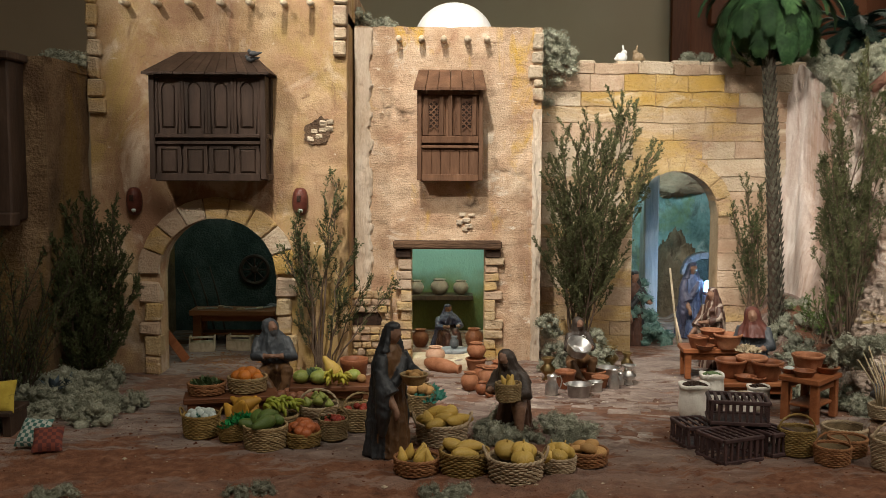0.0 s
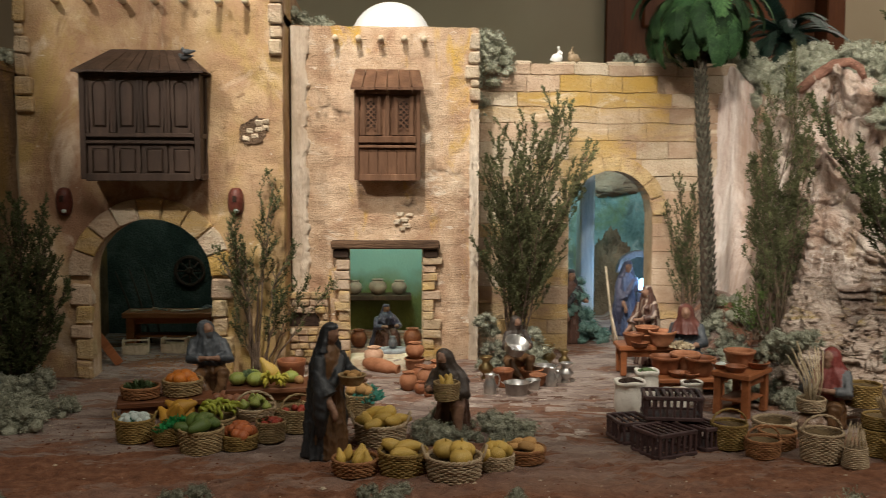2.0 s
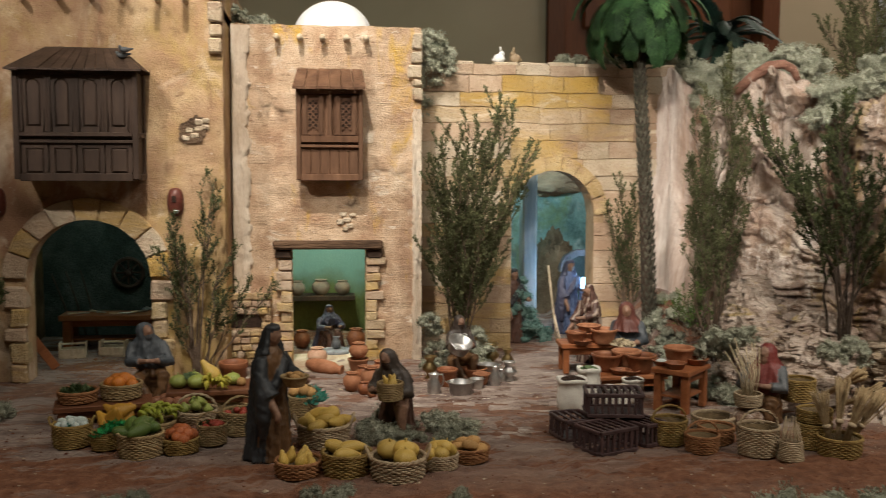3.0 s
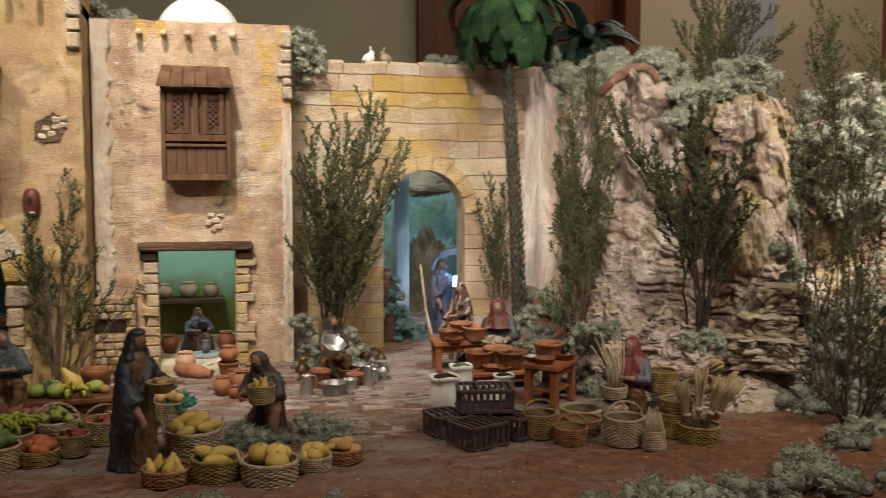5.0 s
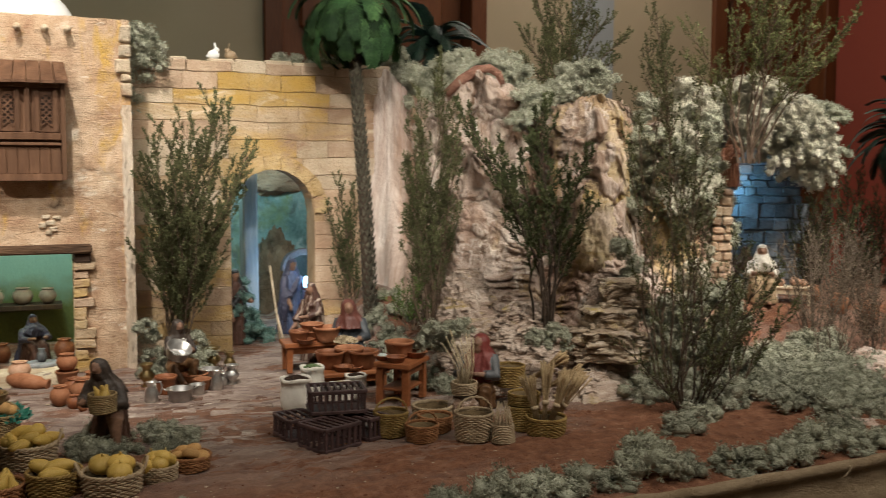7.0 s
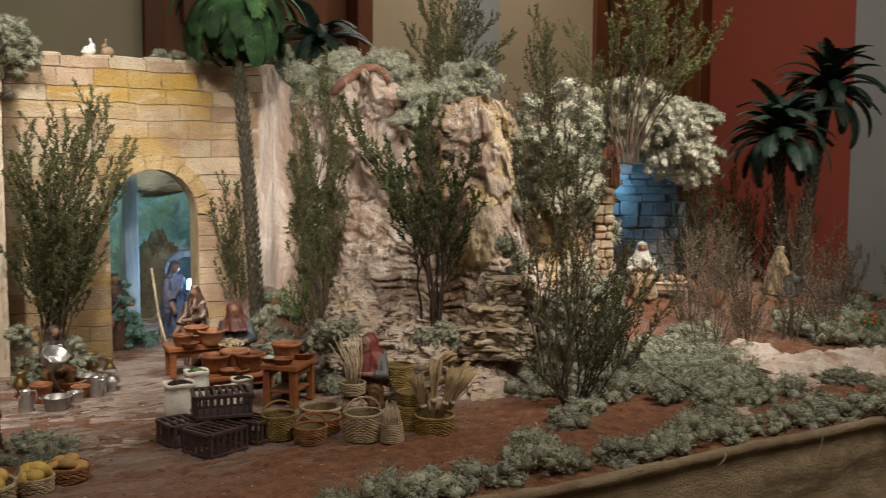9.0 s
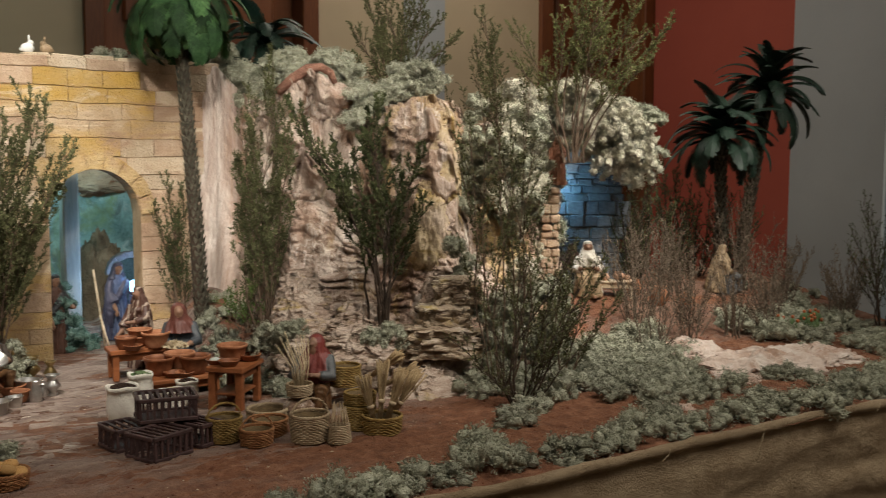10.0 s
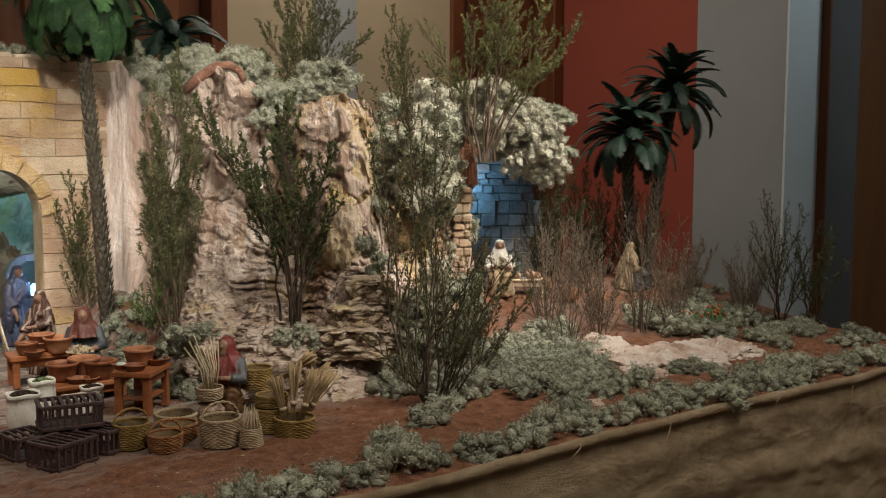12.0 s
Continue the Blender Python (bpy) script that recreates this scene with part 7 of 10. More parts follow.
def seated_figure(at, s, mats, label, beard=None, facing=0.0, arms="lap", wide=1.0, head=1.0, hood=1, lean=(0.0, 0.0), legs=False, mantle=None):
    """A seated draped figure about 0.18 high at s = 1, facing -y before it is turned. mats: skin, cloak, robe, dark."""
    k = Sculpt()
    # lap and skirts
    if legs == "kneel":
        k.loft([((-0.004, -0.006, 0.0), 0.040 * wide, 0.044, 1), ((-0.004, -0.008, 0.03), 0.037 * wide, 0.043, 1), ((-0.002, -0.006, 0.058), 0.033 * wide, 0.036, 0.8), ((0, 0.006, 0.085), 0.027 * wide, 0.026, 0.5)], 2, 11, 0.10)
        k.limb([(0.014, -0.010, 0.066), (0.032, -0.046, 0.060), (0.033, -0.049, 0.030), (0.031, -0.046, 0.0)], [0.017, 0.015, 0.010, 0.009], 0, 14)
        k.ball((0.031, -0.058, 0.005), 0.008, 0, 0.8, 1.8, 0.6, 10)
    elif legs == "sit":
        k.loft([((0, 0.014, 0.0), 0.034 * wide, 0.030, 1), ((0, 0.010, 0.03), 0.034 * wide, 0.034, 1), ((0, 0.002, 0.056), 0.032 * wide, 0.036, 0.8), ((0, 0.008, 0.085), 0.026 * wide, 0.026, 0.5)], 2, 9, 0.08)
        for knee, foot in (((-0.034, -0.046, 0.046), (-0.004, -0.060, 0.006)), ((0.030, -0.052, 0.056), (0.016, -0.052, 0.004))):
            k.limb([(knee[0] * 0.5, 0.004, 0.050), knee, ((knee[0] + foot[0]) / 2, (knee[1] + foot[1]) / 2, 0.026), foot], [0.019, 0.016, 0.012, 0.011], 2, 14)
            k.ball((foot[0], foot[1] - 0.008, 0.005), 0.008, 0, 0.8, 1.6, 0.6, 10)
    else:
        k.loft([((0, -0.006, 0.0), 0.050 * wide, 0.056, 1), ((0, -0.010, 0.02), 0.047 * wide, 0.054, 1), ((0, -0.012, 0.045), 0.041 * wide, 0.048, 1), ((0, -0.002, 0.066), 0.036 * wide, 0.038, 0.8), ((0, 0.008, 0.085), 0.028 * wide, 0.026, 0.5)], 2, 13, 0.10)
    for sx in (() if legs else (-1, 1)):
        k.limb([(sx * 0.016, 0.01, 0.060), (sx * 0.022, -0.036, 0.068), (sx * 0.023, -0.055, 0.062), (sx * 0.021, -0.060, 0.038), (sx * 0.020, -0.058, 0.006)], [0.019, 0.018, 0.016, 0.013, 0.015], 2, 14)
        k.ball((sx * 0.020, -0.070, 0.005), 0.008, 0, 0.8, 1.8, 0.6, 10)
    # body
    k.loft([((0, 0.006, 0.06), 0.029 * wide, 0.027, 0.8), ((0, 0.010, 0.09), 0.026 * wide, 0.023, 0.8), ((0, 0.008, 0.116), 0.031 * wide, 0.022, 0.7), ((0, 0.006, 0.132), 0.026, 0.019, 0.4), ((0, 0.003, 0.143), 0.011, 0.011, 0)], 2, 9, 0.09)
    # cloak over back and shoulders, and its wrap across the chest
    slim = 0.80 if legs else 1.0
    if mantle is None:
        k.loft([((0, 0.012, 0.006), 0.054 * wide * slim, 0.048 * slim, 1), ((0, 0.014, 0.05), 0.044 * wide * slim, 0.040, 1), ((0, 0.014, 0.09), 0.036 * wide, 0.032, 1), ((0, 0.008, 0.118), 0.037 * wide, 0.028, 0.9), ((0, 0.005, 0.136), 0.028, 0.022, 0.6), ((0, 0.004, 0.148), 0.018, 0.018, 0.4)], 1, 11, 0.09, radians(-22), radians(202), 72)
        k.loft([((0, -0.001, 0.098), 0.036 * wide, 0.028, 1), ((0, -0.001, 0.112), 0.038 * wide, 0.031, 1), ((0, -0.002, 0.124), 0.036 * wide, 0.031, 1), ((0, -0.002, 0.136), 0.028 * wide, 0.026, 1), ((0, 0.0, 0.150), 0.018 * head, 0.019 * head, 0.6)], 1, 5, 0.12, twist=34)
    # arms
    reach = {"lap": ((0.016, -0.044, 0.082), (0.038, -0.012, 0.086)), "out": ((0.020, -0.062, 0.098), (0.041, -0.018, 0.090)), "cross": ((0.004, -0.046, 0.092), (0.041, -0.020, 0.086))}[arms]
    for sx in (-1, 1):
        hand, elbow = reach
        h, e = Vector((sx * hand[0], hand[1], hand[2])), Vector((sx * elbow[0], elbow[1], elbow[2]))
        sh = Vector((sx * 0.029 * wide, 0.004, 0.128))
        e.x *= wide
        k.limb([sh, sh.lerp(e, 0.5), e, e.lerp(h, 0.55)], [0.0115, 0.0135, 0.0150, 0.0110], 1, 14)
        k.limb([e.lerp(h, 0.45), h], [0.0075, 0.0055], 0, 8)
        k.ball(h, 0.0070, 0, 1, 1.3, 0.8, 10)
    if mantle is None:
        k.head((0, -0.004, 0.163), 0.0155 * head, hood, 3, beard, facing)
    else:
        face, d = k.mantle(hood, wide, head, mantle, facing)
        if beard is not None:
            k.ball(face + d * 0.003 - Vector((0, 0, 0.012 * head)), 0.0088 * head, beard, 1.0, 0.8, 1.25, 12)
    for p in k.v:
        p.x += lean[0] * max(0, p.z - 0.05)
        p.y += lean[1] * max(0, p.z - 0.05)
    return k.done("clay_figurine", mats, label, at @ Matrix.Scale(s, 4))


def standing_figure(at, s, mats, label, beard=None, facing=0.0):
    """A standing draped figure about 0.24 high at s = 1."""
    k = Sculpt()
    k.loft([((0, 0, 0.0), 0.040, 0.036, 1), ((0, 0, 0.03), 0.037, 0.034, 1), ((0, 0, 0.08), 0.031, 0.029, 1), ((0, 0, 0.13), 0.027, 0.024, 0.8), ((0, 0.002, 0.155), 0.027, 0.023, 0.7), ((0, 0.002, 0.18), 0.030, 0.022, 0.5), ((0, 0.002, 0.198), 0.024, 0.018, 0.3), ((0, 0.001, 0.210), 0.010, 0.010, 0)], 2, 12, 0.10, twist=1)
    k.loft([((0, 0.008, 0.002), 0.048, 0.044, 1), ((0, 0.008, 0.05), 0.043, 0.040, 1), ((0, 0.008, 0.10), 0.038, 0.035, 1), ((0, 0.008, 0.14), 0.036, 0.031, 1), ((0, 0.006, 0.175), 0.037, 0.028, 0.9), ((0, 0.004, 0.197), 0.030, 0.023, 0.7), ((0, 0.002, 0.210), 0.019, 0.019, 0.5), ((0, 0.002, 0.218), 0.017, 0.017, 0.3)], 1, 10, 0.10, radians(-48), radians(208), 80, twist=2)
    k.limb([(-0.031, 0.0, 0.190), (-0.041, -0.006, 0.152), (-0.040, -0.026, 0.122)], [0.011, 0.014, 0.019], 1, 14)
    k.limb([(-0.042, -0.022, 0.124), (-0.046, -0.042, 0.100)], [0.0080, 0.0060], 0, 8)
    k.ball((-0.047, -0.045, 0.091), 0.0072, 0, 0.8, 1.0, 1.6, 10)
    k.limb([(0.030, -0.002, 0.190), (0.041, -0.012, 0.156), (0.030, -0.044, 0.148)], [0.011, 0.014, 0.012], 1, 14)
    k.limb([(0.035, -0.03, 0.149), (0.020, -0.060, 0.146)], [0.0075, 0.006], 0, 8)
    k.ball((0.017, -0.064, 0.146), 0.0075, 0, 1.3, 1, 0.7, 10)
    k.limb([(-0.036, 0.004, 0.165), (-0.044, -0.016, 0.128), (-0.047, -0.014, 0.085), (-0.043, -0.010, 0.045)], [0.012, 0.017, 0.015, 0.006], 1, 14)
    k.limb([(0.030, 0.012, 0.195), (0.012, -0.018, 0.178), (-0.012, -0.024, 0.150), (-0.032, -0.018, 0.125)], [0.008, 0.010, 0.010, 0.009], 1, 12)
    k.head((0, -0.004, 0.228), 0.0160, 1, 3, beard, facing)
    return k.done("clay_figurine", mats, label, at @ Matrix.Scale(s, 4))


# ---- windows and fittings of the houses ----
def plank_roof(parent, x0, x1, y_eave, z_eave, rx0, rx1, y_ridge, z_ridge, n, material, thick=0.005):
    for i in range(n):
        a, b = (i + 0.03) / n, (i + 0.97) / n
        bm = bmesh.new()
        lift = random.uniform(0, 0.0015)
        low = [Vector((x0 + (x1 - x0) * k, y_eave + random.uniform(-0.002, 0.002), z_eave + lift)) for k in (a, b)]
        high = [Vector((rx0 + (rx1 - rx0) * k, y_ridge, z_ridge + lift)) for k in (a, b)]
        top = [bm.verts.new(p) for p in (low[0], low[1], high[1], high[0])]
        bot = [bm.verts.new(p - Vector((0, 0, thick))) for p in (low[0], low[1], high[1], high[0])]
        bm.faces.new(top)
        bm.faces.new(list(reversed(bot)))
        for j in range(4):
            q = (j + 1) % 4
            bm.faces.new((top[q], top[j], bot[j], bot[q]))
        part("roof_plank", from_bm("roof_plank", bm, material), parent)


def arch_panel(name, x0, x1, z0, z1, y, material, rounded, depth=0.006):
    """A raised panel with a round or square head."""
    bm = bmesh.new()
    pts = [(x0, z0), (x1, z0)]
    if rounded:
        mid_x, r = (x0 + x1) / 2, (x1 - x0) / 2
        pts += [(mid_x + r * math.cos(a), z1 - r + r * math.sin(a)) for a in [math.pi * i / 10 for i in range(11)]]
    else:
        pts += [(x1, z1), (x0, z1)]
    front = [bm.verts.new((px, y - depth, pz)) for px, pz in pts]
    back = [bm.verts.new((px, y, pz)) for px, pz in pts]
    bm.faces.new(front)
    for j in range(len(pts)):
        q = (j + 1) % len(pts)
        bm.faces.new((front[q], front[j], back[j], back[q]))
    bmesh.ops.bevel(bm, geom=[e for e in bm.edges if e.verts[0] in front and e.verts[1] in front], offset=0.003, segments=1, affect="EDGES")
    bmesh.ops.recalc_face_normals(bm, faces=bm.faces)
    return from_bm(name, bm, material)


def frame_plate(name, x0, x1, z0, z1, inset, y, depth, material, rounded, base=None):
    """A board pierced by a round- or square-headed opening."""
    hx0, hx1, hz0, hz1 = x0 + inset, x1 - inset, z0 + (base or inset), z1 - inset
    cx, cz = (x0 + x1) / 2, (z0 + z1) / 2
    hole = []
    if rounded:
        r = (hx1 - hx0) / 2
        hole = [(hx0, hz0), (cx, hz0), (hx1, hz0), (hx1, cz)] + [(cx + r * math.cos(a), hz1 - r + r * math.sin(a)) for a in [math.pi * i / 12 for i in range(13)]] + [(hx0, cz)]
    else:
        hole = [(hx0, hz0), (cx, hz0), (hx1, hz0), (hx1, cz), (hx1, hz1), (cx, hz1), (hx0, hz1), (hx0, cz)]
    rim = []
    for px, pz in hole:
        dx, dz = px - cx, pz - cz
        k = min((x1 - cx) / abs(dx) if abs(dx) > 1e-6 else 9e9, (z1 - cz) / abs(dz) if abs(dz) > 1e-6 else 9e9)
        rim.append((cx + dx * k, cz + dz * k))
    n = len(hole)
    v = [Vector((px, y - depth, pz)) for px, pz in rim] + [Vector((px, y - depth, pz)) for px, pz in hole] + [Vector((px, y, pz)) for px, pz in hole] + [Vector((px, y, pz)) for px, pz in rim]
    f = []
    for j in range(n):
        q = (j + 1) % n
        f += [(j, q, n + q, n + j), (n + j, n + q, 2 * n + q, 2 * n + j), (q, j, 3 * n + j, 3 * n + q)]
    return mesh(name, v, f, material)


# the closed wooden bay
bay = thing("wooden_bay", "dark-stained wooden bay with carved panels and a plank roof", "bay window")
BX0, BX1, BY, BZ0, BZ1 = -0.724, -0.437, 2.452, 0.510, 0.765
part("body", box("body", BX0 + 0.004, BX1 - 0.004, BY + 0.010, LY + 0.02, BZ0 + 0.004, BZ1, WOOD_DARK, 0.001), bay)
for x in (BX0, BX1 - 0.014):
    part("post", box("post", x, x + 0.014, BY - 0.004, BY + 0.012, BZ0, BZ1, WOOD_DARK, 0.0015), bay)
part("post", box("post", BX1 - 0.012, BX1 + 0.001, LY - 0.022, LY, BZ0, BZ1, WOOD_DARK, 0.0015), bay)
for z0, z1, pr in ((BZ0 - 0.004, BZ0 + 0.014, 0.007), (0.612, 0.622, 0.006), (0.596, 0.604, 0.003), (0.758, 0.768, 0.005)):
    part("rail", box("rail", BX0 + 0.0141, BX1 - 0.0141, BY - pr, BY + 0.012, z0, z1, WOOD_DARK, 0.0012), bay)
part("rail", box("rail", BX1 - 0.008, BX1 + 0.003, BY + 0.0125, LY - 0.0225, 0.610, 0.622, WOOD_DARK, 0.0012), bay)
part("rail", box("rail", BX1 - 0.008, BX1 + 0.003, BY + 0.0125, LY - 0.0225, BZ0 - 0.003, BZ0 + 0.012, WOOD_DARK, 0.0012), bay)
w = (BX1 - BX0 - 0.028) / 4
for i in range(4):
    xa = BX0 + 0.014 + w * i
    for e in (xa, xa + w - 0.007):
        part("stile", box("stile", e, e + 0.007, BY + 0.001, BY + 0.011, 0.6222, 0.7578, WOOD_DARK, 0.001), bay)
    part("panel_frame", frame_plate("panel_frame", xa + 0.0072, xa + w - 0.0072, 0.6222, 0.7578, 0.0085, BY + 0.0102, 0.0062, WOOD_DARK, True, 0.013), bay)
    part("panel", arch_panel("panel", xa + 0.0182, xa + w - 0.0182, 0.638, 0.7468, BY + 0.010, WOOD_DARK, True, 0.0058), bay)
    part("panel_frame", frame_plate("panel_frame", xa + 0.001, xa + w - 0.001, 0.5142, 0.5958, 0.011, BY + 0.0102, 0.0062, WOOD_DARK, False), bay)
    part("panel", arch_panel("panel", xa + 0.0140, xa + w - 0.0140, 0.527, 0.583, BY + 0.010, WOOD_DARK, False, 0.0058), bay)
plank_roof(bay, -0.737, -0.424, 2.430, 0.770, -0.672, -0.492, LY, 0.832, 12, WOOD_DARK)
bm = bmesh.new()
for xs, xr in ((-0.737, -0.672), (-0.424, -0.492)):
    bm.faces.new([bm.verts.new(p) for p in ((xs, 2.430, 0.770), (xr, LY, 0.832), (xs, LY, 0.772))])
bm.faces.new([bm.verts.new(p) for p in ((-0.737, 2.431, 0.768), (-0.424, 2.431, 0.768), (-0.424, LY, 0.768), (-0.737, LY, 0.768))])
part("roof_end", from_bm("roof_end", bm, WOOD_DARK), bay)

# the smaller latticed window box
win = thing("lattice_window", "weathered brown wooden window box with two lattice shutters", "window")
WX0, WX1, WY, WZ0, WZ1 = -0.070, 0.108, 2.672, 0.506, 0.752
part("body", box("body", WX0 + 0.003, WX1 - 0.003, WY + 0.012, MY + 0.01, WZ0 + 0.003, WZ1, WOOD_BROWN, 0.001), win)
for x in (WX0, WX1 - 0.012, (WX0 + WX1) / 2 - 0.006):
    part("post", box("post", x, x + 0.012, WY, WY + 0.013, WZ0 if x != (WX0 + WX1) / 2 - 0.006 else 0.618, WZ1, WOOD_BROWN, 0.0012, 0.0005), win)
for z0, z1 in ((WZ0 - 0.002, WZ0 + 0.016), (0.592, 0.600), (0.606, 0.624), (0.736, 0.752)):
    part("rail", box("rail", WX0 + 0.0122, WX1 - 0.0122, WY - 0.003, WY + 0.014, z0, z1, WOOD_BROWN, 0.0012, 0.0005), win)
for i in range(6):
    xa = WX0 + 0.013 + i * (WX1 - WX0 - 0.026) / 6
    part("board", box("board", xa + 0.0004, xa + (WX1 - WX0 - 0.026) / 6 - 0.0004, WY + 0.005, WY + 0.012, 0.522, 0.592, WOOD_BROWN, 0.0008), win)
for c in (-0.025, 0.063):
    shutter = part("shutter", box("shutter", c - 0.031, c + 0.031, WY + 0.008, WY + 0.0125, 0.626, 0.734, WOOD_BROWN, 0.0008), win)
    # No real opening: a near-black panel gives the shade behind the lattice.
    part("recess", arch_panel("recess", c - 0.014, c + 0.014, 0.645, 0.720, WY + 0.0082, SEED_HOLLOW, True, 0.0012), shutter, "near-black panel painted as the shaded opening behind the lattice")
    for s in (-1, 1):
        part("stile", box("stile", c + s * 0.021 - 0.0055, c + s * 0.021 + 0.0055, WY + 0.002, WY + 0.0085, 0.626, 0.734, WOOD_BROWN, 0.001), shutter)
    for k in range(5):
        for s in (-1, 1):
            z = 0.652 + k * 0.0145
            part("lattice_bar", box("lattice_bar", -0.0165, 0.0165, -0.0012, 0.0012, -0.0017, 0.0017, WOOD_BROWN, 0.0, 0, pose(c, WY + 0.0055 + 0.0004 * s, z, 0, s * 45, 0)), shutter)
plank_roof(win, -0.080, 0.116, 2.648, 0.752, -0.068, 0.108, MY - 0.002, 0.806, 6, WOOD_BROWN, 0.007)

# red clay masks on the wide house
for x in (-0.796, -0.368):
    mask = thing("wall_mask", "dark red glazed clay lamp niche on the wall", "wall ornament", "wall ornaments")
    v, f = [], []
    for j in range(13):
        a = 0.05 + (math.pi - 0.1) * j / 12
        for k in range(24):
            b = 2 * math.pi * k / 24
            q = math.sin(a) ** 0.6
            v.append(Vector((x + 0.021 * q * math.cos(b), LY - 0.002 + 0.022 * q * min(0.3, math.sin(b)), 0.452 - 0.036 * math.cos(a))))
    for j in range(12):
        for k in range(24):
            a, b = j * 24 + k, j * 24 + (k + 1) % 24
            f.append((a, b, b + 24, a + 24))
    part("body", mesh("body", v, f, RED_MASK, True), mask)
    # The slot is a solid block whose near-black colour imitates shade.
    part("slot", box("slot", x - 0.006, x + 0.004, LY - 0.026, LY - 0.012, 0.452, 0.468, SEED_HOLLOW, 0.001), mask, "near-black block painted as a shaded slot")
    part("cup", turned("cup", [(0.004, 0), (0.006, 0.004), (0.006, 0.008), (0.003, 0.009)], EGG, 10), mask, "small pale cup", pose(x + 0.004, LY - 0.022, 0.424))


# bare bricks where the plaster has fallen
def skin_front(x, z, w, h, y, rough):
    """How far the uneven plaster stands forward round a spot."""
    return min(y - rough * fbm((x + w * i / 8) * 6, (z + h * j / 8) * 9, y) - rough * 0.16 * fbm((x + w * i / 8) * 40, (z + h * j / 8) * 40, y, 3) for i in range(-5, 6) for j in range(-5, 6))


def scar(parent, x, z, w, h, y, seed):
    """A ragged hollow in the plaster, its shade painted as a flat dark sheet, with a few pale bricks bared at its foot.
    """
    n = 56
    front = skin_front(x, z, w, h, y, 0.006) - 0.0006
    edge = []
    for k in range(n):
        a = 2 * math.pi * k / n
        q = 1 + 0.28 * fbm(math.cos(a) * 1.8, math.sin(a) * 1.8, seed) + 0.12 * fbm(math.cos(a) * 7, math.sin(a) * 7, seed)
        edge.append((x + w / 2 * q * math.cos(a), z + h / 2 * q * math.sin(a) + 0.30 * w / 2 * math.cos(a)))
    v = [Vector((px, front, pz)) for px, pz in edge]
    part("bare_mortar", mesh("bare_mortar", v, [tuple(range(n))], MORTAR_SHADE), parent, "bare mortar coloured dark for the hollow's shade")
    for j, row in enumerate(((-0.024, 0.004), (-0.012, 0.014, 0.034), (0.016, 0.036))):
        for dx in row:
            bw, bh = random.uniform(0.021, 0.025), random.uniform(0.0135, 0.016)
            part("brick", stone("brick", bw * 0.86, 0.006, bh, STONE_PALE, 0.0020, 0.0028), parent, "", pose(x + dx * 0.82, front + 0.001, z - 0.017 + 0.0165 * j + 0.16 * dx, 0, random.uniform(-6, 6), 0))


# Mortar colour with the shade of the broken hollow mixed in.
MORTAR_SHADE = mat("mortar_with_hollow_shade", [(0.3, (0.06, 0.035, 0.02)), (0.6, (0.16, 0.10, 0.06))], scale=30, bump=1.0, depth=0.004)
scar(house, -0.320, 0.634, 0.076, 0.062, LY, 3)
for x, z, w, h in ((0.046, 0.388, 0.018, 0.016), (0.066, 0.395, 0.022, 0.014), (0.055, 0.410, 0.02, 0.011), (0.072, 0.379, 0.02, 0.014), (0.060, 0.368, 0.017, 0.013), (0.080, 0.409, 0.02, 0.01)):
    part("brick", stone("brick", w, 0.014, h, STONE_PALE, 0.002, 0.003), mid, "", pose(x, MY + 0.004, z))

# the brick bread oven
oven = thing("bread_oven", "small ochre brick oven with a dark arched mouth", "oven")
part("core", box("core", -0.272, -0.142, 2.684, MY, -0.005, 0.196, MORTAR, 0.003), oven)
# The mouth is a flat panel; its inner shade is only colour.
part("mouth", arch_panel("mouth", -0.252, -0.162, 0.106, 0.156, 2.684, SEED_HOLLOW, True, 0.002), oven, "near-black arched panel painted as the mouth's shaded hollow")
for j in range(10):
    z = 0.004 + j * 0.0198
    x = -0.274 - 0.009 * (j % 2)
    while x < -0.146:
        w = random.uniform(0.022, 0.034)
        wide = min(w, -0.142 - x)
        if not (0.102 < z + 0.01 < 0.150 and -0.256 < x + w / 2 < -0.157):
            part("brick", stone("brick", wide - 0.002, 0.018, 0.0178, random.choice([STONE, STONE_OCHRE, STONE_PINK]), 0.0016, 0.003), oven, "", pose(x + wide / 2, 2.681 + random.uniform(-0.003, 0.003), z + 0.0100))
        x += w

# the darker window box on the shaded house
shade_win = thing("shaded_window", "nearly black wooden window box in shadow", "window")
part("body", box("body", -1.12, -0.945, 2.17, 2.26, 0.42, 0.775, WOOD_DARK, 0.004), shade_win)
part("sill", box("sill", -1.13, -0.940, 2.155, 2.2, 0.410, 0.44, WOOD_DARK, 0.003), shade_win)
part("roof", box("roof", -1.13, -0.935, 2.15, 2.26, 0.772, 0.79, WOOD_DARK, 0.003), shade_win)


# ---- the market ----
# the fruit stall: baskets on the ground
basket((-0.486, 1.963, 0.000), 0.0360, 0.0440, WICKER_YELLOW, "round yellow wicker basket filled with pale blue eggs", "loops")
heap((-0.486, 1.963, 0.040), 0.0295, 14, "egg", "round", EGG, 0.0085, "small pale blue and white egg", (1, 1, 1.25), 0.35)
basket((-0.417, 1.936, 0.000), 0.0270, 0.0340, WICKER_YELLOW, "small yellow wicker basket of vivid green leaves")
heap((-0.417, 1.936, 0.031), 0.0221, 1, "lettuce", "leaves", VIVID_GREEN, 0.0350, "heap of vivid green leaves", (1, 1, 1), 0.1)
basket((-0.342, 1.883, 0.000), 0.0410, 0.0440, WICKER, "wide wicker basket of dark green melons")
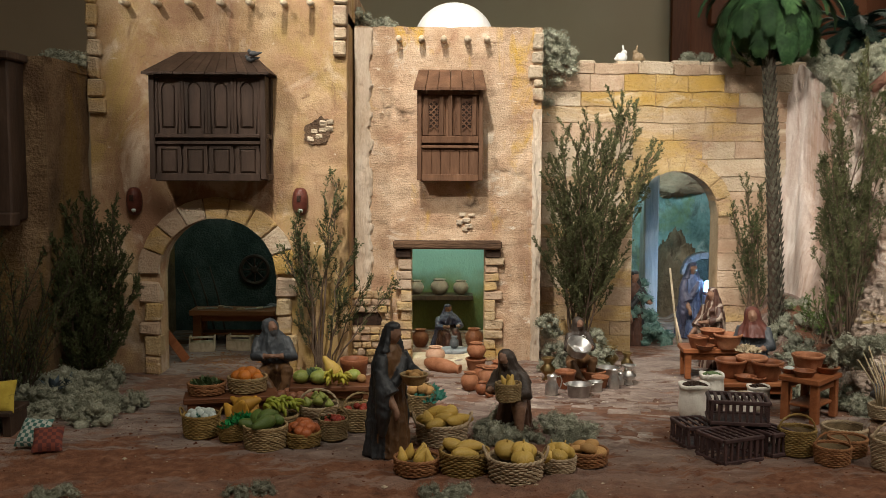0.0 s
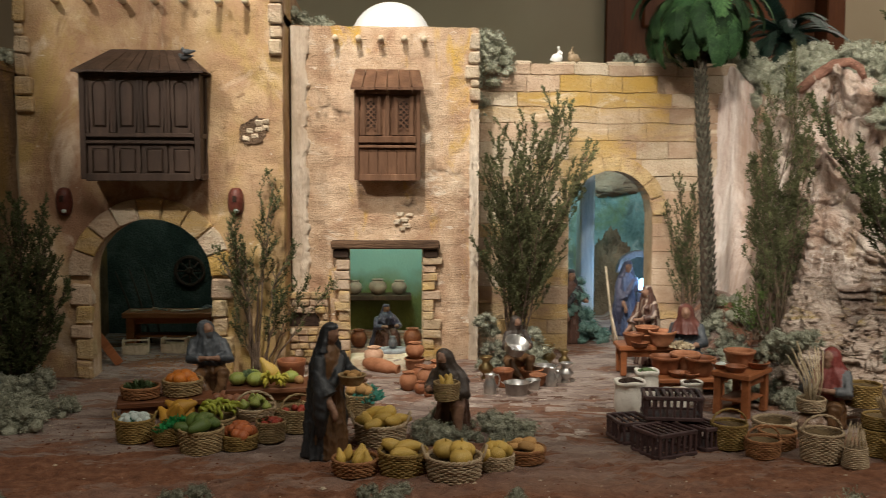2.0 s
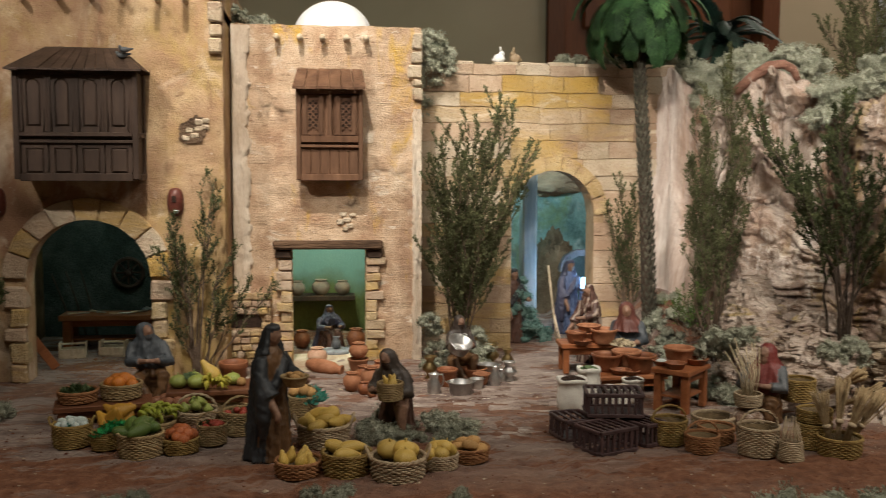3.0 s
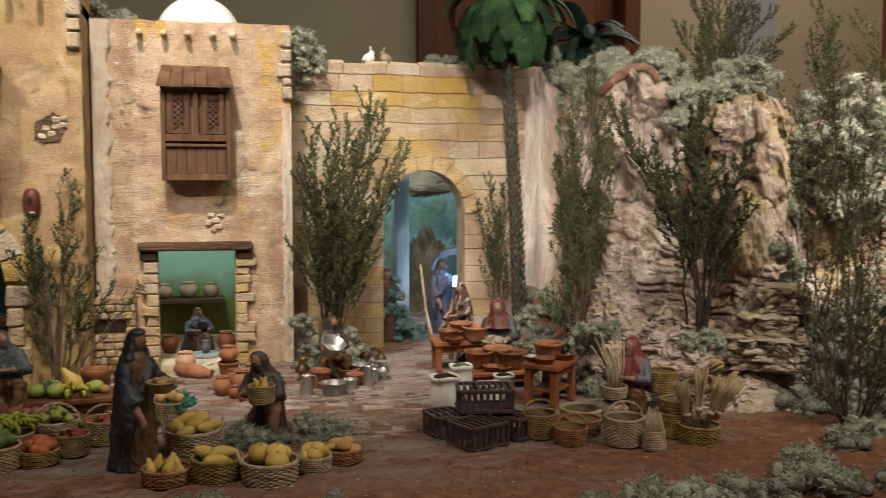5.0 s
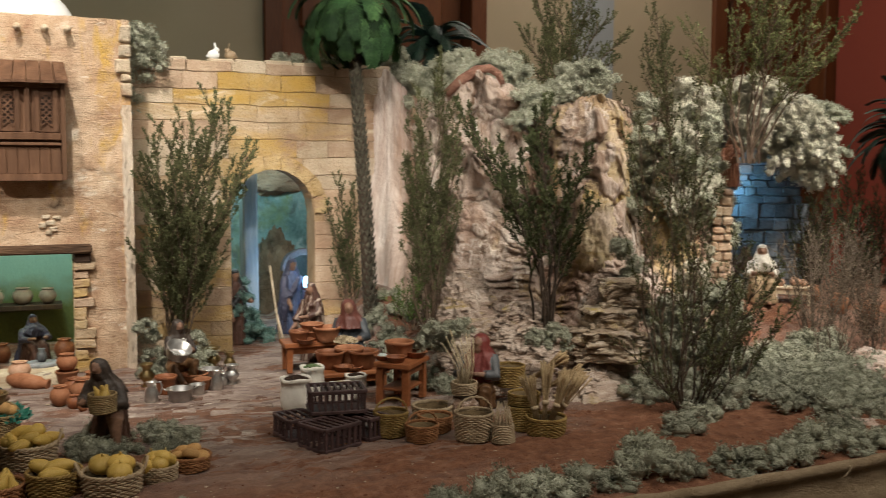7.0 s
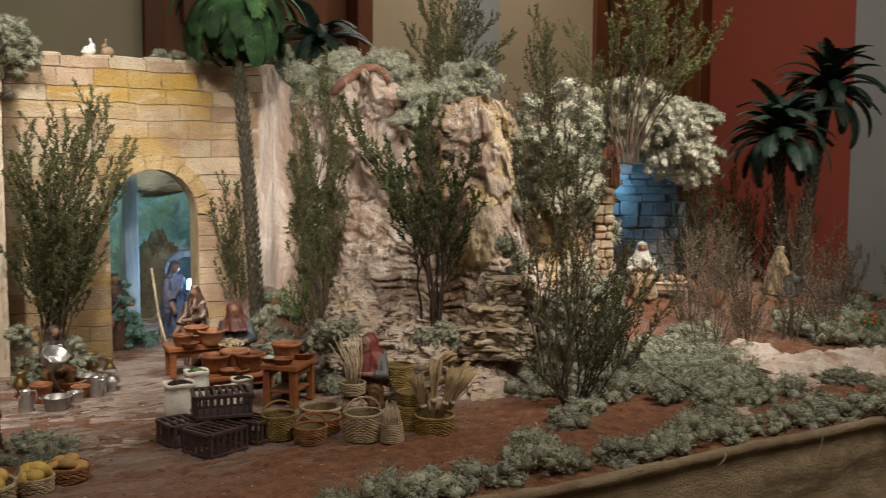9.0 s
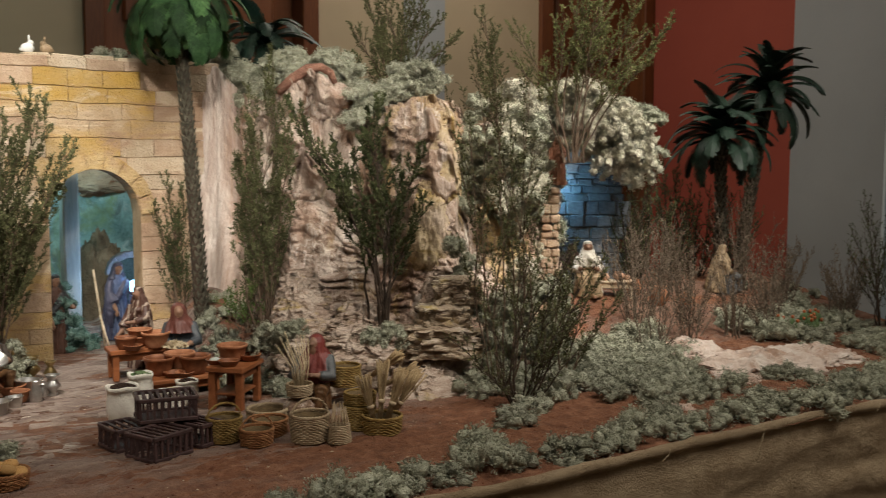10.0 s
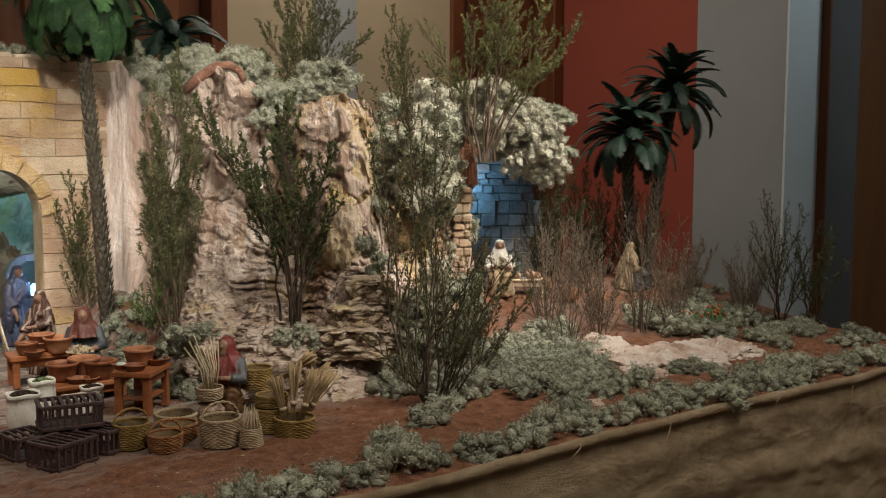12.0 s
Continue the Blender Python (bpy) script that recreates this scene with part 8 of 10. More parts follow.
heap((-0.342, 1.883, 0.040), 0.0336, 5, "melon", "long", MELON_GREEN, 0.0180, "smooth dark green melon in a basket", (1, 1.25, 1.25), 0.7)
basket((-0.271, 1.898, 0.000), 0.0330, 0.0280, WICKER_YELLOW, "yellow wicker basket of red pomegranates")
heap((-0.271, 1.898, 0.025), 0.0271, 12, "pomegranate", "round", POMEGRANATE, 0.0125, "orange-red pomegranate in a basket", (1, 1, 1), 0.75)
basket((-0.218, 1.948, 0.000), 0.0280, 0.0400, WICKER, "wicker basket of small red and green fruit", "arch")
heap((-0.218, 1.948, 0.036), 0.0230, 10, "fruit", "round", RED_FRUIT, 0.0075, "small red fruit in a basket", (1, 1, 1), 0.3)
basket((-0.170, 2.020, 0.000), 0.0360, 0.0460, WICKER, "deep wicker basket holding red fruit", "arch", turn=20)
heap((-0.170, 2.020, 0.041), 0.0295, 5, "fruit", "round", RED_FRUIT, 0.0085, "bright red fruit in a basket", (1, 1, 1), 0.2)
basket((-0.270, 2.122, 0.000), 0.0420, 0.0240, WICKER_PALE, "shallow pale basket of green pears", "arch", flare=1.30)
heap((-0.270, 2.122, 0.022), 0.0344, 7, "pear", "pear", PALE_GREEN, 0.0125, "round green pear in a basket", (1, 1, 0.8), 0.7)
basket((-0.425, 2.081, 0.000), 0.0341, 0.0120, WICKER_RED, "low reddish basket of yellow squashes")
heap((-0.425, 2.081, 0.011), 0.0279, 5, "squash", "pear", SQUASH_DEEP, 0.0200, "smooth yellow-orange squash in a basket", (1, 1, 1.25), 1.0, 75)
basket((-0.347, 2.086, 0.000), 0.0375, 0.0120, WICKER, "low basket of yellow-green bananas")
heap((-0.347, 2.086, 0.011), 0.0307, 2, "banana_bunch", "bananas", YELLOW_GREEN, 0.0300, "bunch of yellow-green bananas", (1, 1, 1), 0.5)
basket((-0.341, 2.203, 0.000), 0.0420, 0.0120, WICKER_PALE, "shallow pale basket of onions", "loops", flare=1.25)
heap((-0.341, 2.203, 0.011), 0.0344, 12, "onion", "round", ONION, 0.0115, "dry brown onion in a basket", (1, 1, 0.9), 0.7)
basket((-0.289, 2.231, 0.000), 0.0385, 0.0120, WICKER, "low wicker basket of red apples")
heap((-0.289, 2.231, 0.011), 0.0315, 8, "apple", "round", RED_FRUIT, 0.0120, "glossy red apple in a basket", (1, 1, 1), 0.8)
basket((-0.208, 2.172, 0.000), 0.0437, 0.0145, WICKER, "open oval wicker basket, nearly empty")
# beside the standing figure
basket((-0.046, 2.138, 0.000), 0.0310, 0.0460, WICKER, "wicker basket of oranges lined with teal leaves", "arch")
heap((-0.046, 2.138, 0.041), 0.0254, 1, "lettuce", "leaves", TEAL, 0.0310, "teal green leaves round the basket mouth", (1, 1, 1), 0.1)
basket((0.000, 1.924, 0.000), 0.0500, 0.0400, WICKER_PALE, "wide pale basket heaped with yellow squashes", "loops")
heap((0.000, 1.924, 0.036), 0.0410, 10, "squash", "long", SQUASH, 0.0175, "long yellow squash heaped in a basket", (1, 1.15, 1.15), 0.6)
basket((-0.045, 1.735, 0.000), 0.0400, 0.0270, WICKER_RED, "reddish wicker basket of yellow gourds")
heap((-0.045, 1.735, 0.024), 0.0328, 6, "gourd", "pear", SQUASH, 0.0125, "pale yellow gourd in a basket", (1, 1, 1.3), 0.4)
basket((0.040, 1.733, 0.000), 0.0430, 0.0400, WICKER_YELLOW, "large wicker basket of yellow melons")
heap((0.040, 1.733, 0.036), 0.0353, 4, "melon", "long", SQUASH, 0.0170, "long yellow melon in a basket", (1, 1.2, 1.2), 0.3)
basket((0.129, 1.702, 0.000), 0.0480, 0.0380, WICKER_PALE, "large rope-coloured basket with loops and round melons", "loops")
heap((0.129, 1.702, 0.034), 0.0394, 4, "melon", "ribbed", SQUASH, 0.0195, "round yellow ribbed melon", (1, 1, 1), 0.5)
basket((0.210, 1.743, 0.000), 0.0300, 0.0280, WICKER_PALE, "pale basket of tied yellow loaves")
heap((0.210, 1.743, 0.025), 0.0246, 5, "melon", "ribbed", SQUASH, 0.0165, "round yellow melon tied with cord", (1, 1, 1), 0.6)
basket((0.266, 1.787, 0.000), 0.0380, 0.0260, WICKER_RED, "shallow brown basket of round bread")
heap((0.266, 1.787, 0.023), 0.0312, 7, "bread_loaf", "loaf", BREAD, 0.0155, "round golden bread loaf", (1, 1, 1), 0.5)
# the basket maker
basket((0.678, 1.857, 0.000), 0.0340, 0.0480, WICKER_YELLOW, "yellow and brown wicker basket with a tall handle", "arch")
basket((0.722, 1.796, 0.000), 0.0320, 0.0330, WICKER_RED, "tan straw basket with a handle", "arch")
basket((0.806, 1.945, 0.000), 0.0430, 0.0280, WICKER_PALE, "wide pale wicker basket, empty")
basket((0.772, 1.850, 0.000), 0.0350, 0.0330, WICKER_RED, "reddish brown wicker basket, empty")
basket((0.822, 1.767, 0.000), 0.0380, 0.0540, WICKER_PALE, "tall pale wicker basket with a handle", "arch")
basket((0.950, 1.800, 0.000), 0.0330, 0.0480, WICKER_YELLOW, "tall yellow wicker hamper", flare=1.00)
basket((0.972, 1.741, 0.000), 0.0400, 0.0360, WICKER_YELLOW, "low yellow wicker basket holding palm sheaves")
basket((1.012, 1.985, 0.046), 0.0340, 0.0460, WICKER_YELLOW, "yellow banded wicker basket on the rock", flare=1.05)
basket((0.955, 1.806, 0.049), 0.0320, 0.0240, WICKER_YELLOW, "dark yellow wicker basket stacked on a hamper", flare=1.05)
basket((0.872, 1.925, 0.052), 0.0270, 0.0260, WICKER_PALE, "small pale basket holding upright reeds")


# ---- figurines ----
def M4(*m):
    return [m[0], m[1], m[2], SEED_HOLLOW] + list(m[3:])


standing_figure(pose(-0.096, 1.845, 0, 0, 0, 58), 1.02, M4(SKIN, C_BLACK, C_UMBER), "standing clay figurine in a charcoal cloak and rust-brown robe")
seated_figure(pose(0.155, 2.01, 0.0, 0, 0, -34), 0.97, M4(SKIN, C_BARK, C_BROWN, C_BARK), "kneeling clay figurine in dark brown clothes holding a basket", 3, 0.0, "out", 1.0, 1.08, 4, (-0.12, -0.20), "kneel", 0.104)
seated_figure(pose(-0.405, 2.38, 0.0, 0, 0, 6), 0.98, M4(SKIN, C_SLATE, C_UMBER, C_GREY), "seated clay figurine wrapped in a charcoal shawl with a grey beard", 4, 0.45, "cross", 1.12, 1.12, 1, (-0.12, 0.0), "sit", 0.072)
seated_figure(pose(0.352, 2.53, 0.0, 0, 0, 10), 0.88, M4(SKIN, C_BARK, C_UMBER), "seated clay figurine in brown holding a metal basin", 3, 0.1, "out", 0.85, 1.0, 1, (0.0, 0.0), "sit", 0.10)
standing_figure(pose(0.735, 2.66, 0.0, 0, 0, -62), 0.88, M4(SKIN, C_STRIPE, C_STRIPE), "standing clay figurine in a striped rust cloak behind the pottery")
seated_figure(pose(0.803, 2.50, 0.0, 0, 0, -24), 1.06, M4(SKIN, C_SLATE, C_SLATE, C_MAROON), "seated clay figurine with a maroon headscarf and slate robe", None, 0.1, "lap", 0.98, 1.05, 4, (-0.08, 0.0), "sit", 0.106)
seated_figure(pose(0.936, 1.985, 0.0, 0, 0, -42), 0.95, M4(SKIN, C_GREY, C_UMBER, C_RED), "seated clay figurine in a crimson shawl weaving a basket", 0, -0.2, "cross", 1.10, 1.12, 4, (0.0, 0.10), "sit", 0.072)
seated_figure(pose(0.015, 2.93, 0.0, 0, 0, 22), 0.72, M4(SKIN, C_INDIGO, C_BROWN), "small seated clay potter figurine in a blue headscarf", None, 0.0, "out", 1.25)
standing_figure(pose(0.795, 3.12, 0.0, 0, 0, 30), 0.97, M4(SKIN, C_INDIGO, C_BLUE), "clay figurine in a dark veil and blue robe behind the arch")
seated_figure(pose(2.13, 2.44, gz(2.13, 2.44) - 0.003, 0, 0, -35), 1.0, M4(SKIN, C_CREAM, C_SAND), "clay figurine in cream clothes at a low table", None, 0.0, "out")
seated_figure(pose(2.68, 2.36, gz(2.68, 2.36) - 0.003, 0, 0, 60), 0.94, M4(SKIN, C_SAND, C_GREY), "stooping clay figurine in a sand-coloured cloak", None, 0.0, "lap")
seated_figure(pose(2.14, 2.53, gz(2.14, 2.53) - 0.003, 0, 0, -20), 0.85, M4(SKIN, C_BROWN, C_BLACK), "dark clay figurine standing in the stable's shade", None, 0.0, "lap")
standing_figure(pose(1.942, 2.372, 0.486, 0, 0, -40), 0.60, M4(SKIN, C_RUST, C_RUST), "rust-coloured clay figurine on the stable's corner")

standing_figure(pose(0.583, 2.985, 0.0, 0, 0, 30), 0.92, M4(SKIN, C_BLACK, C_BROWN), "dark clay figurine half hidden behind the arch")

# what the figurines hold
pot((-0.052, 1.800, 0.146), 0.026, 0.02, "flat wicker bowl of brown bread carried by a figurine", WICKER, "bowl", "bread_bowl", "bowl", "market goods")
heap((-0.052, 1.800, 0.160), 0.016, 4, "bread_loaf", "loaf", BREAD, 0.010, "small brown bread loaf")
basket((0.132, 1.948, 0.078), 0.025, 0.036, WICKER, "small dark basket held in a figurine's arms")
heap((0.132, 1.948, 0.112), 0.013, 3, "gourd", "pear", SQUASH, 0.010, "yellow pointed gourd in a basket", (1, 1, 1.6), 0.2)
pot((0.335, 2.445, 0.080), 0.030, 0.030, "shiny pewter basin held tipped by a figurine", PEWTER, "pan", "metal_basin", "basin", "metalware", (26, -22))

# ---- tables and their pottery ----
wood_table((0.705, 2.535, 0.0), 0.17, 0.085, 0.080, "reddish wooden bench stacked with terracotta bowls", turn=-3)
wood_table((0.725, 2.315, 0.0), 0.20, 0.10, 0.045, "low reddish wooden bench with terracotta bowls", turn=2, leg=0.018)
wood_table((0.803, 2.125, 0.0), 0.128, 0.090, 0.098, "reddish wooden table carrying clay dishes", turn=46, shelf=0.032)
POTTERY = "round terracotta bowl on the wooden bench"
pot((0.660, 2.515, 0.080), 0.027, 0.031, POTTERY, CLAY_DARK, "bowl")
pot((0.700, 2.545, 0.080), 0.038, 0.027, POTTERY, CLAY, "bowl")
pot((0.703, 2.542, 0.102), 0.032, 0.022, "terracotta bowl stacked on another", CLAY, "bowl")
pot((0.732, 2.500, 0.080), 0.036, 0.040, POTTERY, CLAY, "bowl")
pot((0.672, 2.490, 0.080), 0.023, 0.013, "small lidded clay dish on the bench", CLAY_DARK, "bowl")
pot((0.690, 2.330, 0.045), 0.037, 0.043, POTTERY, CLAY_DARK, "bowl")
pot((0.745, 2.345, 0.045), 0.037, 0.047, POTTERY, CLAY, "bowl")
pot((0.768, 2.300, 0.045), 0.037, 0.045, POTTERY, CLAY_DARK, "bowl")
pot((0.712, 2.285, 0.045), 0.025, 0.013, "small clay dish with a knobbed lid", CLAY_DARK, "bowl")
pot((0.735, 2.280, 0.045), 0.023, 0.011, "small flat clay dish on the bench", CLAY, "bowl")
pot((0.806, 2.150, 0.098), 0.035, 0.038, "large terracotta bowl on the table", CLAY, "bowl")
pot((0.776, 2.090, 0.098), 0.024, 0.015, "small clay dish on the table", CLAY_DARK, "bowl")
pot((0.841, 2.130, 0.098), 0.026, 0.015, "shallow clay dish on the table", CLAY_DARK, "bowl")
pot((0.758, 2.130, 0.098), 0.021, 0.012, "clay dish of white salt on the table", CLAY_DARK, "bowl")
put("salt_heap", "loaf", EGG, 0.758, 2.130, 0.106, 0.013, "little heap of white salt in a dish", "market goods")
put("dried_flowers", "leaves", STRAW, 0.765, 2.44, 0.085, 0.026, "bundle of pale dried flowers in a figurine's lap", "market goods")

# fruit stall tables
wood_table((-0.468, 2.155, 0.0), 0.20, 0.085, 0.042, "low dark reddish plank table under fruit baskets", WOOD_STALL, turn=12, leg=0.02)
wood_table((-0.255, 2.245, 0.0), 0.19, 0.115, 0.050, "reddish wooden table laid with melons and bananas", WOOD_STALL, turn=6, leg=0.018)
basket((-0.520, 2.150, 0.042), 0.040, 0.024, WICKER_RED, "shallow reddish basket of green herbs on a plank table")
put("herb_bunch", "leaves", HERB, -0.520, 2.150, 0.062, 0.032, "loose green herbs in a basket")
basket((-0.435, 2.175, 0.042), 0.042, 0.032, WICKER, "deep wicker basket of oranges on a plank table")
heap((-0.435, 2.175, 0.070), 0.028, 6, "orange", "round", ORANGE, 0.0155, "bright orange fruit in a basket")
for x, y, s, m, sh, nm, lb in ((-0.322, 2.225, 0.019, PALE_GREEN, "ribbed", "melon", "pale green ribbed melon on the table"), (-0.280, 2.215, 0.020, PALE_GREEN, "ribbed", "melon", "yellow-green ribbed melon on the table"),
                               (-0.293, 2.262, 0.018, PALE_GREEN, "ribbed", "melon", "pale green ribbed melon on the table"), (-0.205, 2.250, 0.017, PALE_GREEN, "ribbed", "melon", "pale green ribbed melon on the table"),
                               (-0.185, 2.235, 0.011, BREAD, "round", "quince", "small golden quince on the table")):
    put(nm, sh, m, x, y, 0.050 + s * 0.8, s, lb)
put("squash", "pear", SQUASH, -0.255, 2.265, 0.074, 0.021, "tall yellow squash leaning over the melons", ry=-35, rz=0, stretch=(1, 1, 1.4))
put("banana_bunch", "bananas", BANANA, -0.240, 2.200, 0.056, 0.029, "bunch of ripe yellow bananas on the table", rz=8)
pot((-0.212, 2.34, 0.0), 0.034, 0.085, "brown terracotta pot behind the fruit table", CLAY_DARK, "bowl")
heap((-0.046, 2.140, 0.052), 0.022, 6, "orange", "round", BREAD, 0.0125, "small brown-orange fruit in a basket")

# pottery by the doorway
for x, y, r, h, m, k, t in ((-0.019, 2.70, 0.028, 0.046, CLAY_PALE, "jar", (0, 0)), (0.090, 2.60, 0.028, 0.034, CLAY, "bowl", (0, 0)), (0.091, 2.60, 0.026, 0.042, CLAY, "jar", (0, 0)),
                            (0.067, 2.37, 0.0225, 0.046, CLAY, "jar", (0, 0)), (0.095, 2.325, 0.0165, 0.032, CLAY_DARK, "jar", (0, 0)), (0.118, 2.40, 0.030, 0.052, CLAY, "jar", (0, 0)),
                            (0.146, 2.46, 0.030, 0.055, CLAY, "jar", (0, 0)), (0.112, 2.295, 0.011, 0.018, CLAY_DARK, "jar", (0, 0)), (0.100, 2.445, 0.024, 0.046, CLAY_DARK, "jar", (0, 0))):
    stacked = m is CLAY and r == 0.026
    pot((x, y, 0.034 if stacked else 0.0), r, h, "pale pink round clay jar by the doorway" if m is CLAY_PALE else "terracotta jar standing by the doorway", m, k, tilt=t)
fallen = thing("fallen_jar", "long orange terracotta jar lying on its side", "jar", "pottery", "", pose(-0.045, 2.615, 0.020, 0, 96, -28))
part("body", turned("body", [(0.010, 0), (0.018, 0.02), (0.020, 0.05), (0.017, 0.08), (0.010, 0.095), (0.014, 0.104), (0.010, 0.105), (0.006, 0.09)], CLAY, 24), fallen)

# metalware
pot((0.262, 2.325, 0), 0.016, 0.048, "tall dull pewter jug with a handle", PEWTER, "jug", "metal_jug", "jug", "metalware")
pot((0.270, 2.49, 0), 0.020, 0.058, "old brass vase with a wide lip", BRASS, "vase", "brass_vase", "vase", "metalware")
pot((0.325, 2.315, 0), 0.030, 0.030, "round two-handled pewter basin on the ground", PEWTER, "pan", "metal_basin", "basin", "metalware")
pot((0.385, 2.49, 0), 0.034, 0.026, "wide orange-red clay bowl", CLAY, "bowl")
pot((0.304, 2.40, 0), 0.026, 0.044, "dark brown glazed clay pot", CLAY_DARK, "bowl")
pot((0.424, 2.51, 0), 0.028, 0.030, "bright two-handled metal pan", PEWTER, "pan", "metal_basin", "basin", "metalware")
pot((0.392, 2.41, 0), 0.022, 0.028, "orange clay bowl beside the pans", CLAY, "bowl")
pot((0.372, 2.36, 0), 0.018, 0.026, "small dull pewter pan", PEWTER, "pan", "metal_basin", "basin", "metalware")
pot((0.423, 2.395, 0), 0.014, 0.048, "pewter milk can with a handle", PEWTER, "jug", "metal_jug", "jug", "metalware")
pot((0.468, 2.44, 0), 0.019, 0.050, "polished metal coffee pot", PEWTER, "vase", "metal_pot", "pot", "metalware")
pot((0.447, 2.44, 0), 0.011, 0.030, "small dull pewter cup", PEWTER, "jug", "metal_cup", "cup", "metalware")
pot((0.455, 2.63, 0), 0.022, 0.062, "dark brass vase with a wide lip", BRASS, "vase", "brass_vase", "vase", "metalware")
pot((0.490, 2.58, 0), 0.016, 0.055, "brown metal ewer with lip", BRASS, "vase", "brass_vase", "vase", "metalware")

# sacks and cages
sack((0.552, 2.13, 0), 0.032, 0.074, "white cloth sack of dark seeds with a rolled rim", SEED_HOLLOW)
sack((0.612, 2.21, 0), 0.026, 0.080, "white cloth sack of green herbs", HERB)
sack((0.712, 2.19, 0), 0.024, 0.056, "small white cloth sack of dark seeds", SEED_HOLLOW)
sack((0.655, 2.12, 0), 0.028, 0.055, "white cloth sack of straw", STRAW)
CAGE = "purple-brown slatted wooden poultry cage"
cage((0.542, 1.832, 0), 0.092, 0.080, 0.049, 24, CAGE + " standing on the ground")
cage((0.500, 1.925, 0), 0.066, 0.080, 0.045, 10, CAGE + " pushed behind another")
cage((0.632, 1.875, 0), 0.055, 0.075, 0.046, 24, CAGE + " beside a larger one")
cage((0.580, 1.912, 0.050), 0.110, 0.080, 0.048, -10, CAGE + " stacked on the others")

tagged(new("stone", stone("stone", 0.06, 0.05, 0.052, ROCK, 0.006, 0.012)), "rough pale stone under a small basket", "stone").location = (0.872, 1.930, 0.024)

# the basket maker's reeds, sheaves and whisk
reeds = thing("reed_bundle", "bundle of pale reeds standing in a small basket", "reeds")
for i in range(11):
    v, f = [], []
    a = random.uniform(-0.020, 0.020)
    b = random.uniform(-0.014, 0.014)
    tube(v, f, [(a * 0.6, b, 0), (a * 1.2, b, 0.06), (a * 2.2 - 0.016, b * 2.0 + 0.008, random.uniform(0.105, 0.135))], [0.0018, 0.0016, 0.0012], 5)
    part("reed", mesh("reed", v, f, STRAW, True), reeds)
reeds.location = (0.872, 1.925, 0.058)


def straw_broom(at, m, length, seed):
    """A hand broom of dry straw, bound near its foot and fanning out at the top."""
    rnd = random.Random(seed)
    ob = thing("straw_broom", "small bound broom of dry pale straw", "broom", "straw brooms", "", Matrix.Translation(at) @ m)
    v, f = [], []
    for i in range(20):
        a, q = rnd.uniform(0, 6.28), math.sqrt(rnd.random())
        x, y = q * math.cos(a), q * math.sin(a) * 0.6
        tube(v, f, [(0.005 * x, 0.005 * y, 0), (0.006 * x, 0.006 * y, 0.42 * length), (0.013 * x, 0.012 * y, 0.72 * length), (0.019 * x, 0.014 * y, length * rnd.uniform(0.88, 1.0))], [0.0014, 0.0014, 0.0019, 0.0022], 4)
    part("bristle", mesh("bristle", v, f, STRAW_TAN, True), ob)
    part("binding", turned("binding", [(0.0062, 0.34 * length), (0.0082, 0.37 * length), (0.0068, 0.41 * length)], WICKER_PALE, 14), ob)
    return ob


for i, (x, y, z, tip, side, length) in enumerate(((0.962, 1.752, 0.010, -12, 2, 0.120), (0.975, 1.755, 0.010, 3, -6, 0.140), (0.990, 1.760, 0.010, 18, 4, 0.130), (0.998, 1.765, 0.012, 32, -4, 0.130),
                                                  (1.020, 1.900, 0.075, 52, 10, 0.105), (1.045, 1.880, 0.060, 62, 0, 0.100))):
    straw_broom((x, y, z), pose(0, 0, 0, side, tip, -28), length, 60 + i)
frail = thing("unfinished_basket", "half-woven conical basket with its stakes standing free", "basket", "wicker baskets", "", pose(0.866, 1.722, 0))
v, f = [], []
path = []
for j in range(24 * 11 + 1):
    a, k = 2 * math.pi * j / 24, j / (24 * 11)
    q = (0.023 - 0.004 * k) + 0.0012 * math.sin(12.5 * a)
    path.append((q * math.cos(a), q * math.sin(a), 0.002 + 0.036 * k))
tube(v, f, path, 0.0017, 4)
part("weave", mesh("weave", v, f, WICKER_PALE, True), frail)
for j in range(15):
    a = 2 * math.pi * j / 15
    v, f = [], []
    tube(v, f, [(0.021 * math.cos(a), 0.021 * math.sin(a), 0.0), (0.018 * math.cos(a), 0.018 * math.sin(a), 0.040), (0.011 * math.cos(a + 0.2), 0.011 * math.sin(a + 0.2), random.uniform(0.066, 0.086))], [0.0014, 0.0013, 0.0010], 5)
    part("stake", mesh("stake", v, f, WICKER_PALE, True), frail)

# inside the workshop arch
wood_table((-0.635, 2.99, 0.0), 0.26, 0.10, 0.106, "sturdy carpenter's bench inside the dark arch", WOOD_RED, 0, 0.016, 0.024, 0.03, "work_bench")
for i, (x, y) in enumerate(((-0.705, 2.86), (-0.598, 2.88))):
    tb = thing("tool_box", "small pale wooden tool box with a carrying bar", "tool box", "tool boxes", "", pose(x, y, 0, 0, 0, 8 - 14 * i) @ Matrix.Scale(1.25, 4))
    part("base", box("base", -0.028, 0.028, -0.016, 0.016, 0, 0.003, POLE, 0.0005), tb)
    for sy in (-1, 1):
        part("side", box("side", -0.026, 0.026, sy * 0.016 - 0.0015, sy * 0.016 + 0.0015, 0.0032, 0.022, POLE, 0.0005), tb)
    for sx in (-1, 1):
        part("end", box("end", sx * 0.028 - 0.0015, sx * 0.028 + 0.0015, -0.016, 0.016, 0.0032, 0.036, POLE, 0.0005), tb)
    part("bar", box("bar", -0.0264, 0.0264, -0.002, 0.002, 0.030, 0.034, POLE, 0.0005), tb)
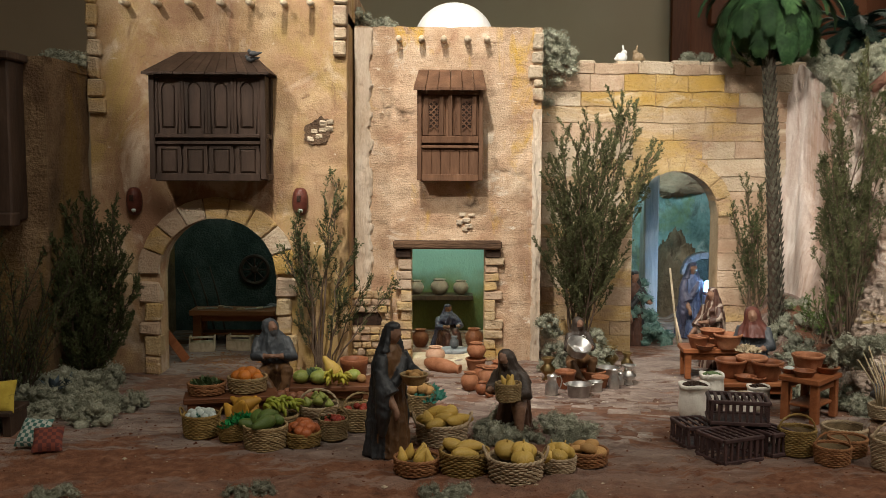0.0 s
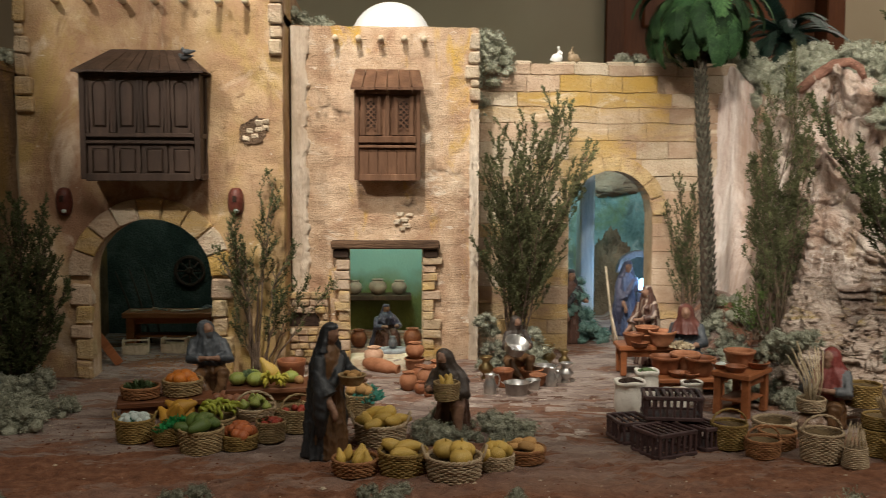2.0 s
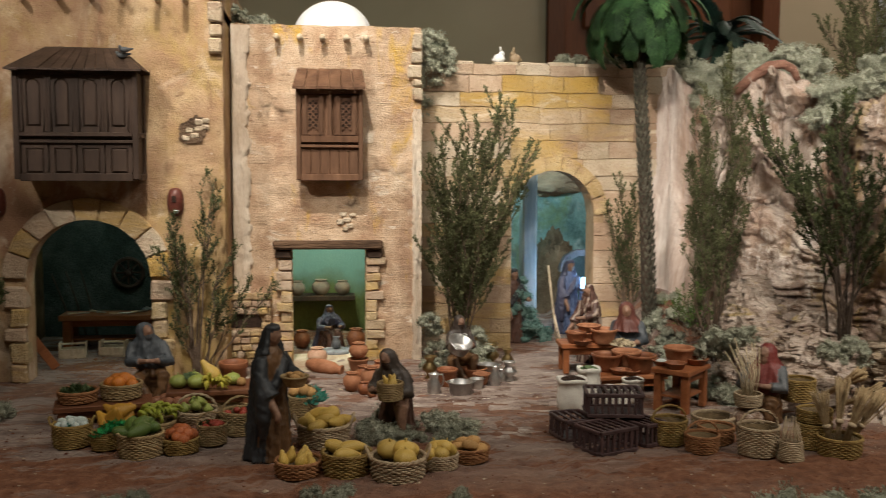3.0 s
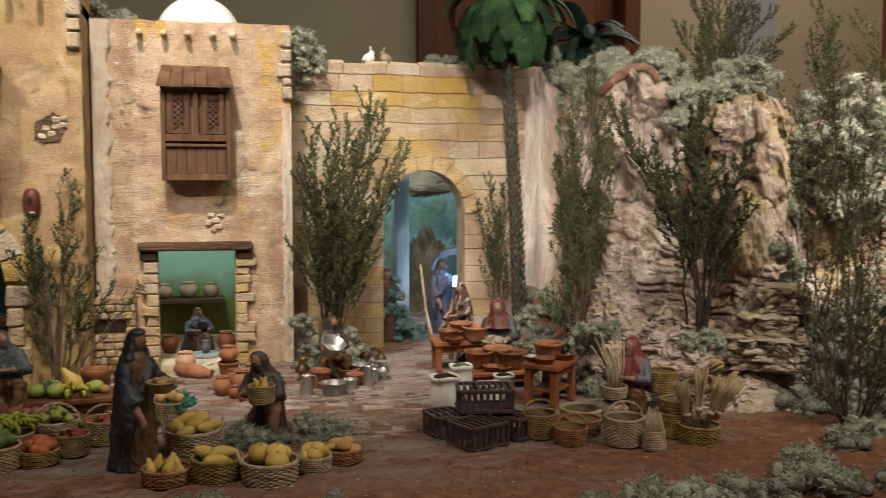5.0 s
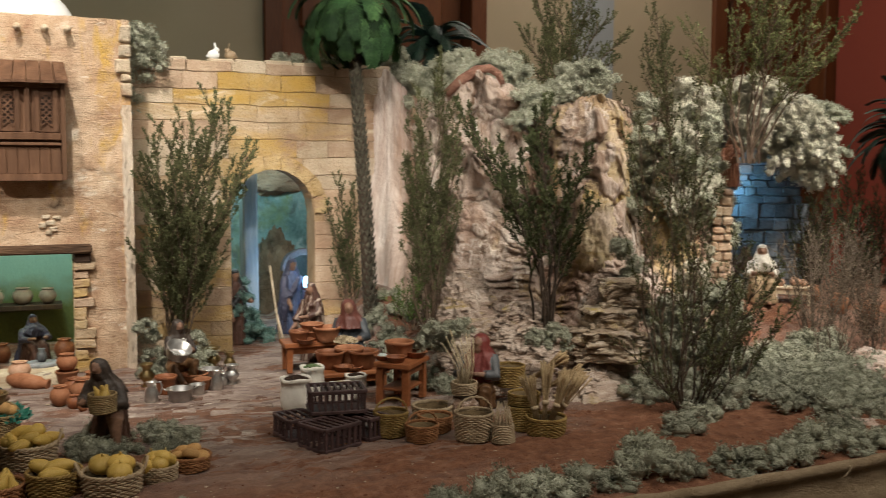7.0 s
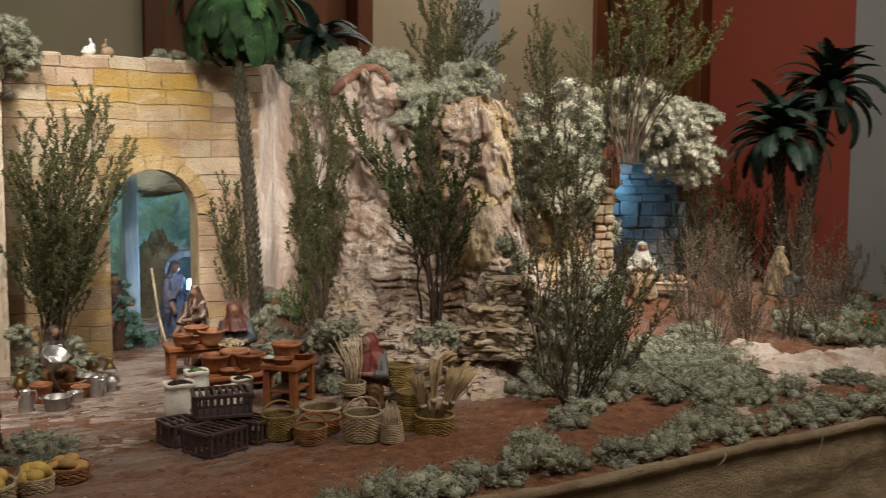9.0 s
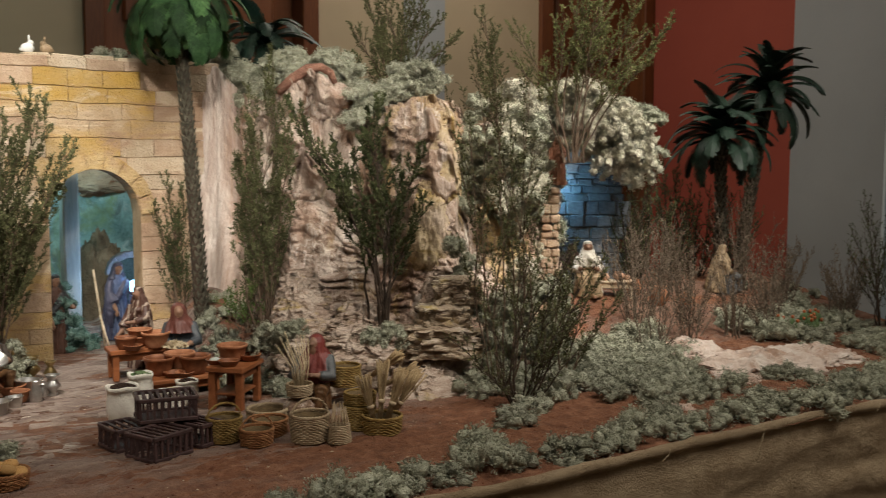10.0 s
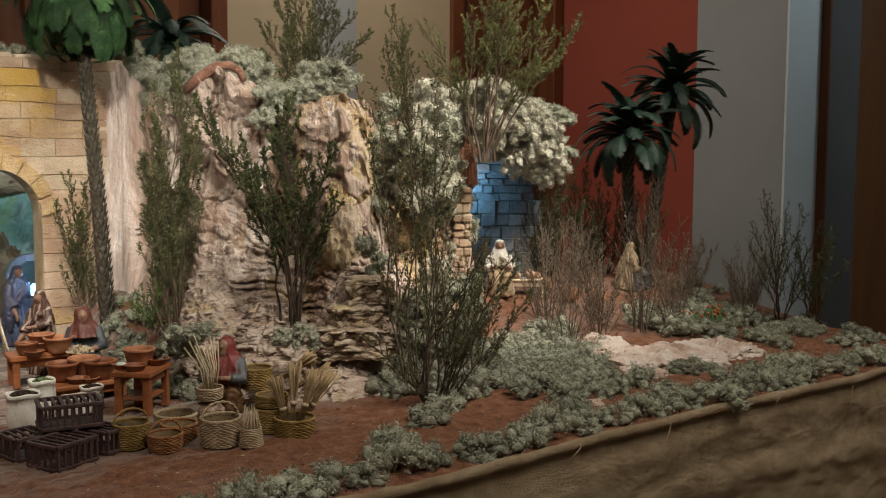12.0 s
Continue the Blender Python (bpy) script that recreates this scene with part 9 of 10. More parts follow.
plank = tagged(new("plank", box("plank", -0.012, 0.012, -0.004, 0.004, 0, 0.125, WOOD_RED, 0.001)), "reddish plank leaning inside the arch", "plank")
plank.matrix_world = pose(-0.715, 2.72, 0, -8, -34, 20)
wheel = thing("cart_wheel", "dark spoked cart wheel hanging on the back wall", "wheel", "", "", pose(-0.612, 3.185, 0.205, 90, 0, 0))
v, f = [], []
tube(v, f, [(0.045 * math.cos(a), 0.045 * math.sin(a), 0) for a in [2 * math.pi * i / 40 for i in range(41)]], 0.006, 8, False)
part("rim", mesh("rim", v, f, WOOD_DARK, True), wheel)
for i in range(8):
    v, f = [], []
    tube(v, f, [(0, 0, 0), (0.045 * math.cos(i * math.pi / 4), 0.045 * math.sin(i * math.pi / 4), 0)], 0.003, 6)
    part("spoke", mesh("spoke", v, f, WOOD_DARK, True), wheel)
part("hub", turned("hub", [(0.012, -0.006), (0.012, 0.008), (0.006, 0.010)], WOOD_DARK, 14), wheel)
for i in range(3):
    v, f = [], []
    tube(v, f, [(0, 0, 0), (0.004, 0, 0.14), (0.0, 0, 0.24)], [0.0035, 0.003, 0.002], 6)
    p = tagged(new("leaning_stick", mesh("leaning_stick", v, f, TWIG_DARK, True)), "bare stick leaning in the dark workshop", "stick", "leaning sticks")
    p.matrix_world = pose(-0.73 + 0.028 * i, 3.02 + 0.012 * i, 0, -14, -22 + 3 * i, 0)

# inside the potter's doorway
shelf = thing("wall_shelf", "dark wooden wall shelf inside the potter's room", "shelf")
part("board", box("board", -0.13, 0.100, 3.17, 3.25, 0.108, 0.124, WOOD_DARK, 0.002), shelf)
for x, r, h in ((-0.085, 0.024, 0.046), (-0.010, 0.030, 0.050), (0.060, 0.026, 0.046)):
    pot((x, 3.205, 0.124), r, h, "grey-pink clay jar on the dark shelf", CLAY_GREY, "jar")
wheel_disc = thing("potters_wheel", "flat grey potter's wheel with a blue-grey pot", "potter's wheel")
part("disc", turned("disc", [(0.034, 0.0), (0.044, 0.004), (0.044, 0.012), (0.040, 0.014), (0.002, 0.014)], STABLE_STONE, 28), wheel_disc)
part("pot", turned("pot", [(0.008, 0.0145), (0.014, 0.024), (0.012, 0.038), (0.007, 0.044), (0.010, 0.050), (0.006, 0.050)], C_GREY, 18), wheel_disc, "blue-grey pot being turned")
wheel_disc.location = (0.035, 2.84, 0.0)
pot((-0.066, 2.93, 0.0), 0.026, 0.055, "brown storage jar beside the potter", CLAY_DARK, "jar")
pot((0.095, 2.92, 0.0), 0.028, 0.060, "grey-brown storage jar beside the potter", CLAY_DARK, "jar")
tagged(new("door_slab", box("door_slab", -0.085, 0.115, 2.60, 2.83, -0.006, 0.004, STONE_PALE, 0.003, 0.002)), "pale stone slab in the doorway", "slab")

# behind the arch
for x, y, z, s in ((0.585, 2.98, 0.08, 1.2), (0.60, 3.0, 0.13, 1.1), (0.64, 3.0, 0.03, 1.2), (0.67, 3.0, 0.0, 1.1), (0.60, 3.02, 0.0, 1.3), (0.63, 3.08, 0.05, 1.2), (0.60, 3.1, 0.10, 1.1), (0.66, 3.05, 0.0, 1.0), (0.62, 3.12, 0.16, 0.9)):
    lichen(x, y, z, s, LICHEN_TEAL_LIT)
for x0, y0, tx, h in ((0.715, 2.95, -0.03, 0.24), (0.705, 2.84, -0.03, 0.12)):
    v, f = [], []
    tube(v, f, [(x0, y0, 0), (x0 + tx * 0.5, y0, h / 2), (x0 + tx, y0, h)], 0.003, 6)
    tagged(new("staff", mesh("staff", v, f, POLE, True)), "thin pale wooden staff leaning by the figures", "staff", "staffs")
niche = thing("small_arch", "small painted stone arch behind the blue figurine", "arch")
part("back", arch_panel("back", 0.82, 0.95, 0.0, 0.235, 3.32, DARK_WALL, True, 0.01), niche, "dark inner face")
voussoirs(niche, 0.83, 0.94, 0.18, 0.235, 3.31, 0.022, 7, [STABLE_STONE])

lantern = thing("glowing_lantern", "small lantern glowing blue-white behind the arch", "lantern", "", "", pose(0.842, 3.10, 0.135))
part("glass", box("glass", -0.013, 0.013, -0.008, 0.008, 0.008, 0.050, mat("lit_blue_glass", [(0.3, (0.3, 0.6, 0.9)), (0.7, (0.5, 0.8, 1.0))], glow_colour=(0.30, 0.66, 1.0, 5.0)), 0.007), lantern, "glowing blue-white glass")
part("base", box("base", -0.015, 0.015, -0.013, 0.013, -0.135, 0.0035, C_BLUE, 0.002), lantern)

# the far left corner: cushions and a dark stand
stand = thing("dark_stand", "dark low stand with a yellow cushion on it", "stand")
part("top", box("top", -0.98, -0.86, 1.93, 2.03, 0.045, 0.055, WOOD_DARK, 0.002), stand)
for x in (-0.97, -0.87):
    part("leg", box("leg", x - 0.008, x + 0.008, 1.94, 2.02, 0, 0.045, WOOD_DARK, 0.001), stand)


def check(name, c1, c2):
    m = bpy.data.materials.new(name)
    m.use_nodes = True
    nt = m.node_tree
    t = nt.nodes.new("ShaderNodeTexChecker")
    t.inputs["Scale"].default_value, t.inputs[1].default_value, t.inputs[2].default_value = 130, (*c1, 1), (*c2, 1)
    nt.links.new(nt.nodes.new("ShaderNodeTexCoord").outputs["Object"], t.inputs["Vector"])
    nt.links.new(t.outputs[0], nt.nodes["Principled BSDF"].inputs["Base Color"])
    nt.nodes["Principled BSDF"].inputs["Roughness"].default_value = 0.95
    return m


def cushion(at, w, material, label):
    v, f = [], []
    n = 16
    for side in (1, -1):
        def at_uv(a, b, side=side):
            x, y = (a - 0.5) * 2, (b - 0.5) * 2
            puff = (1 - x ** 4) * (1 - y ** 4)
            return Vector((x * w / 2 * (1 - 0.08 * (1 - abs(y))), y * w / 2 * (1 - 0.08 * (1 - abs(x))), side * 0.013 * puff ** 0.6))
        grid(v, f, n, n, at_uv)
    ob = tagged(new("cushion", mesh("cushion", v, f, material, True)), label, "cushion", "cushions")
    ob.matrix_world = at
    return ob


cushion(pose(-0.785, 1.87, 0.032, 48, 0, -12), 0.062, check("green_white_check", (0.45, 0.48, 0.42), (0.05, 0.14, 0.12)), "small green and white checked cushion leaning on another")
cushion(pose(-0.748, 1.845, 0.026, 40, 0, 14), 0.056, check("red_brown_check", (0.20, 0.05, 0.03), (0.10, 0.03, 0.025)), "small red-brown checked cushion on the ground")
cushion(pose(-0.895, 1.96, 0.080, 60, 0, 10), 0.07, fruit("yellow_cloth", (0.42, 0.30, 0.03), (0.55, 0.42, 0.06), 0.9), "yellow cloth cushion on a dark stand")

# ornaments on roofs: two small rabbits and two doves, as plain shapes
for x, m, c in ((0.517, WHITE, 1), (0.566, C_SAND, -1)):
    k = Sculpt()
    k.ball((0, 0, 0.014), 0.014, 0, 1.25, 0.9, 1.0, 14)
    k.ball((c * 0.008, 0, 0.028), 0.008, 0, 1.1, 0.9, 1.0, 12)
    for s in (-1, 1):
        k.limb([(c * 0.006, s * 0.003, 0.034), (c * 0.004, s * 0.004, 0.045), (c * 0.003, s * 0.004, 0.050)], [0.0025, 0.0025, 0.001], 0, 6)
    k.ball((-c * 0.016, 0, 0.010), 0.005, 0, sides=10)
    k.done("rabbit_ornament", [m], "small rabbit-shaped ornament sitting on the wall top", pose(x, 2.90, 0.846), "ornament", 0.0012)
for x, y, z, a in ((-0.478, 2.485, 0.802, 0), (-0.470, 2.475, 0.814, 30)):
    k = Sculpt()
    k.ball((0, 0, 0.006), 0.008, 0, 1.6, 0.9, 0.9, 12)
    k.ball((-0.011, 0, 0.012), 0.0045, 0, sides=10)
    k.limb([(0.008, 0, 0.007), (0.022, 0, 0.010)], [0.005, 0.002], 0, 6)
    k.done("dove_ornament", [C_GREY], "small grey dove-shaped ornament on the bay's roof", pose(x, y, z, 0, 0, a), "ornament", 0.0012)

# the stone stable at the far end
stable = thing("stone_stable", "grey block-stone stable wall with a lichen roof", "stable")
TURN = pose(2.247, 2.555, 0.10, 0, 0, -43)
random.seed(9)
z = 0.0
while z < 0.50:
    h = random.uniform(0.018, 0.050)
    x = -0.17
    while x < 0.085:
        w = random.uniform(0.03, 0.085)
        part("block", stone("block", w + 0.002, 0.03, h + 0.002, STABLE_STONE, 0.003, 0.005), stable, "", TURN @ pose(x + w / 2, random.uniform(-0.004, 0.004), z + h / 2 + random.uniform(-0.001, 0.001), random.uniform(-2, 2), random.uniform(-1, 1), random.uniform(-3, 3)))
        x += w
    z += h
part("backing", box("backing", -0.16, 0.09, 0.010, 0.03, -0.05, 0.48, MORTAR, 0, 0, TURN), stable)
z = 0.19
while z < 0.475:
    h = random.uniform(0.020, 0.032)
    cut = random.uniform(-0.012, 0.012)
    for x0, x1 in ((-0.028 + random.uniform(-0.004, 0.004), cut), (cut, 0.028 + random.uniform(-0.004, 0.004))):
        part("block", stone("block", x1 - x0 - 0.0015, 0.06, h - 0.0015, STONE_PINK, 0.003, 0.005), stable, "pinkish stone block", pose(1.922, 2.375, z + h / 2, 0, 0, -40) @ pose((x0 + x1) / 2, random.uniform(-0.004, 0.004), 0, 0, 0, random.uniform(-3, 3)))
    z += h
low = wood_table((2.215, 2.42, gz(2.2, 2.42) - 0.004), 0.16, 0.06, 0.06, "pale rustic table of round branches", POLE, -40, 0.008, 0.012)
for x, y, r in ((2.19, 2.42, 0.014), (2.23, 2.40, 0.018), (2.25, 2.385, 0.013)):
    pot((x, y, gz(2.2, 2.42) + 0.056), r, r * 1.6, "small pale jar on the rustic table", CLAY_PALE, "jar")
for x, y, r in ((2.32, 2.30, 0.03), (2.38, 2.24, 0.026), (2.30, 2.40, 0.028)):
    pot((x, y, gz(x, y)), r, r * 2.1, "terracotta jar standing among dry grass", CLAY, "jar")


def pad_cactus(x, y, seed):
    rnd = random.Random(seed)
    ob = thing("prickly_pear", "small green prickly pear with orange-red fruit", "cactus", "cacti", "", pose(x, y, gz(x, y)))
    for i in range(9):
        px, py, pz = rnd.uniform(-0.035, 0.035), rnd.uniform(-0.02, 0.02), rnd.uniform(0.012, 0.06)
        v, f = [], []
        lathe(v, f, [(0.013 * math.sin(a), -0.018 * math.cos(a)) for a in [0.1 + 2.94 * k / 8 for k in range(9)]], 12)
        for q in v:
            q.y *= 0.4
        part("pad", mesh("pad", v, f, HERB, True), ob, "", pose(px, py, pz, 0, rnd.uniform(-30, 30), rnd.uniform(0, 180)))
        put_r = turned("fruit", [(0.001, 0), (0.005, 0.004), (0.004, 0.011), (0.001, 0.012)], POMEGRANATE, 8)
        part("fruit", put_r, ob, "orange-red fruit", pose(px + rnd.uniform(-0.005, 0.005), py, pz + 0.014))
    return ob


pad_cactus(2.52, 1.955, 1)
pad_cactus(2.60, 1.93, 2)
pad_cactus(2.66, 1.97, 3)

# pinkish flat rocks at the far end
for i, (x, y, sx, sy, sz) in enumerate(((2.19, 1.78, 0.21, 0.13, 0.045), (2.38, 1.76, 0.14, 0.10, 0.040), (2.06, 1.92, 0.11, 0.09, 0.05), (2.0, 1.70, 0.07, 0.06, 0.02), (1.62, 1.56, 0.07, 0.05, 0.018))):
    v, f = [], []
    def rock_at(u, w, sx=sx, sy=sy, sz=sz, i=i):
        a, b = u * 2 * math.pi, w * math.pi / 2
        q = 1 + 0.25 * fbm(math.cos(a) * 1.5 + i, math.sin(a) * 1.5, w * 2) + 0.1 * fbm(math.cos(a) * 6, math.sin(a) * 6, w * 7 + i)
        return Vector((sx * q * math.cos(a) * math.cos(b), sy * q * math.sin(a) * math.cos(b), sz * q * math.sin(b) + 0.004 * math.sin(60 * w) * (1 - w) + 0.016 * (crag(Vector((sx * math.cos(a) * math.cos(b), sy * math.sin(a) * math.cos(b), i)), 11) - 0.6) * min(1, 4 * w) + 0.003 * fbm(math.cos(a) * math.cos(b) * 20, math.sin(a) * math.cos(b) * 20, i)))
    grid(v, f, 96, 38, rock_at)
    ob = tagged(new("flat_rock", mesh("flat_rock", v, f, ROCK_PALE, True)), "low pinkish layered rock half sunk in red earth", "rock", "flat rocks")
    ob.matrix_world = pose(x, y, gz(x, y) - 0.008, 0, 0, random.uniform(0, 360) if i > 1 else -30)

# ---- lichen ----
random.seed(4)


def patch(n, x0, x1, y0, y1, s0, s1):
    for _ in range(n):
        lichen(random.uniform(x0, x1), random.uniform(y0, y1), None, random.uniform(s0, s1))


patch(30, -1.10, -0.70, 2.04, 2.26, 0.9, 1.4)
for k in range(26):
    e = random.random()
    lichen(-1.04 + 0.29 * e, 2.20 + random.uniform(-0.10, 0.05), 0.012 + 0.045 * random.random() ** 2, random.uniform(0.6, 1.0))
patch(10, 0.29, 0.45, 2.58, 2.78, 0.6, 1.1)
for x, y, z in ((0.29, 2.60, 0.0), (0.305, 2.62, 0.04), (0.30, 2.66, 0.08), (0.41, 2.60, 0.0), (0.43, 2.62, 0.035), (0.45, 2.66, 0.0), (0.285, 2.64, 0.115), (0.42, 2.66, 0.07)):
    lichen(x, y, z, 0.85)
patch(13, 0.07, 0.28, 1.95, 2.08, 0.75, 1.05)
patch(12, 0.08, 0.27, 1.87, 1.97, 0.55, 0.85)
patch(22, 0.82, 1.04, 2.28, 2.72, 0.7, 1.3)
patch(8, 0.90, 1.05, 2.12, 2.3, 0.6, 1.0)
patch(12, 0.86, 1.02, 2.2, 2.48, 0.8, 1.2)
patch(22, 1.22, 1.85, 1.64, 1.95, 1.1, 1.7)
patch(9, 1.55, 1.95, 1.60, 1.75, 0.9, 1.4)
patch(14, 1.50, 1.95, 1.80, 2.05, 1.0, 1.5)
patch(12, 2.55, 3.03, 1.75, 1.98, 0.9, 1.3)
patch(18, 2.42, 2.86, 1.95, 2.14, 1.0, 1.6)
patch(11, 2.76, 3.04, 1.58, 1.88, 0.8, 1.2)
patch(8, 2.75, 3.04, 2.0, 2.5, 0.8, 1.2)
patch(24, 1.68, 2.06, 1.86, 2.15, 1.0, 1.5)
patch(12, 1.62, 1.84, 1.68, 1.86, 0.9, 1.4)
patch(4, 2.0, 2.2, 1.60, 1.66, 0.8, 1.1)
patch(7, 2.45, 2.75, 1.68, 1.84, 0.9, 1.3)
for x, y in ((0.015, 1.60), (-0.02, 1.615), (0.03, 1.625), (-0.30, 1.62), (-0.34, 1.605), (-0.62, 1.60), (-0.66, 1.59), (0.22, 1.58)):
    lichen(x, y, None, 0.6)
for x, z, s in ((0.30, 0.70, 0.8), (0.315, 0.75, 1.1), (0.32, 0.80, 1.25), (0.33, 0.85, 1.3), (0.315, 0.89, 1.1), (0.345, 0.82, 1.0), (0.30, 0.86, 1.1)):
    cover(x, 2.855, z, s, tilt=50)
for x, z in ((-0.225, 0.93), (-0.195, 0.925), (-0.17, 0.915), (-0.24, 0.95)):
    lichen(x, 2.83, z, 1.0)
for x in (-0.93, -0.95, -0.98):
    lichen(x, 2.5, 0.79, 0.9)
x = 0.72
while x < 0.97:
    lichen(x, 2.915, 0.842, random.uniform(0.6, 0.9))
    x += 0.045
for i in range(7):
    (lx, ly, lz), (hx, hy, hz) = CLIFF[i]
    (mx, my, mz) = CLIFF[i + 1][1]
    for k in range(9 if i > 0 else 6):
        e = random.random()
        cover(hx + (mx - hx) * e + random.uniform(0.0, 0.08), hy + (my - hy) * e + random.uniform(0.03, 0.13), hz + (mz - hz) * e + random.uniform(-0.03, 0.05), random.uniform(0.8, 1.4))
for k in range(66):
    e = random.random()
    cover(1.62 + 0.40 * e + random.uniform(-0.04, 0.04), 2.20 + 0.33 * e + random.uniform(-0.05, 0.05), 0.08 + 0.66 * random.random(), random.uniform(0.9, 1.5), LICHEN_PALE if random.random() < 0.62 else LICHEN, 40)
# the cream lichen roof of the stable, highest in the middle and hanging down over the wall's end
for k in range(150):
    e = random.random()
    top, low = 0.735 + 0.05 * math.sin(e * 3.1) - 0.20 * max(0, e - 0.45) ** 1.2, 0.605 - 0.12 * smooth(0.25, 0.95, e)
    cover(1.935 + 0.29 * e + random.uniform(-0.02, 0.02), 2.43 - 0.12 * e + random.uniform(-0.04, 0.06), low + (top - low) * random.random(), random.uniform(0.8, 1.3), LICHEN_PALE, 30)
for k in range(30):
    cover(1.80 + random.uniform(0, 0.16), 2.47 + random.uniform(-0.04, 0.04), random.uniform(0.48, 0.76), random.uniform(0.9, 1.3), LICHEN_PALE, 40)
for k in range(26):
    cover(random.uniform(2.22, 2.35), random.uniform(2.36, 2.44), random.uniform(0.55, 0.72), random.uniform(0.9, 1.3))
# grey-green lichen spilling down between the two crests, on the ledges and round the shrub's foot
for k in range(34):
    e = random.random()
    cover(1.235 + 0.23 * e + random.uniform(-0.02, 0.02), 2.40 - 0.09 * e + random.uniform(-0.03, 0.03), 0.67 + 0.12 * e + random.uniform(-0.03, 0.04), random.uniform(0.7, 1.1), tilt=30)
for k in range(9):
    cover(random.uniform(1.07, 1.15), random.uniform(1.95, 2.0), random.uniform(0.12, 0.165), random.uniform(0.5, 0.75), tilt=20)
for k in range(9):
    cover(random.uniform(0.86, 1.0), random.uniform(2.11, 2.2), random.uniform(0.10, 0.155), random.uniform(0.6, 0.9), tilt=20)
for k in range(8):
    cover(random.uniform(1.36, 1.43), random.uniform(2.05, 2.10), random.uniform(0.27, 0.34), random.uniform(0.5, 0.8), tilt=30)
for k in range(16):
    e = random.random()
    cover(1.50 + 0.12 * e, 2.27 + 0.03 * e + random.uniform(-0.02, 0.03), random.uniform(0.42, 0.74), random.uniform(0.8, 1.2), tilt=40)
for k in range(50):
    e = random.random()
    cover(1.43 + 0.24 * e + random.uniform(-0.02, 0.02), 2.02 - 0.05 * e + random.uniform(-0.03, 0.05), 0.02 + 0.20 * random.random() ** 1.4, random.uniform(0.8, 1.3), tilt=35)
for grey, pieces in COVER.items():
    v, f, base = [], [], 0
    for me, m in pieces:
        n = len(me.vertices)
        co = np.empty(n * 3)
        me.vertices.foreach_get("co", co)
        v.append(co.reshape(n, 3) @ np.array(m.to_3x3()).T + np.array(m.translation))
        tri = np.empty(len(me.polygons) * 3, dtype=np.int64)
        me.polygons.foreach_get("vertices", tri)
        f.append(tri.reshape(-1, 3) + base)
        base += n
    ob = new("lichen_cover", mesh("lichen_cover", np.concatenate(v).tolist(), np.concatenate(f).tolist(), MOSS if grey else MOSS_PALE))
    tagged(ob, "dense grey-green reindeer lichen along the cliff's top" if grey else "cream-coloured reindeer lichen hanging over the stable", "lichen", "", "stuff")

# loose threads of the burlap hem
random.seed(12)
for x, drop in ((1.62, 0.05), (2.02, 0.02), (2.35, 0.07), (1.35, 0.02)):
    v, f = [], []
    tube(v, f, [(x + 0.012 * math.sin(k * 3 + x), EDGE_Y - 0.020 - 0.006 * math.sin(k * 2.2), 0.012 - drop * k) for k in [i / 8 for i in range(9)]], 0.0007, 4)
    tagged(new("loose_thread", mesh("loose_thread", v, f, STRAW, True)), "loose pale thread hanging from the burlap hem", "thread", "loose threads")

# leaves tucked between the fruit
for x, y, z, size, m in ((-0.486, 1.958, 0.042, 0.020, TEAL), (-0.271, 1.890, 0.030, 0.018, HERB), (-0.225, 1.945, 0.040, 0.016, HERB), (-0.30, 2.235, 0.070, 0.020, HERB), (-0.342, 1.905, 0.045, 0.020, VIVID_GREEN)):
    put("leaf_sprig", "leaves", m, x, y, z, size, "green leaf sprig tucked between the fruit")
for x, y in ((-0.315, 2.165), (-0.298, 2.175), (-0.335, 2.172), (-0.318, 2.185), (-0.34, 2.19), (-0.362, 2.178)):
    put("onion", "round", ONION, x, y, 0.028 + 0.006 * random.random(), 0.0125, "dry brown onion on top of the heap", stretch=(1, 1, 0.92))

# rubble and tools in the dark workshop
random.seed(14)
for i in range(16):
    w = random.uniform(0.025, 0.06)
    ob = tagged(new("rubble_stone", stone("rubble_stone", w, w * 0.8, w * random.uniform(0.5, 0.8), STABLE_STONE, 0.005, 0.008)), "dark grey rubble stone heaped in the workshop", "stone", "workshop rubble")
    ob.matrix_world = pose(-0.53 + 0.017 * (i % 6) + random.uniform(-0.01, 0.01), 3.13 + random.uniform(-0.02, 0.03), 0.016 + 0.034 * (i // 6), random.uniform(-15, 15), random.uniform(-15, 15), random.uniform(0, 180))
for i, (x, y, a) in enumerate(((-0.72, 2.97, 20), (-0.67, 3.0, -35), (-0.60, 2.965, 10), (-0.55, 2.99, 50))):
    tool = thing("hand_tool", "small grey metal tool with a wooden grip on the bench", "tool", "bench tools", "", pose(x, y, 0.1075, 0, 0, a))
    part("blade", box("blade", 0, 0.035, -0.004, 0.004, 0, 0.004, PEWTER, 0.001), tool)
    part("grip", box("grip", -0.026, 0.0, -0.003, 0.003, 0, 0.006, POLE, 0.0015), tool)


# ---- ground details ----
random.seed(21)


def paver(w, d):
    return box("paver", -w / 2, w / 2, -d / 2, d / 2, -0.012, 0.0, PAVER, 0.0025, 0.0018)


PAVER = mat("pinkish_paving_stone", [(0.3, (0.17, 0.115, 0.095)), (0.45, (0.30, 0.225, 0.185)), (0.6, (0.42, 0.335, 0.285)), (0.75, (0.60, 0.53, 0.46))], scale=12, fine=160, bump=1.0, depth=0.005, world=True, vary=0.12, detail=9,
            layers=[((0.12, 0.055, 0.032), 6.0, 0.56, 0.05, (0.6, 1.5, 1)), ((0.66, 0.60, 0.53), 30.0, 0.64, 0.03, (0.6, 1.6, 1))])
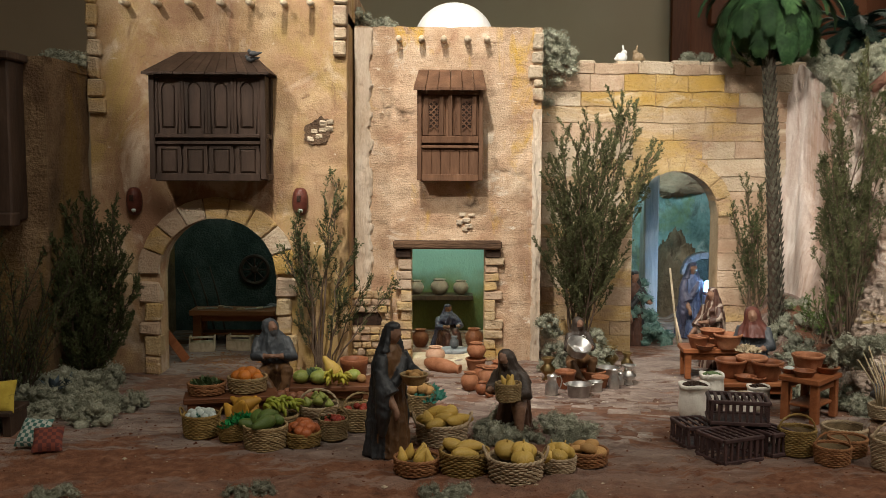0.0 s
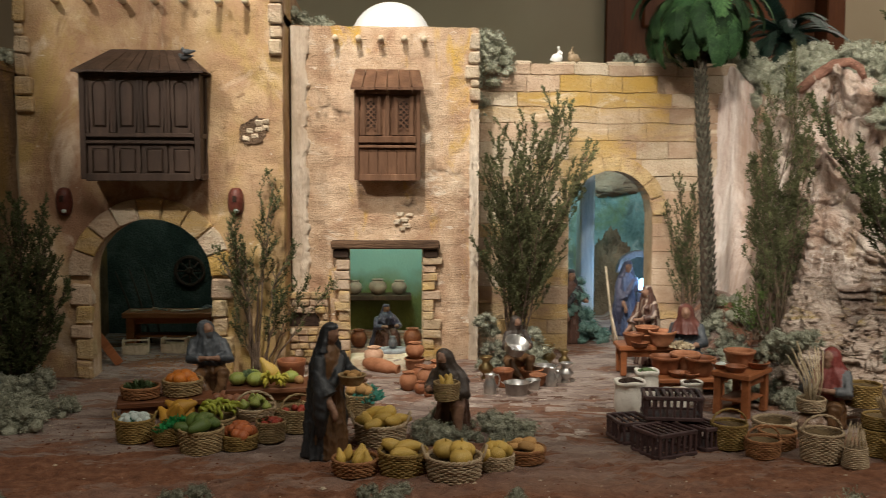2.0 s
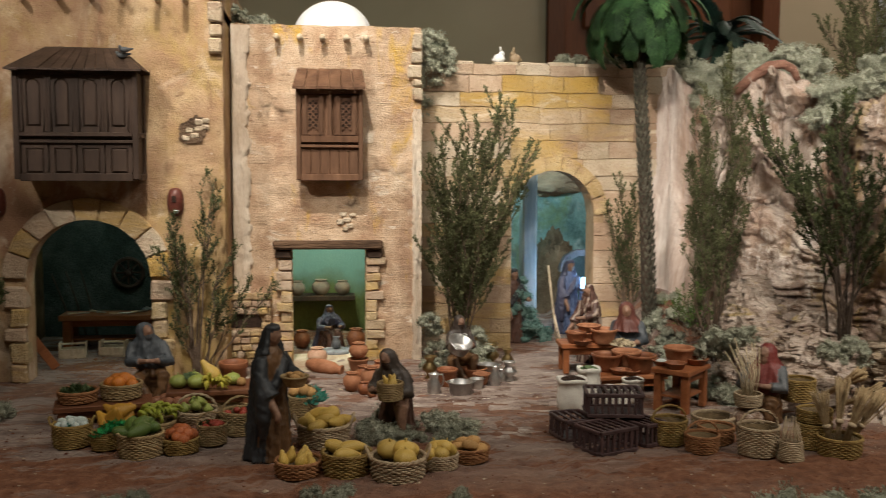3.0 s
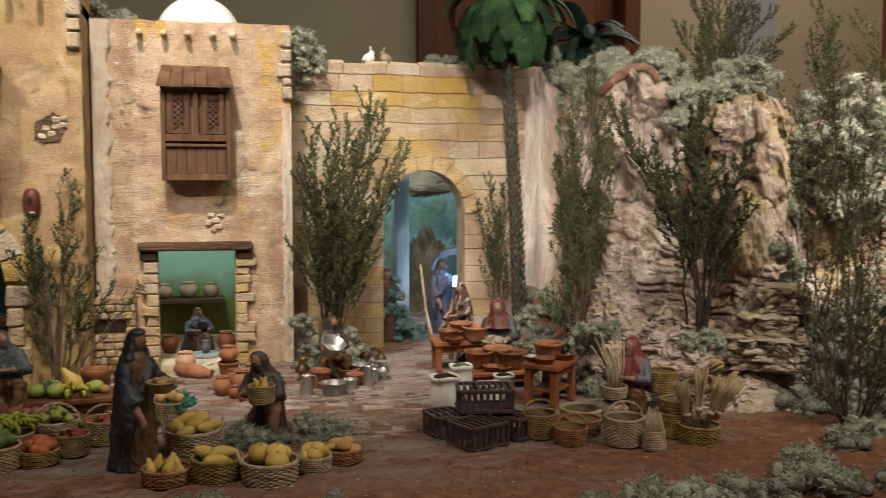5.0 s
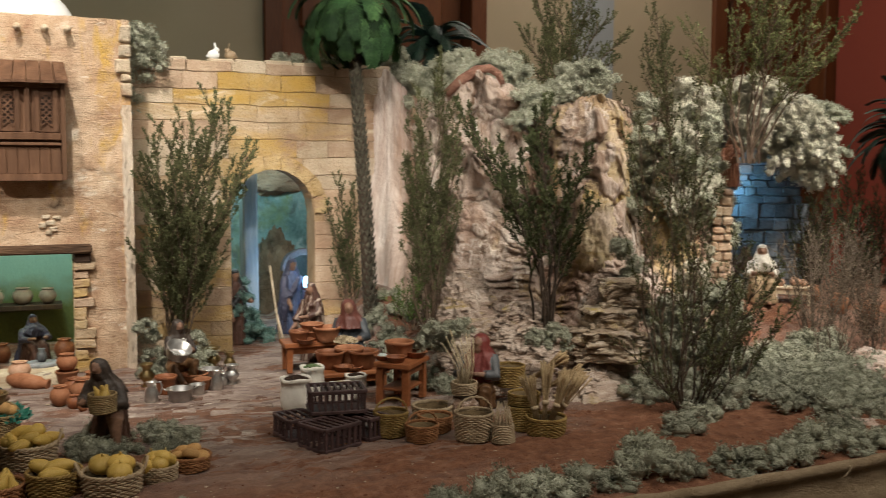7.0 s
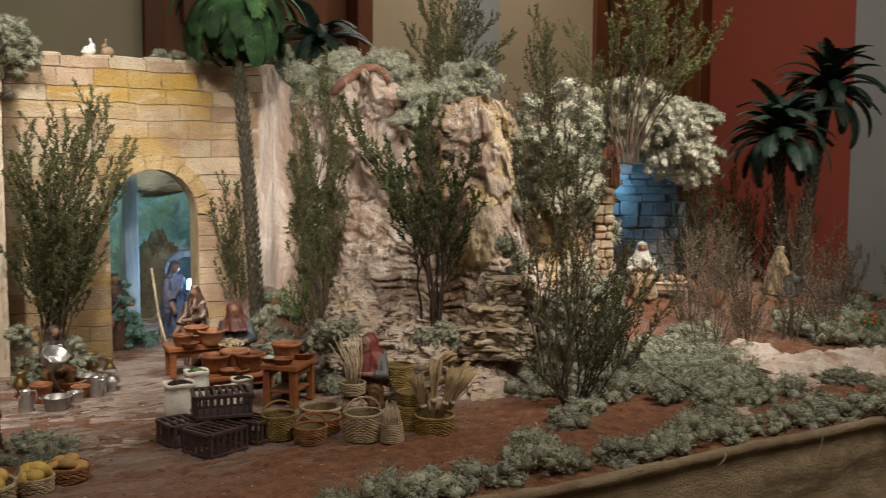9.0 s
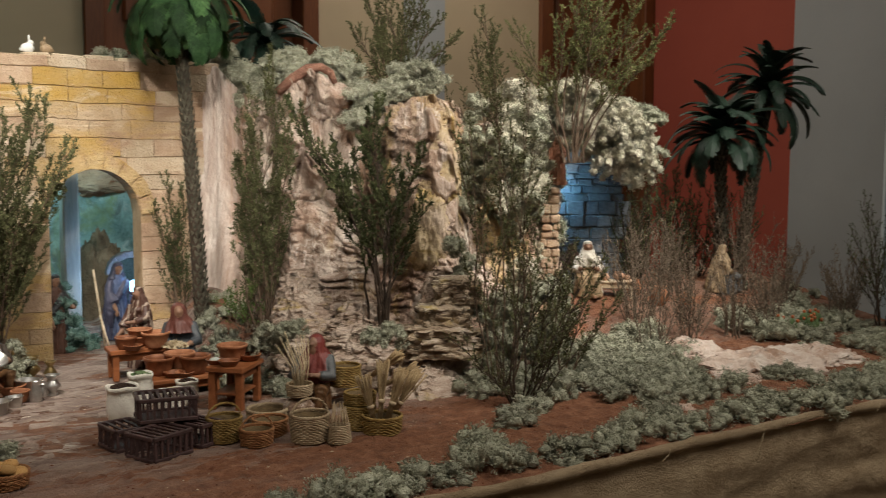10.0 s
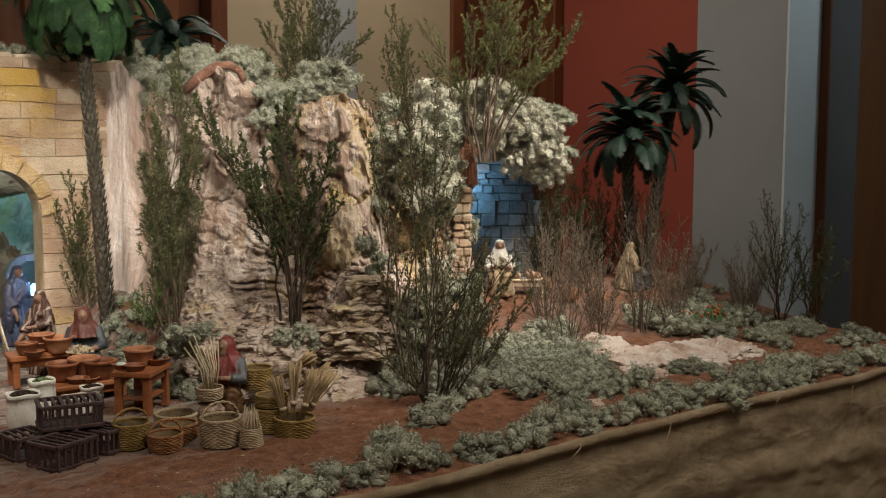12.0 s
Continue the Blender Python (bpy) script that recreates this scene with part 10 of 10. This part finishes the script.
paving = thing("stone_paving", "worn pinkish paving stones half covered with earth", "paving", "", "structure")
shapes = [paver(random.uniform(0.045, 0.075), random.uniform(0.022, 0.032)) for _ in range(10)]
turn = Matrix.Rotation(radians(-14), 3, "Z")
for j in range(24):
    for i in range(15):
        p = turn @ Vector(((i + 0.5 * (j % 2)) * 0.063 - 0.47, j * 0.0285 - 0.34, 0)) + Vector((0.14, 2.28, 0))
        if not (-0.35 < p.x < 0.62 and 1.93 < p.y < 2.66) or random.random() < 0.12 + 0.75 * smooth(0.42, 0.62, noise.noise(p * 7) * 0.5 + 0.5):
            continue
        part("paver", random.choice(shapes), paving, "", pose(p.x, p.y, gz(p.x, p.y) + random.uniform(-0.0010, 0.0022), random.uniform(-2.5, 2.5), random.uniform(-2.5, 2.5), -14 + random.uniform(-9, 9)))


def scatter(name, label, category, material, count, where, r0, r1, flat=0.6):
    """Loose crumbs, too many to count."""
    v, f = [], []
    rnd = random.Random(len(name))
    for _ in range(count):
        x, y = where(rnd)
        r = rnd.uniform(r0, r1) * (2.2 if rnd.random() < 0.04 else 1)
        z = gz(x, y) + 0.0035 * fbm(x * 30, y * 34, 3, 4) + r * 0.2
        b = len(v)
        for d in ((1, 0, 0), (-1, 0, 0), (0, 1, 0), (0, -1, 0), (0, 0, 1), (0, 0, -1)):
            v.append(Vector((x + d[0] * r * rnd.uniform(0.6, 1.3), y + d[1] * r * rnd.uniform(0.6, 1.3), z + d[2] * r * flat * rnd.uniform(0.6, 1.2))))
        for q in ((0, 2, 4), (2, 1, 4), (1, 3, 4), (3, 0, 4), (2, 0, 5), (1, 2, 5), (3, 1, 5), (0, 3, 5)):
            f.append(tuple(b + k for k in q))
    tagged(new(name, mesh(name, v, f, material)), label, category, "", "stuff")


scatter("earth_crumbs", "loose crumbs of dark red earth on the ground", "earth", EARTH, 5200, lambda r: (r.uniform(-1.1, 2.6), 1.37 + 0.75 * r.random() ** 1.4), 0.0010, 0.0030)
scatter("pebbles", "scattered pale pebbles and plaster chips", "pebbles", STONE_PALE, 1000, lambda r: (r.uniform(-1.0, 1.2), r.uniform(1.5, 2.6)), 0.0010, 0.0030)
scatter("wood_shavings", "curled reddish wood shavings by the workshop", "shavings", WICKER_RED, 520, lambda r: (r.gauss(-0.60, 0.06), r.gauss(2.72, 0.07)), 0.0015, 0.0045, 0.35)

# bluish rosette plants in the shaded corner
BLADE = mat("blue_grey_blade", [(0.3, (0.05, 0.075, 0.09)), (0.6, (0.12, 0.16, 0.19))], scale=20, bump=0.3)
for x, y in ((-0.96, 2.12), (-0.845, 2.215), (-0.875, 2.19)):
    v, f = [], []
    for i in range(18):
        a, e = i * 2.4, 0.35 + 0.9 * random.random()
        d = Vector((math.cos(a) * math.cos(e), math.sin(a) * math.cos(e), math.sin(e)))
        s = Vector((-math.sin(a), math.cos(a), 0)) * 0.006
        n = 0.045 * random.uniform(0.7, 1.2)
        b = len(v)
        v += [s * 0.4, -s * 0.4, d * n * 0.55 - s, d * n * 0.55 + s, d * n - Vector((0, 0, n * 0.12)), d * n * 0.5 - Vector((0, 0, 0.003))]
        f += [(b, b + 1, b + 5), (b + 1, b + 2, b + 5), (b + 2, b + 4, b + 5), (b + 4, b + 3, b + 5), (b + 3, b, b + 5), (b, b + 3, b + 4, b + 2, b + 1)]
    ob = tagged(new("rosette_plant", mesh("rosette_plant", v, f, BLADE)), "bluish grey rosette plant with pointed leaves", "plant", "rosette plants")
    ob.matrix_world = pose(x, y, 0.035)
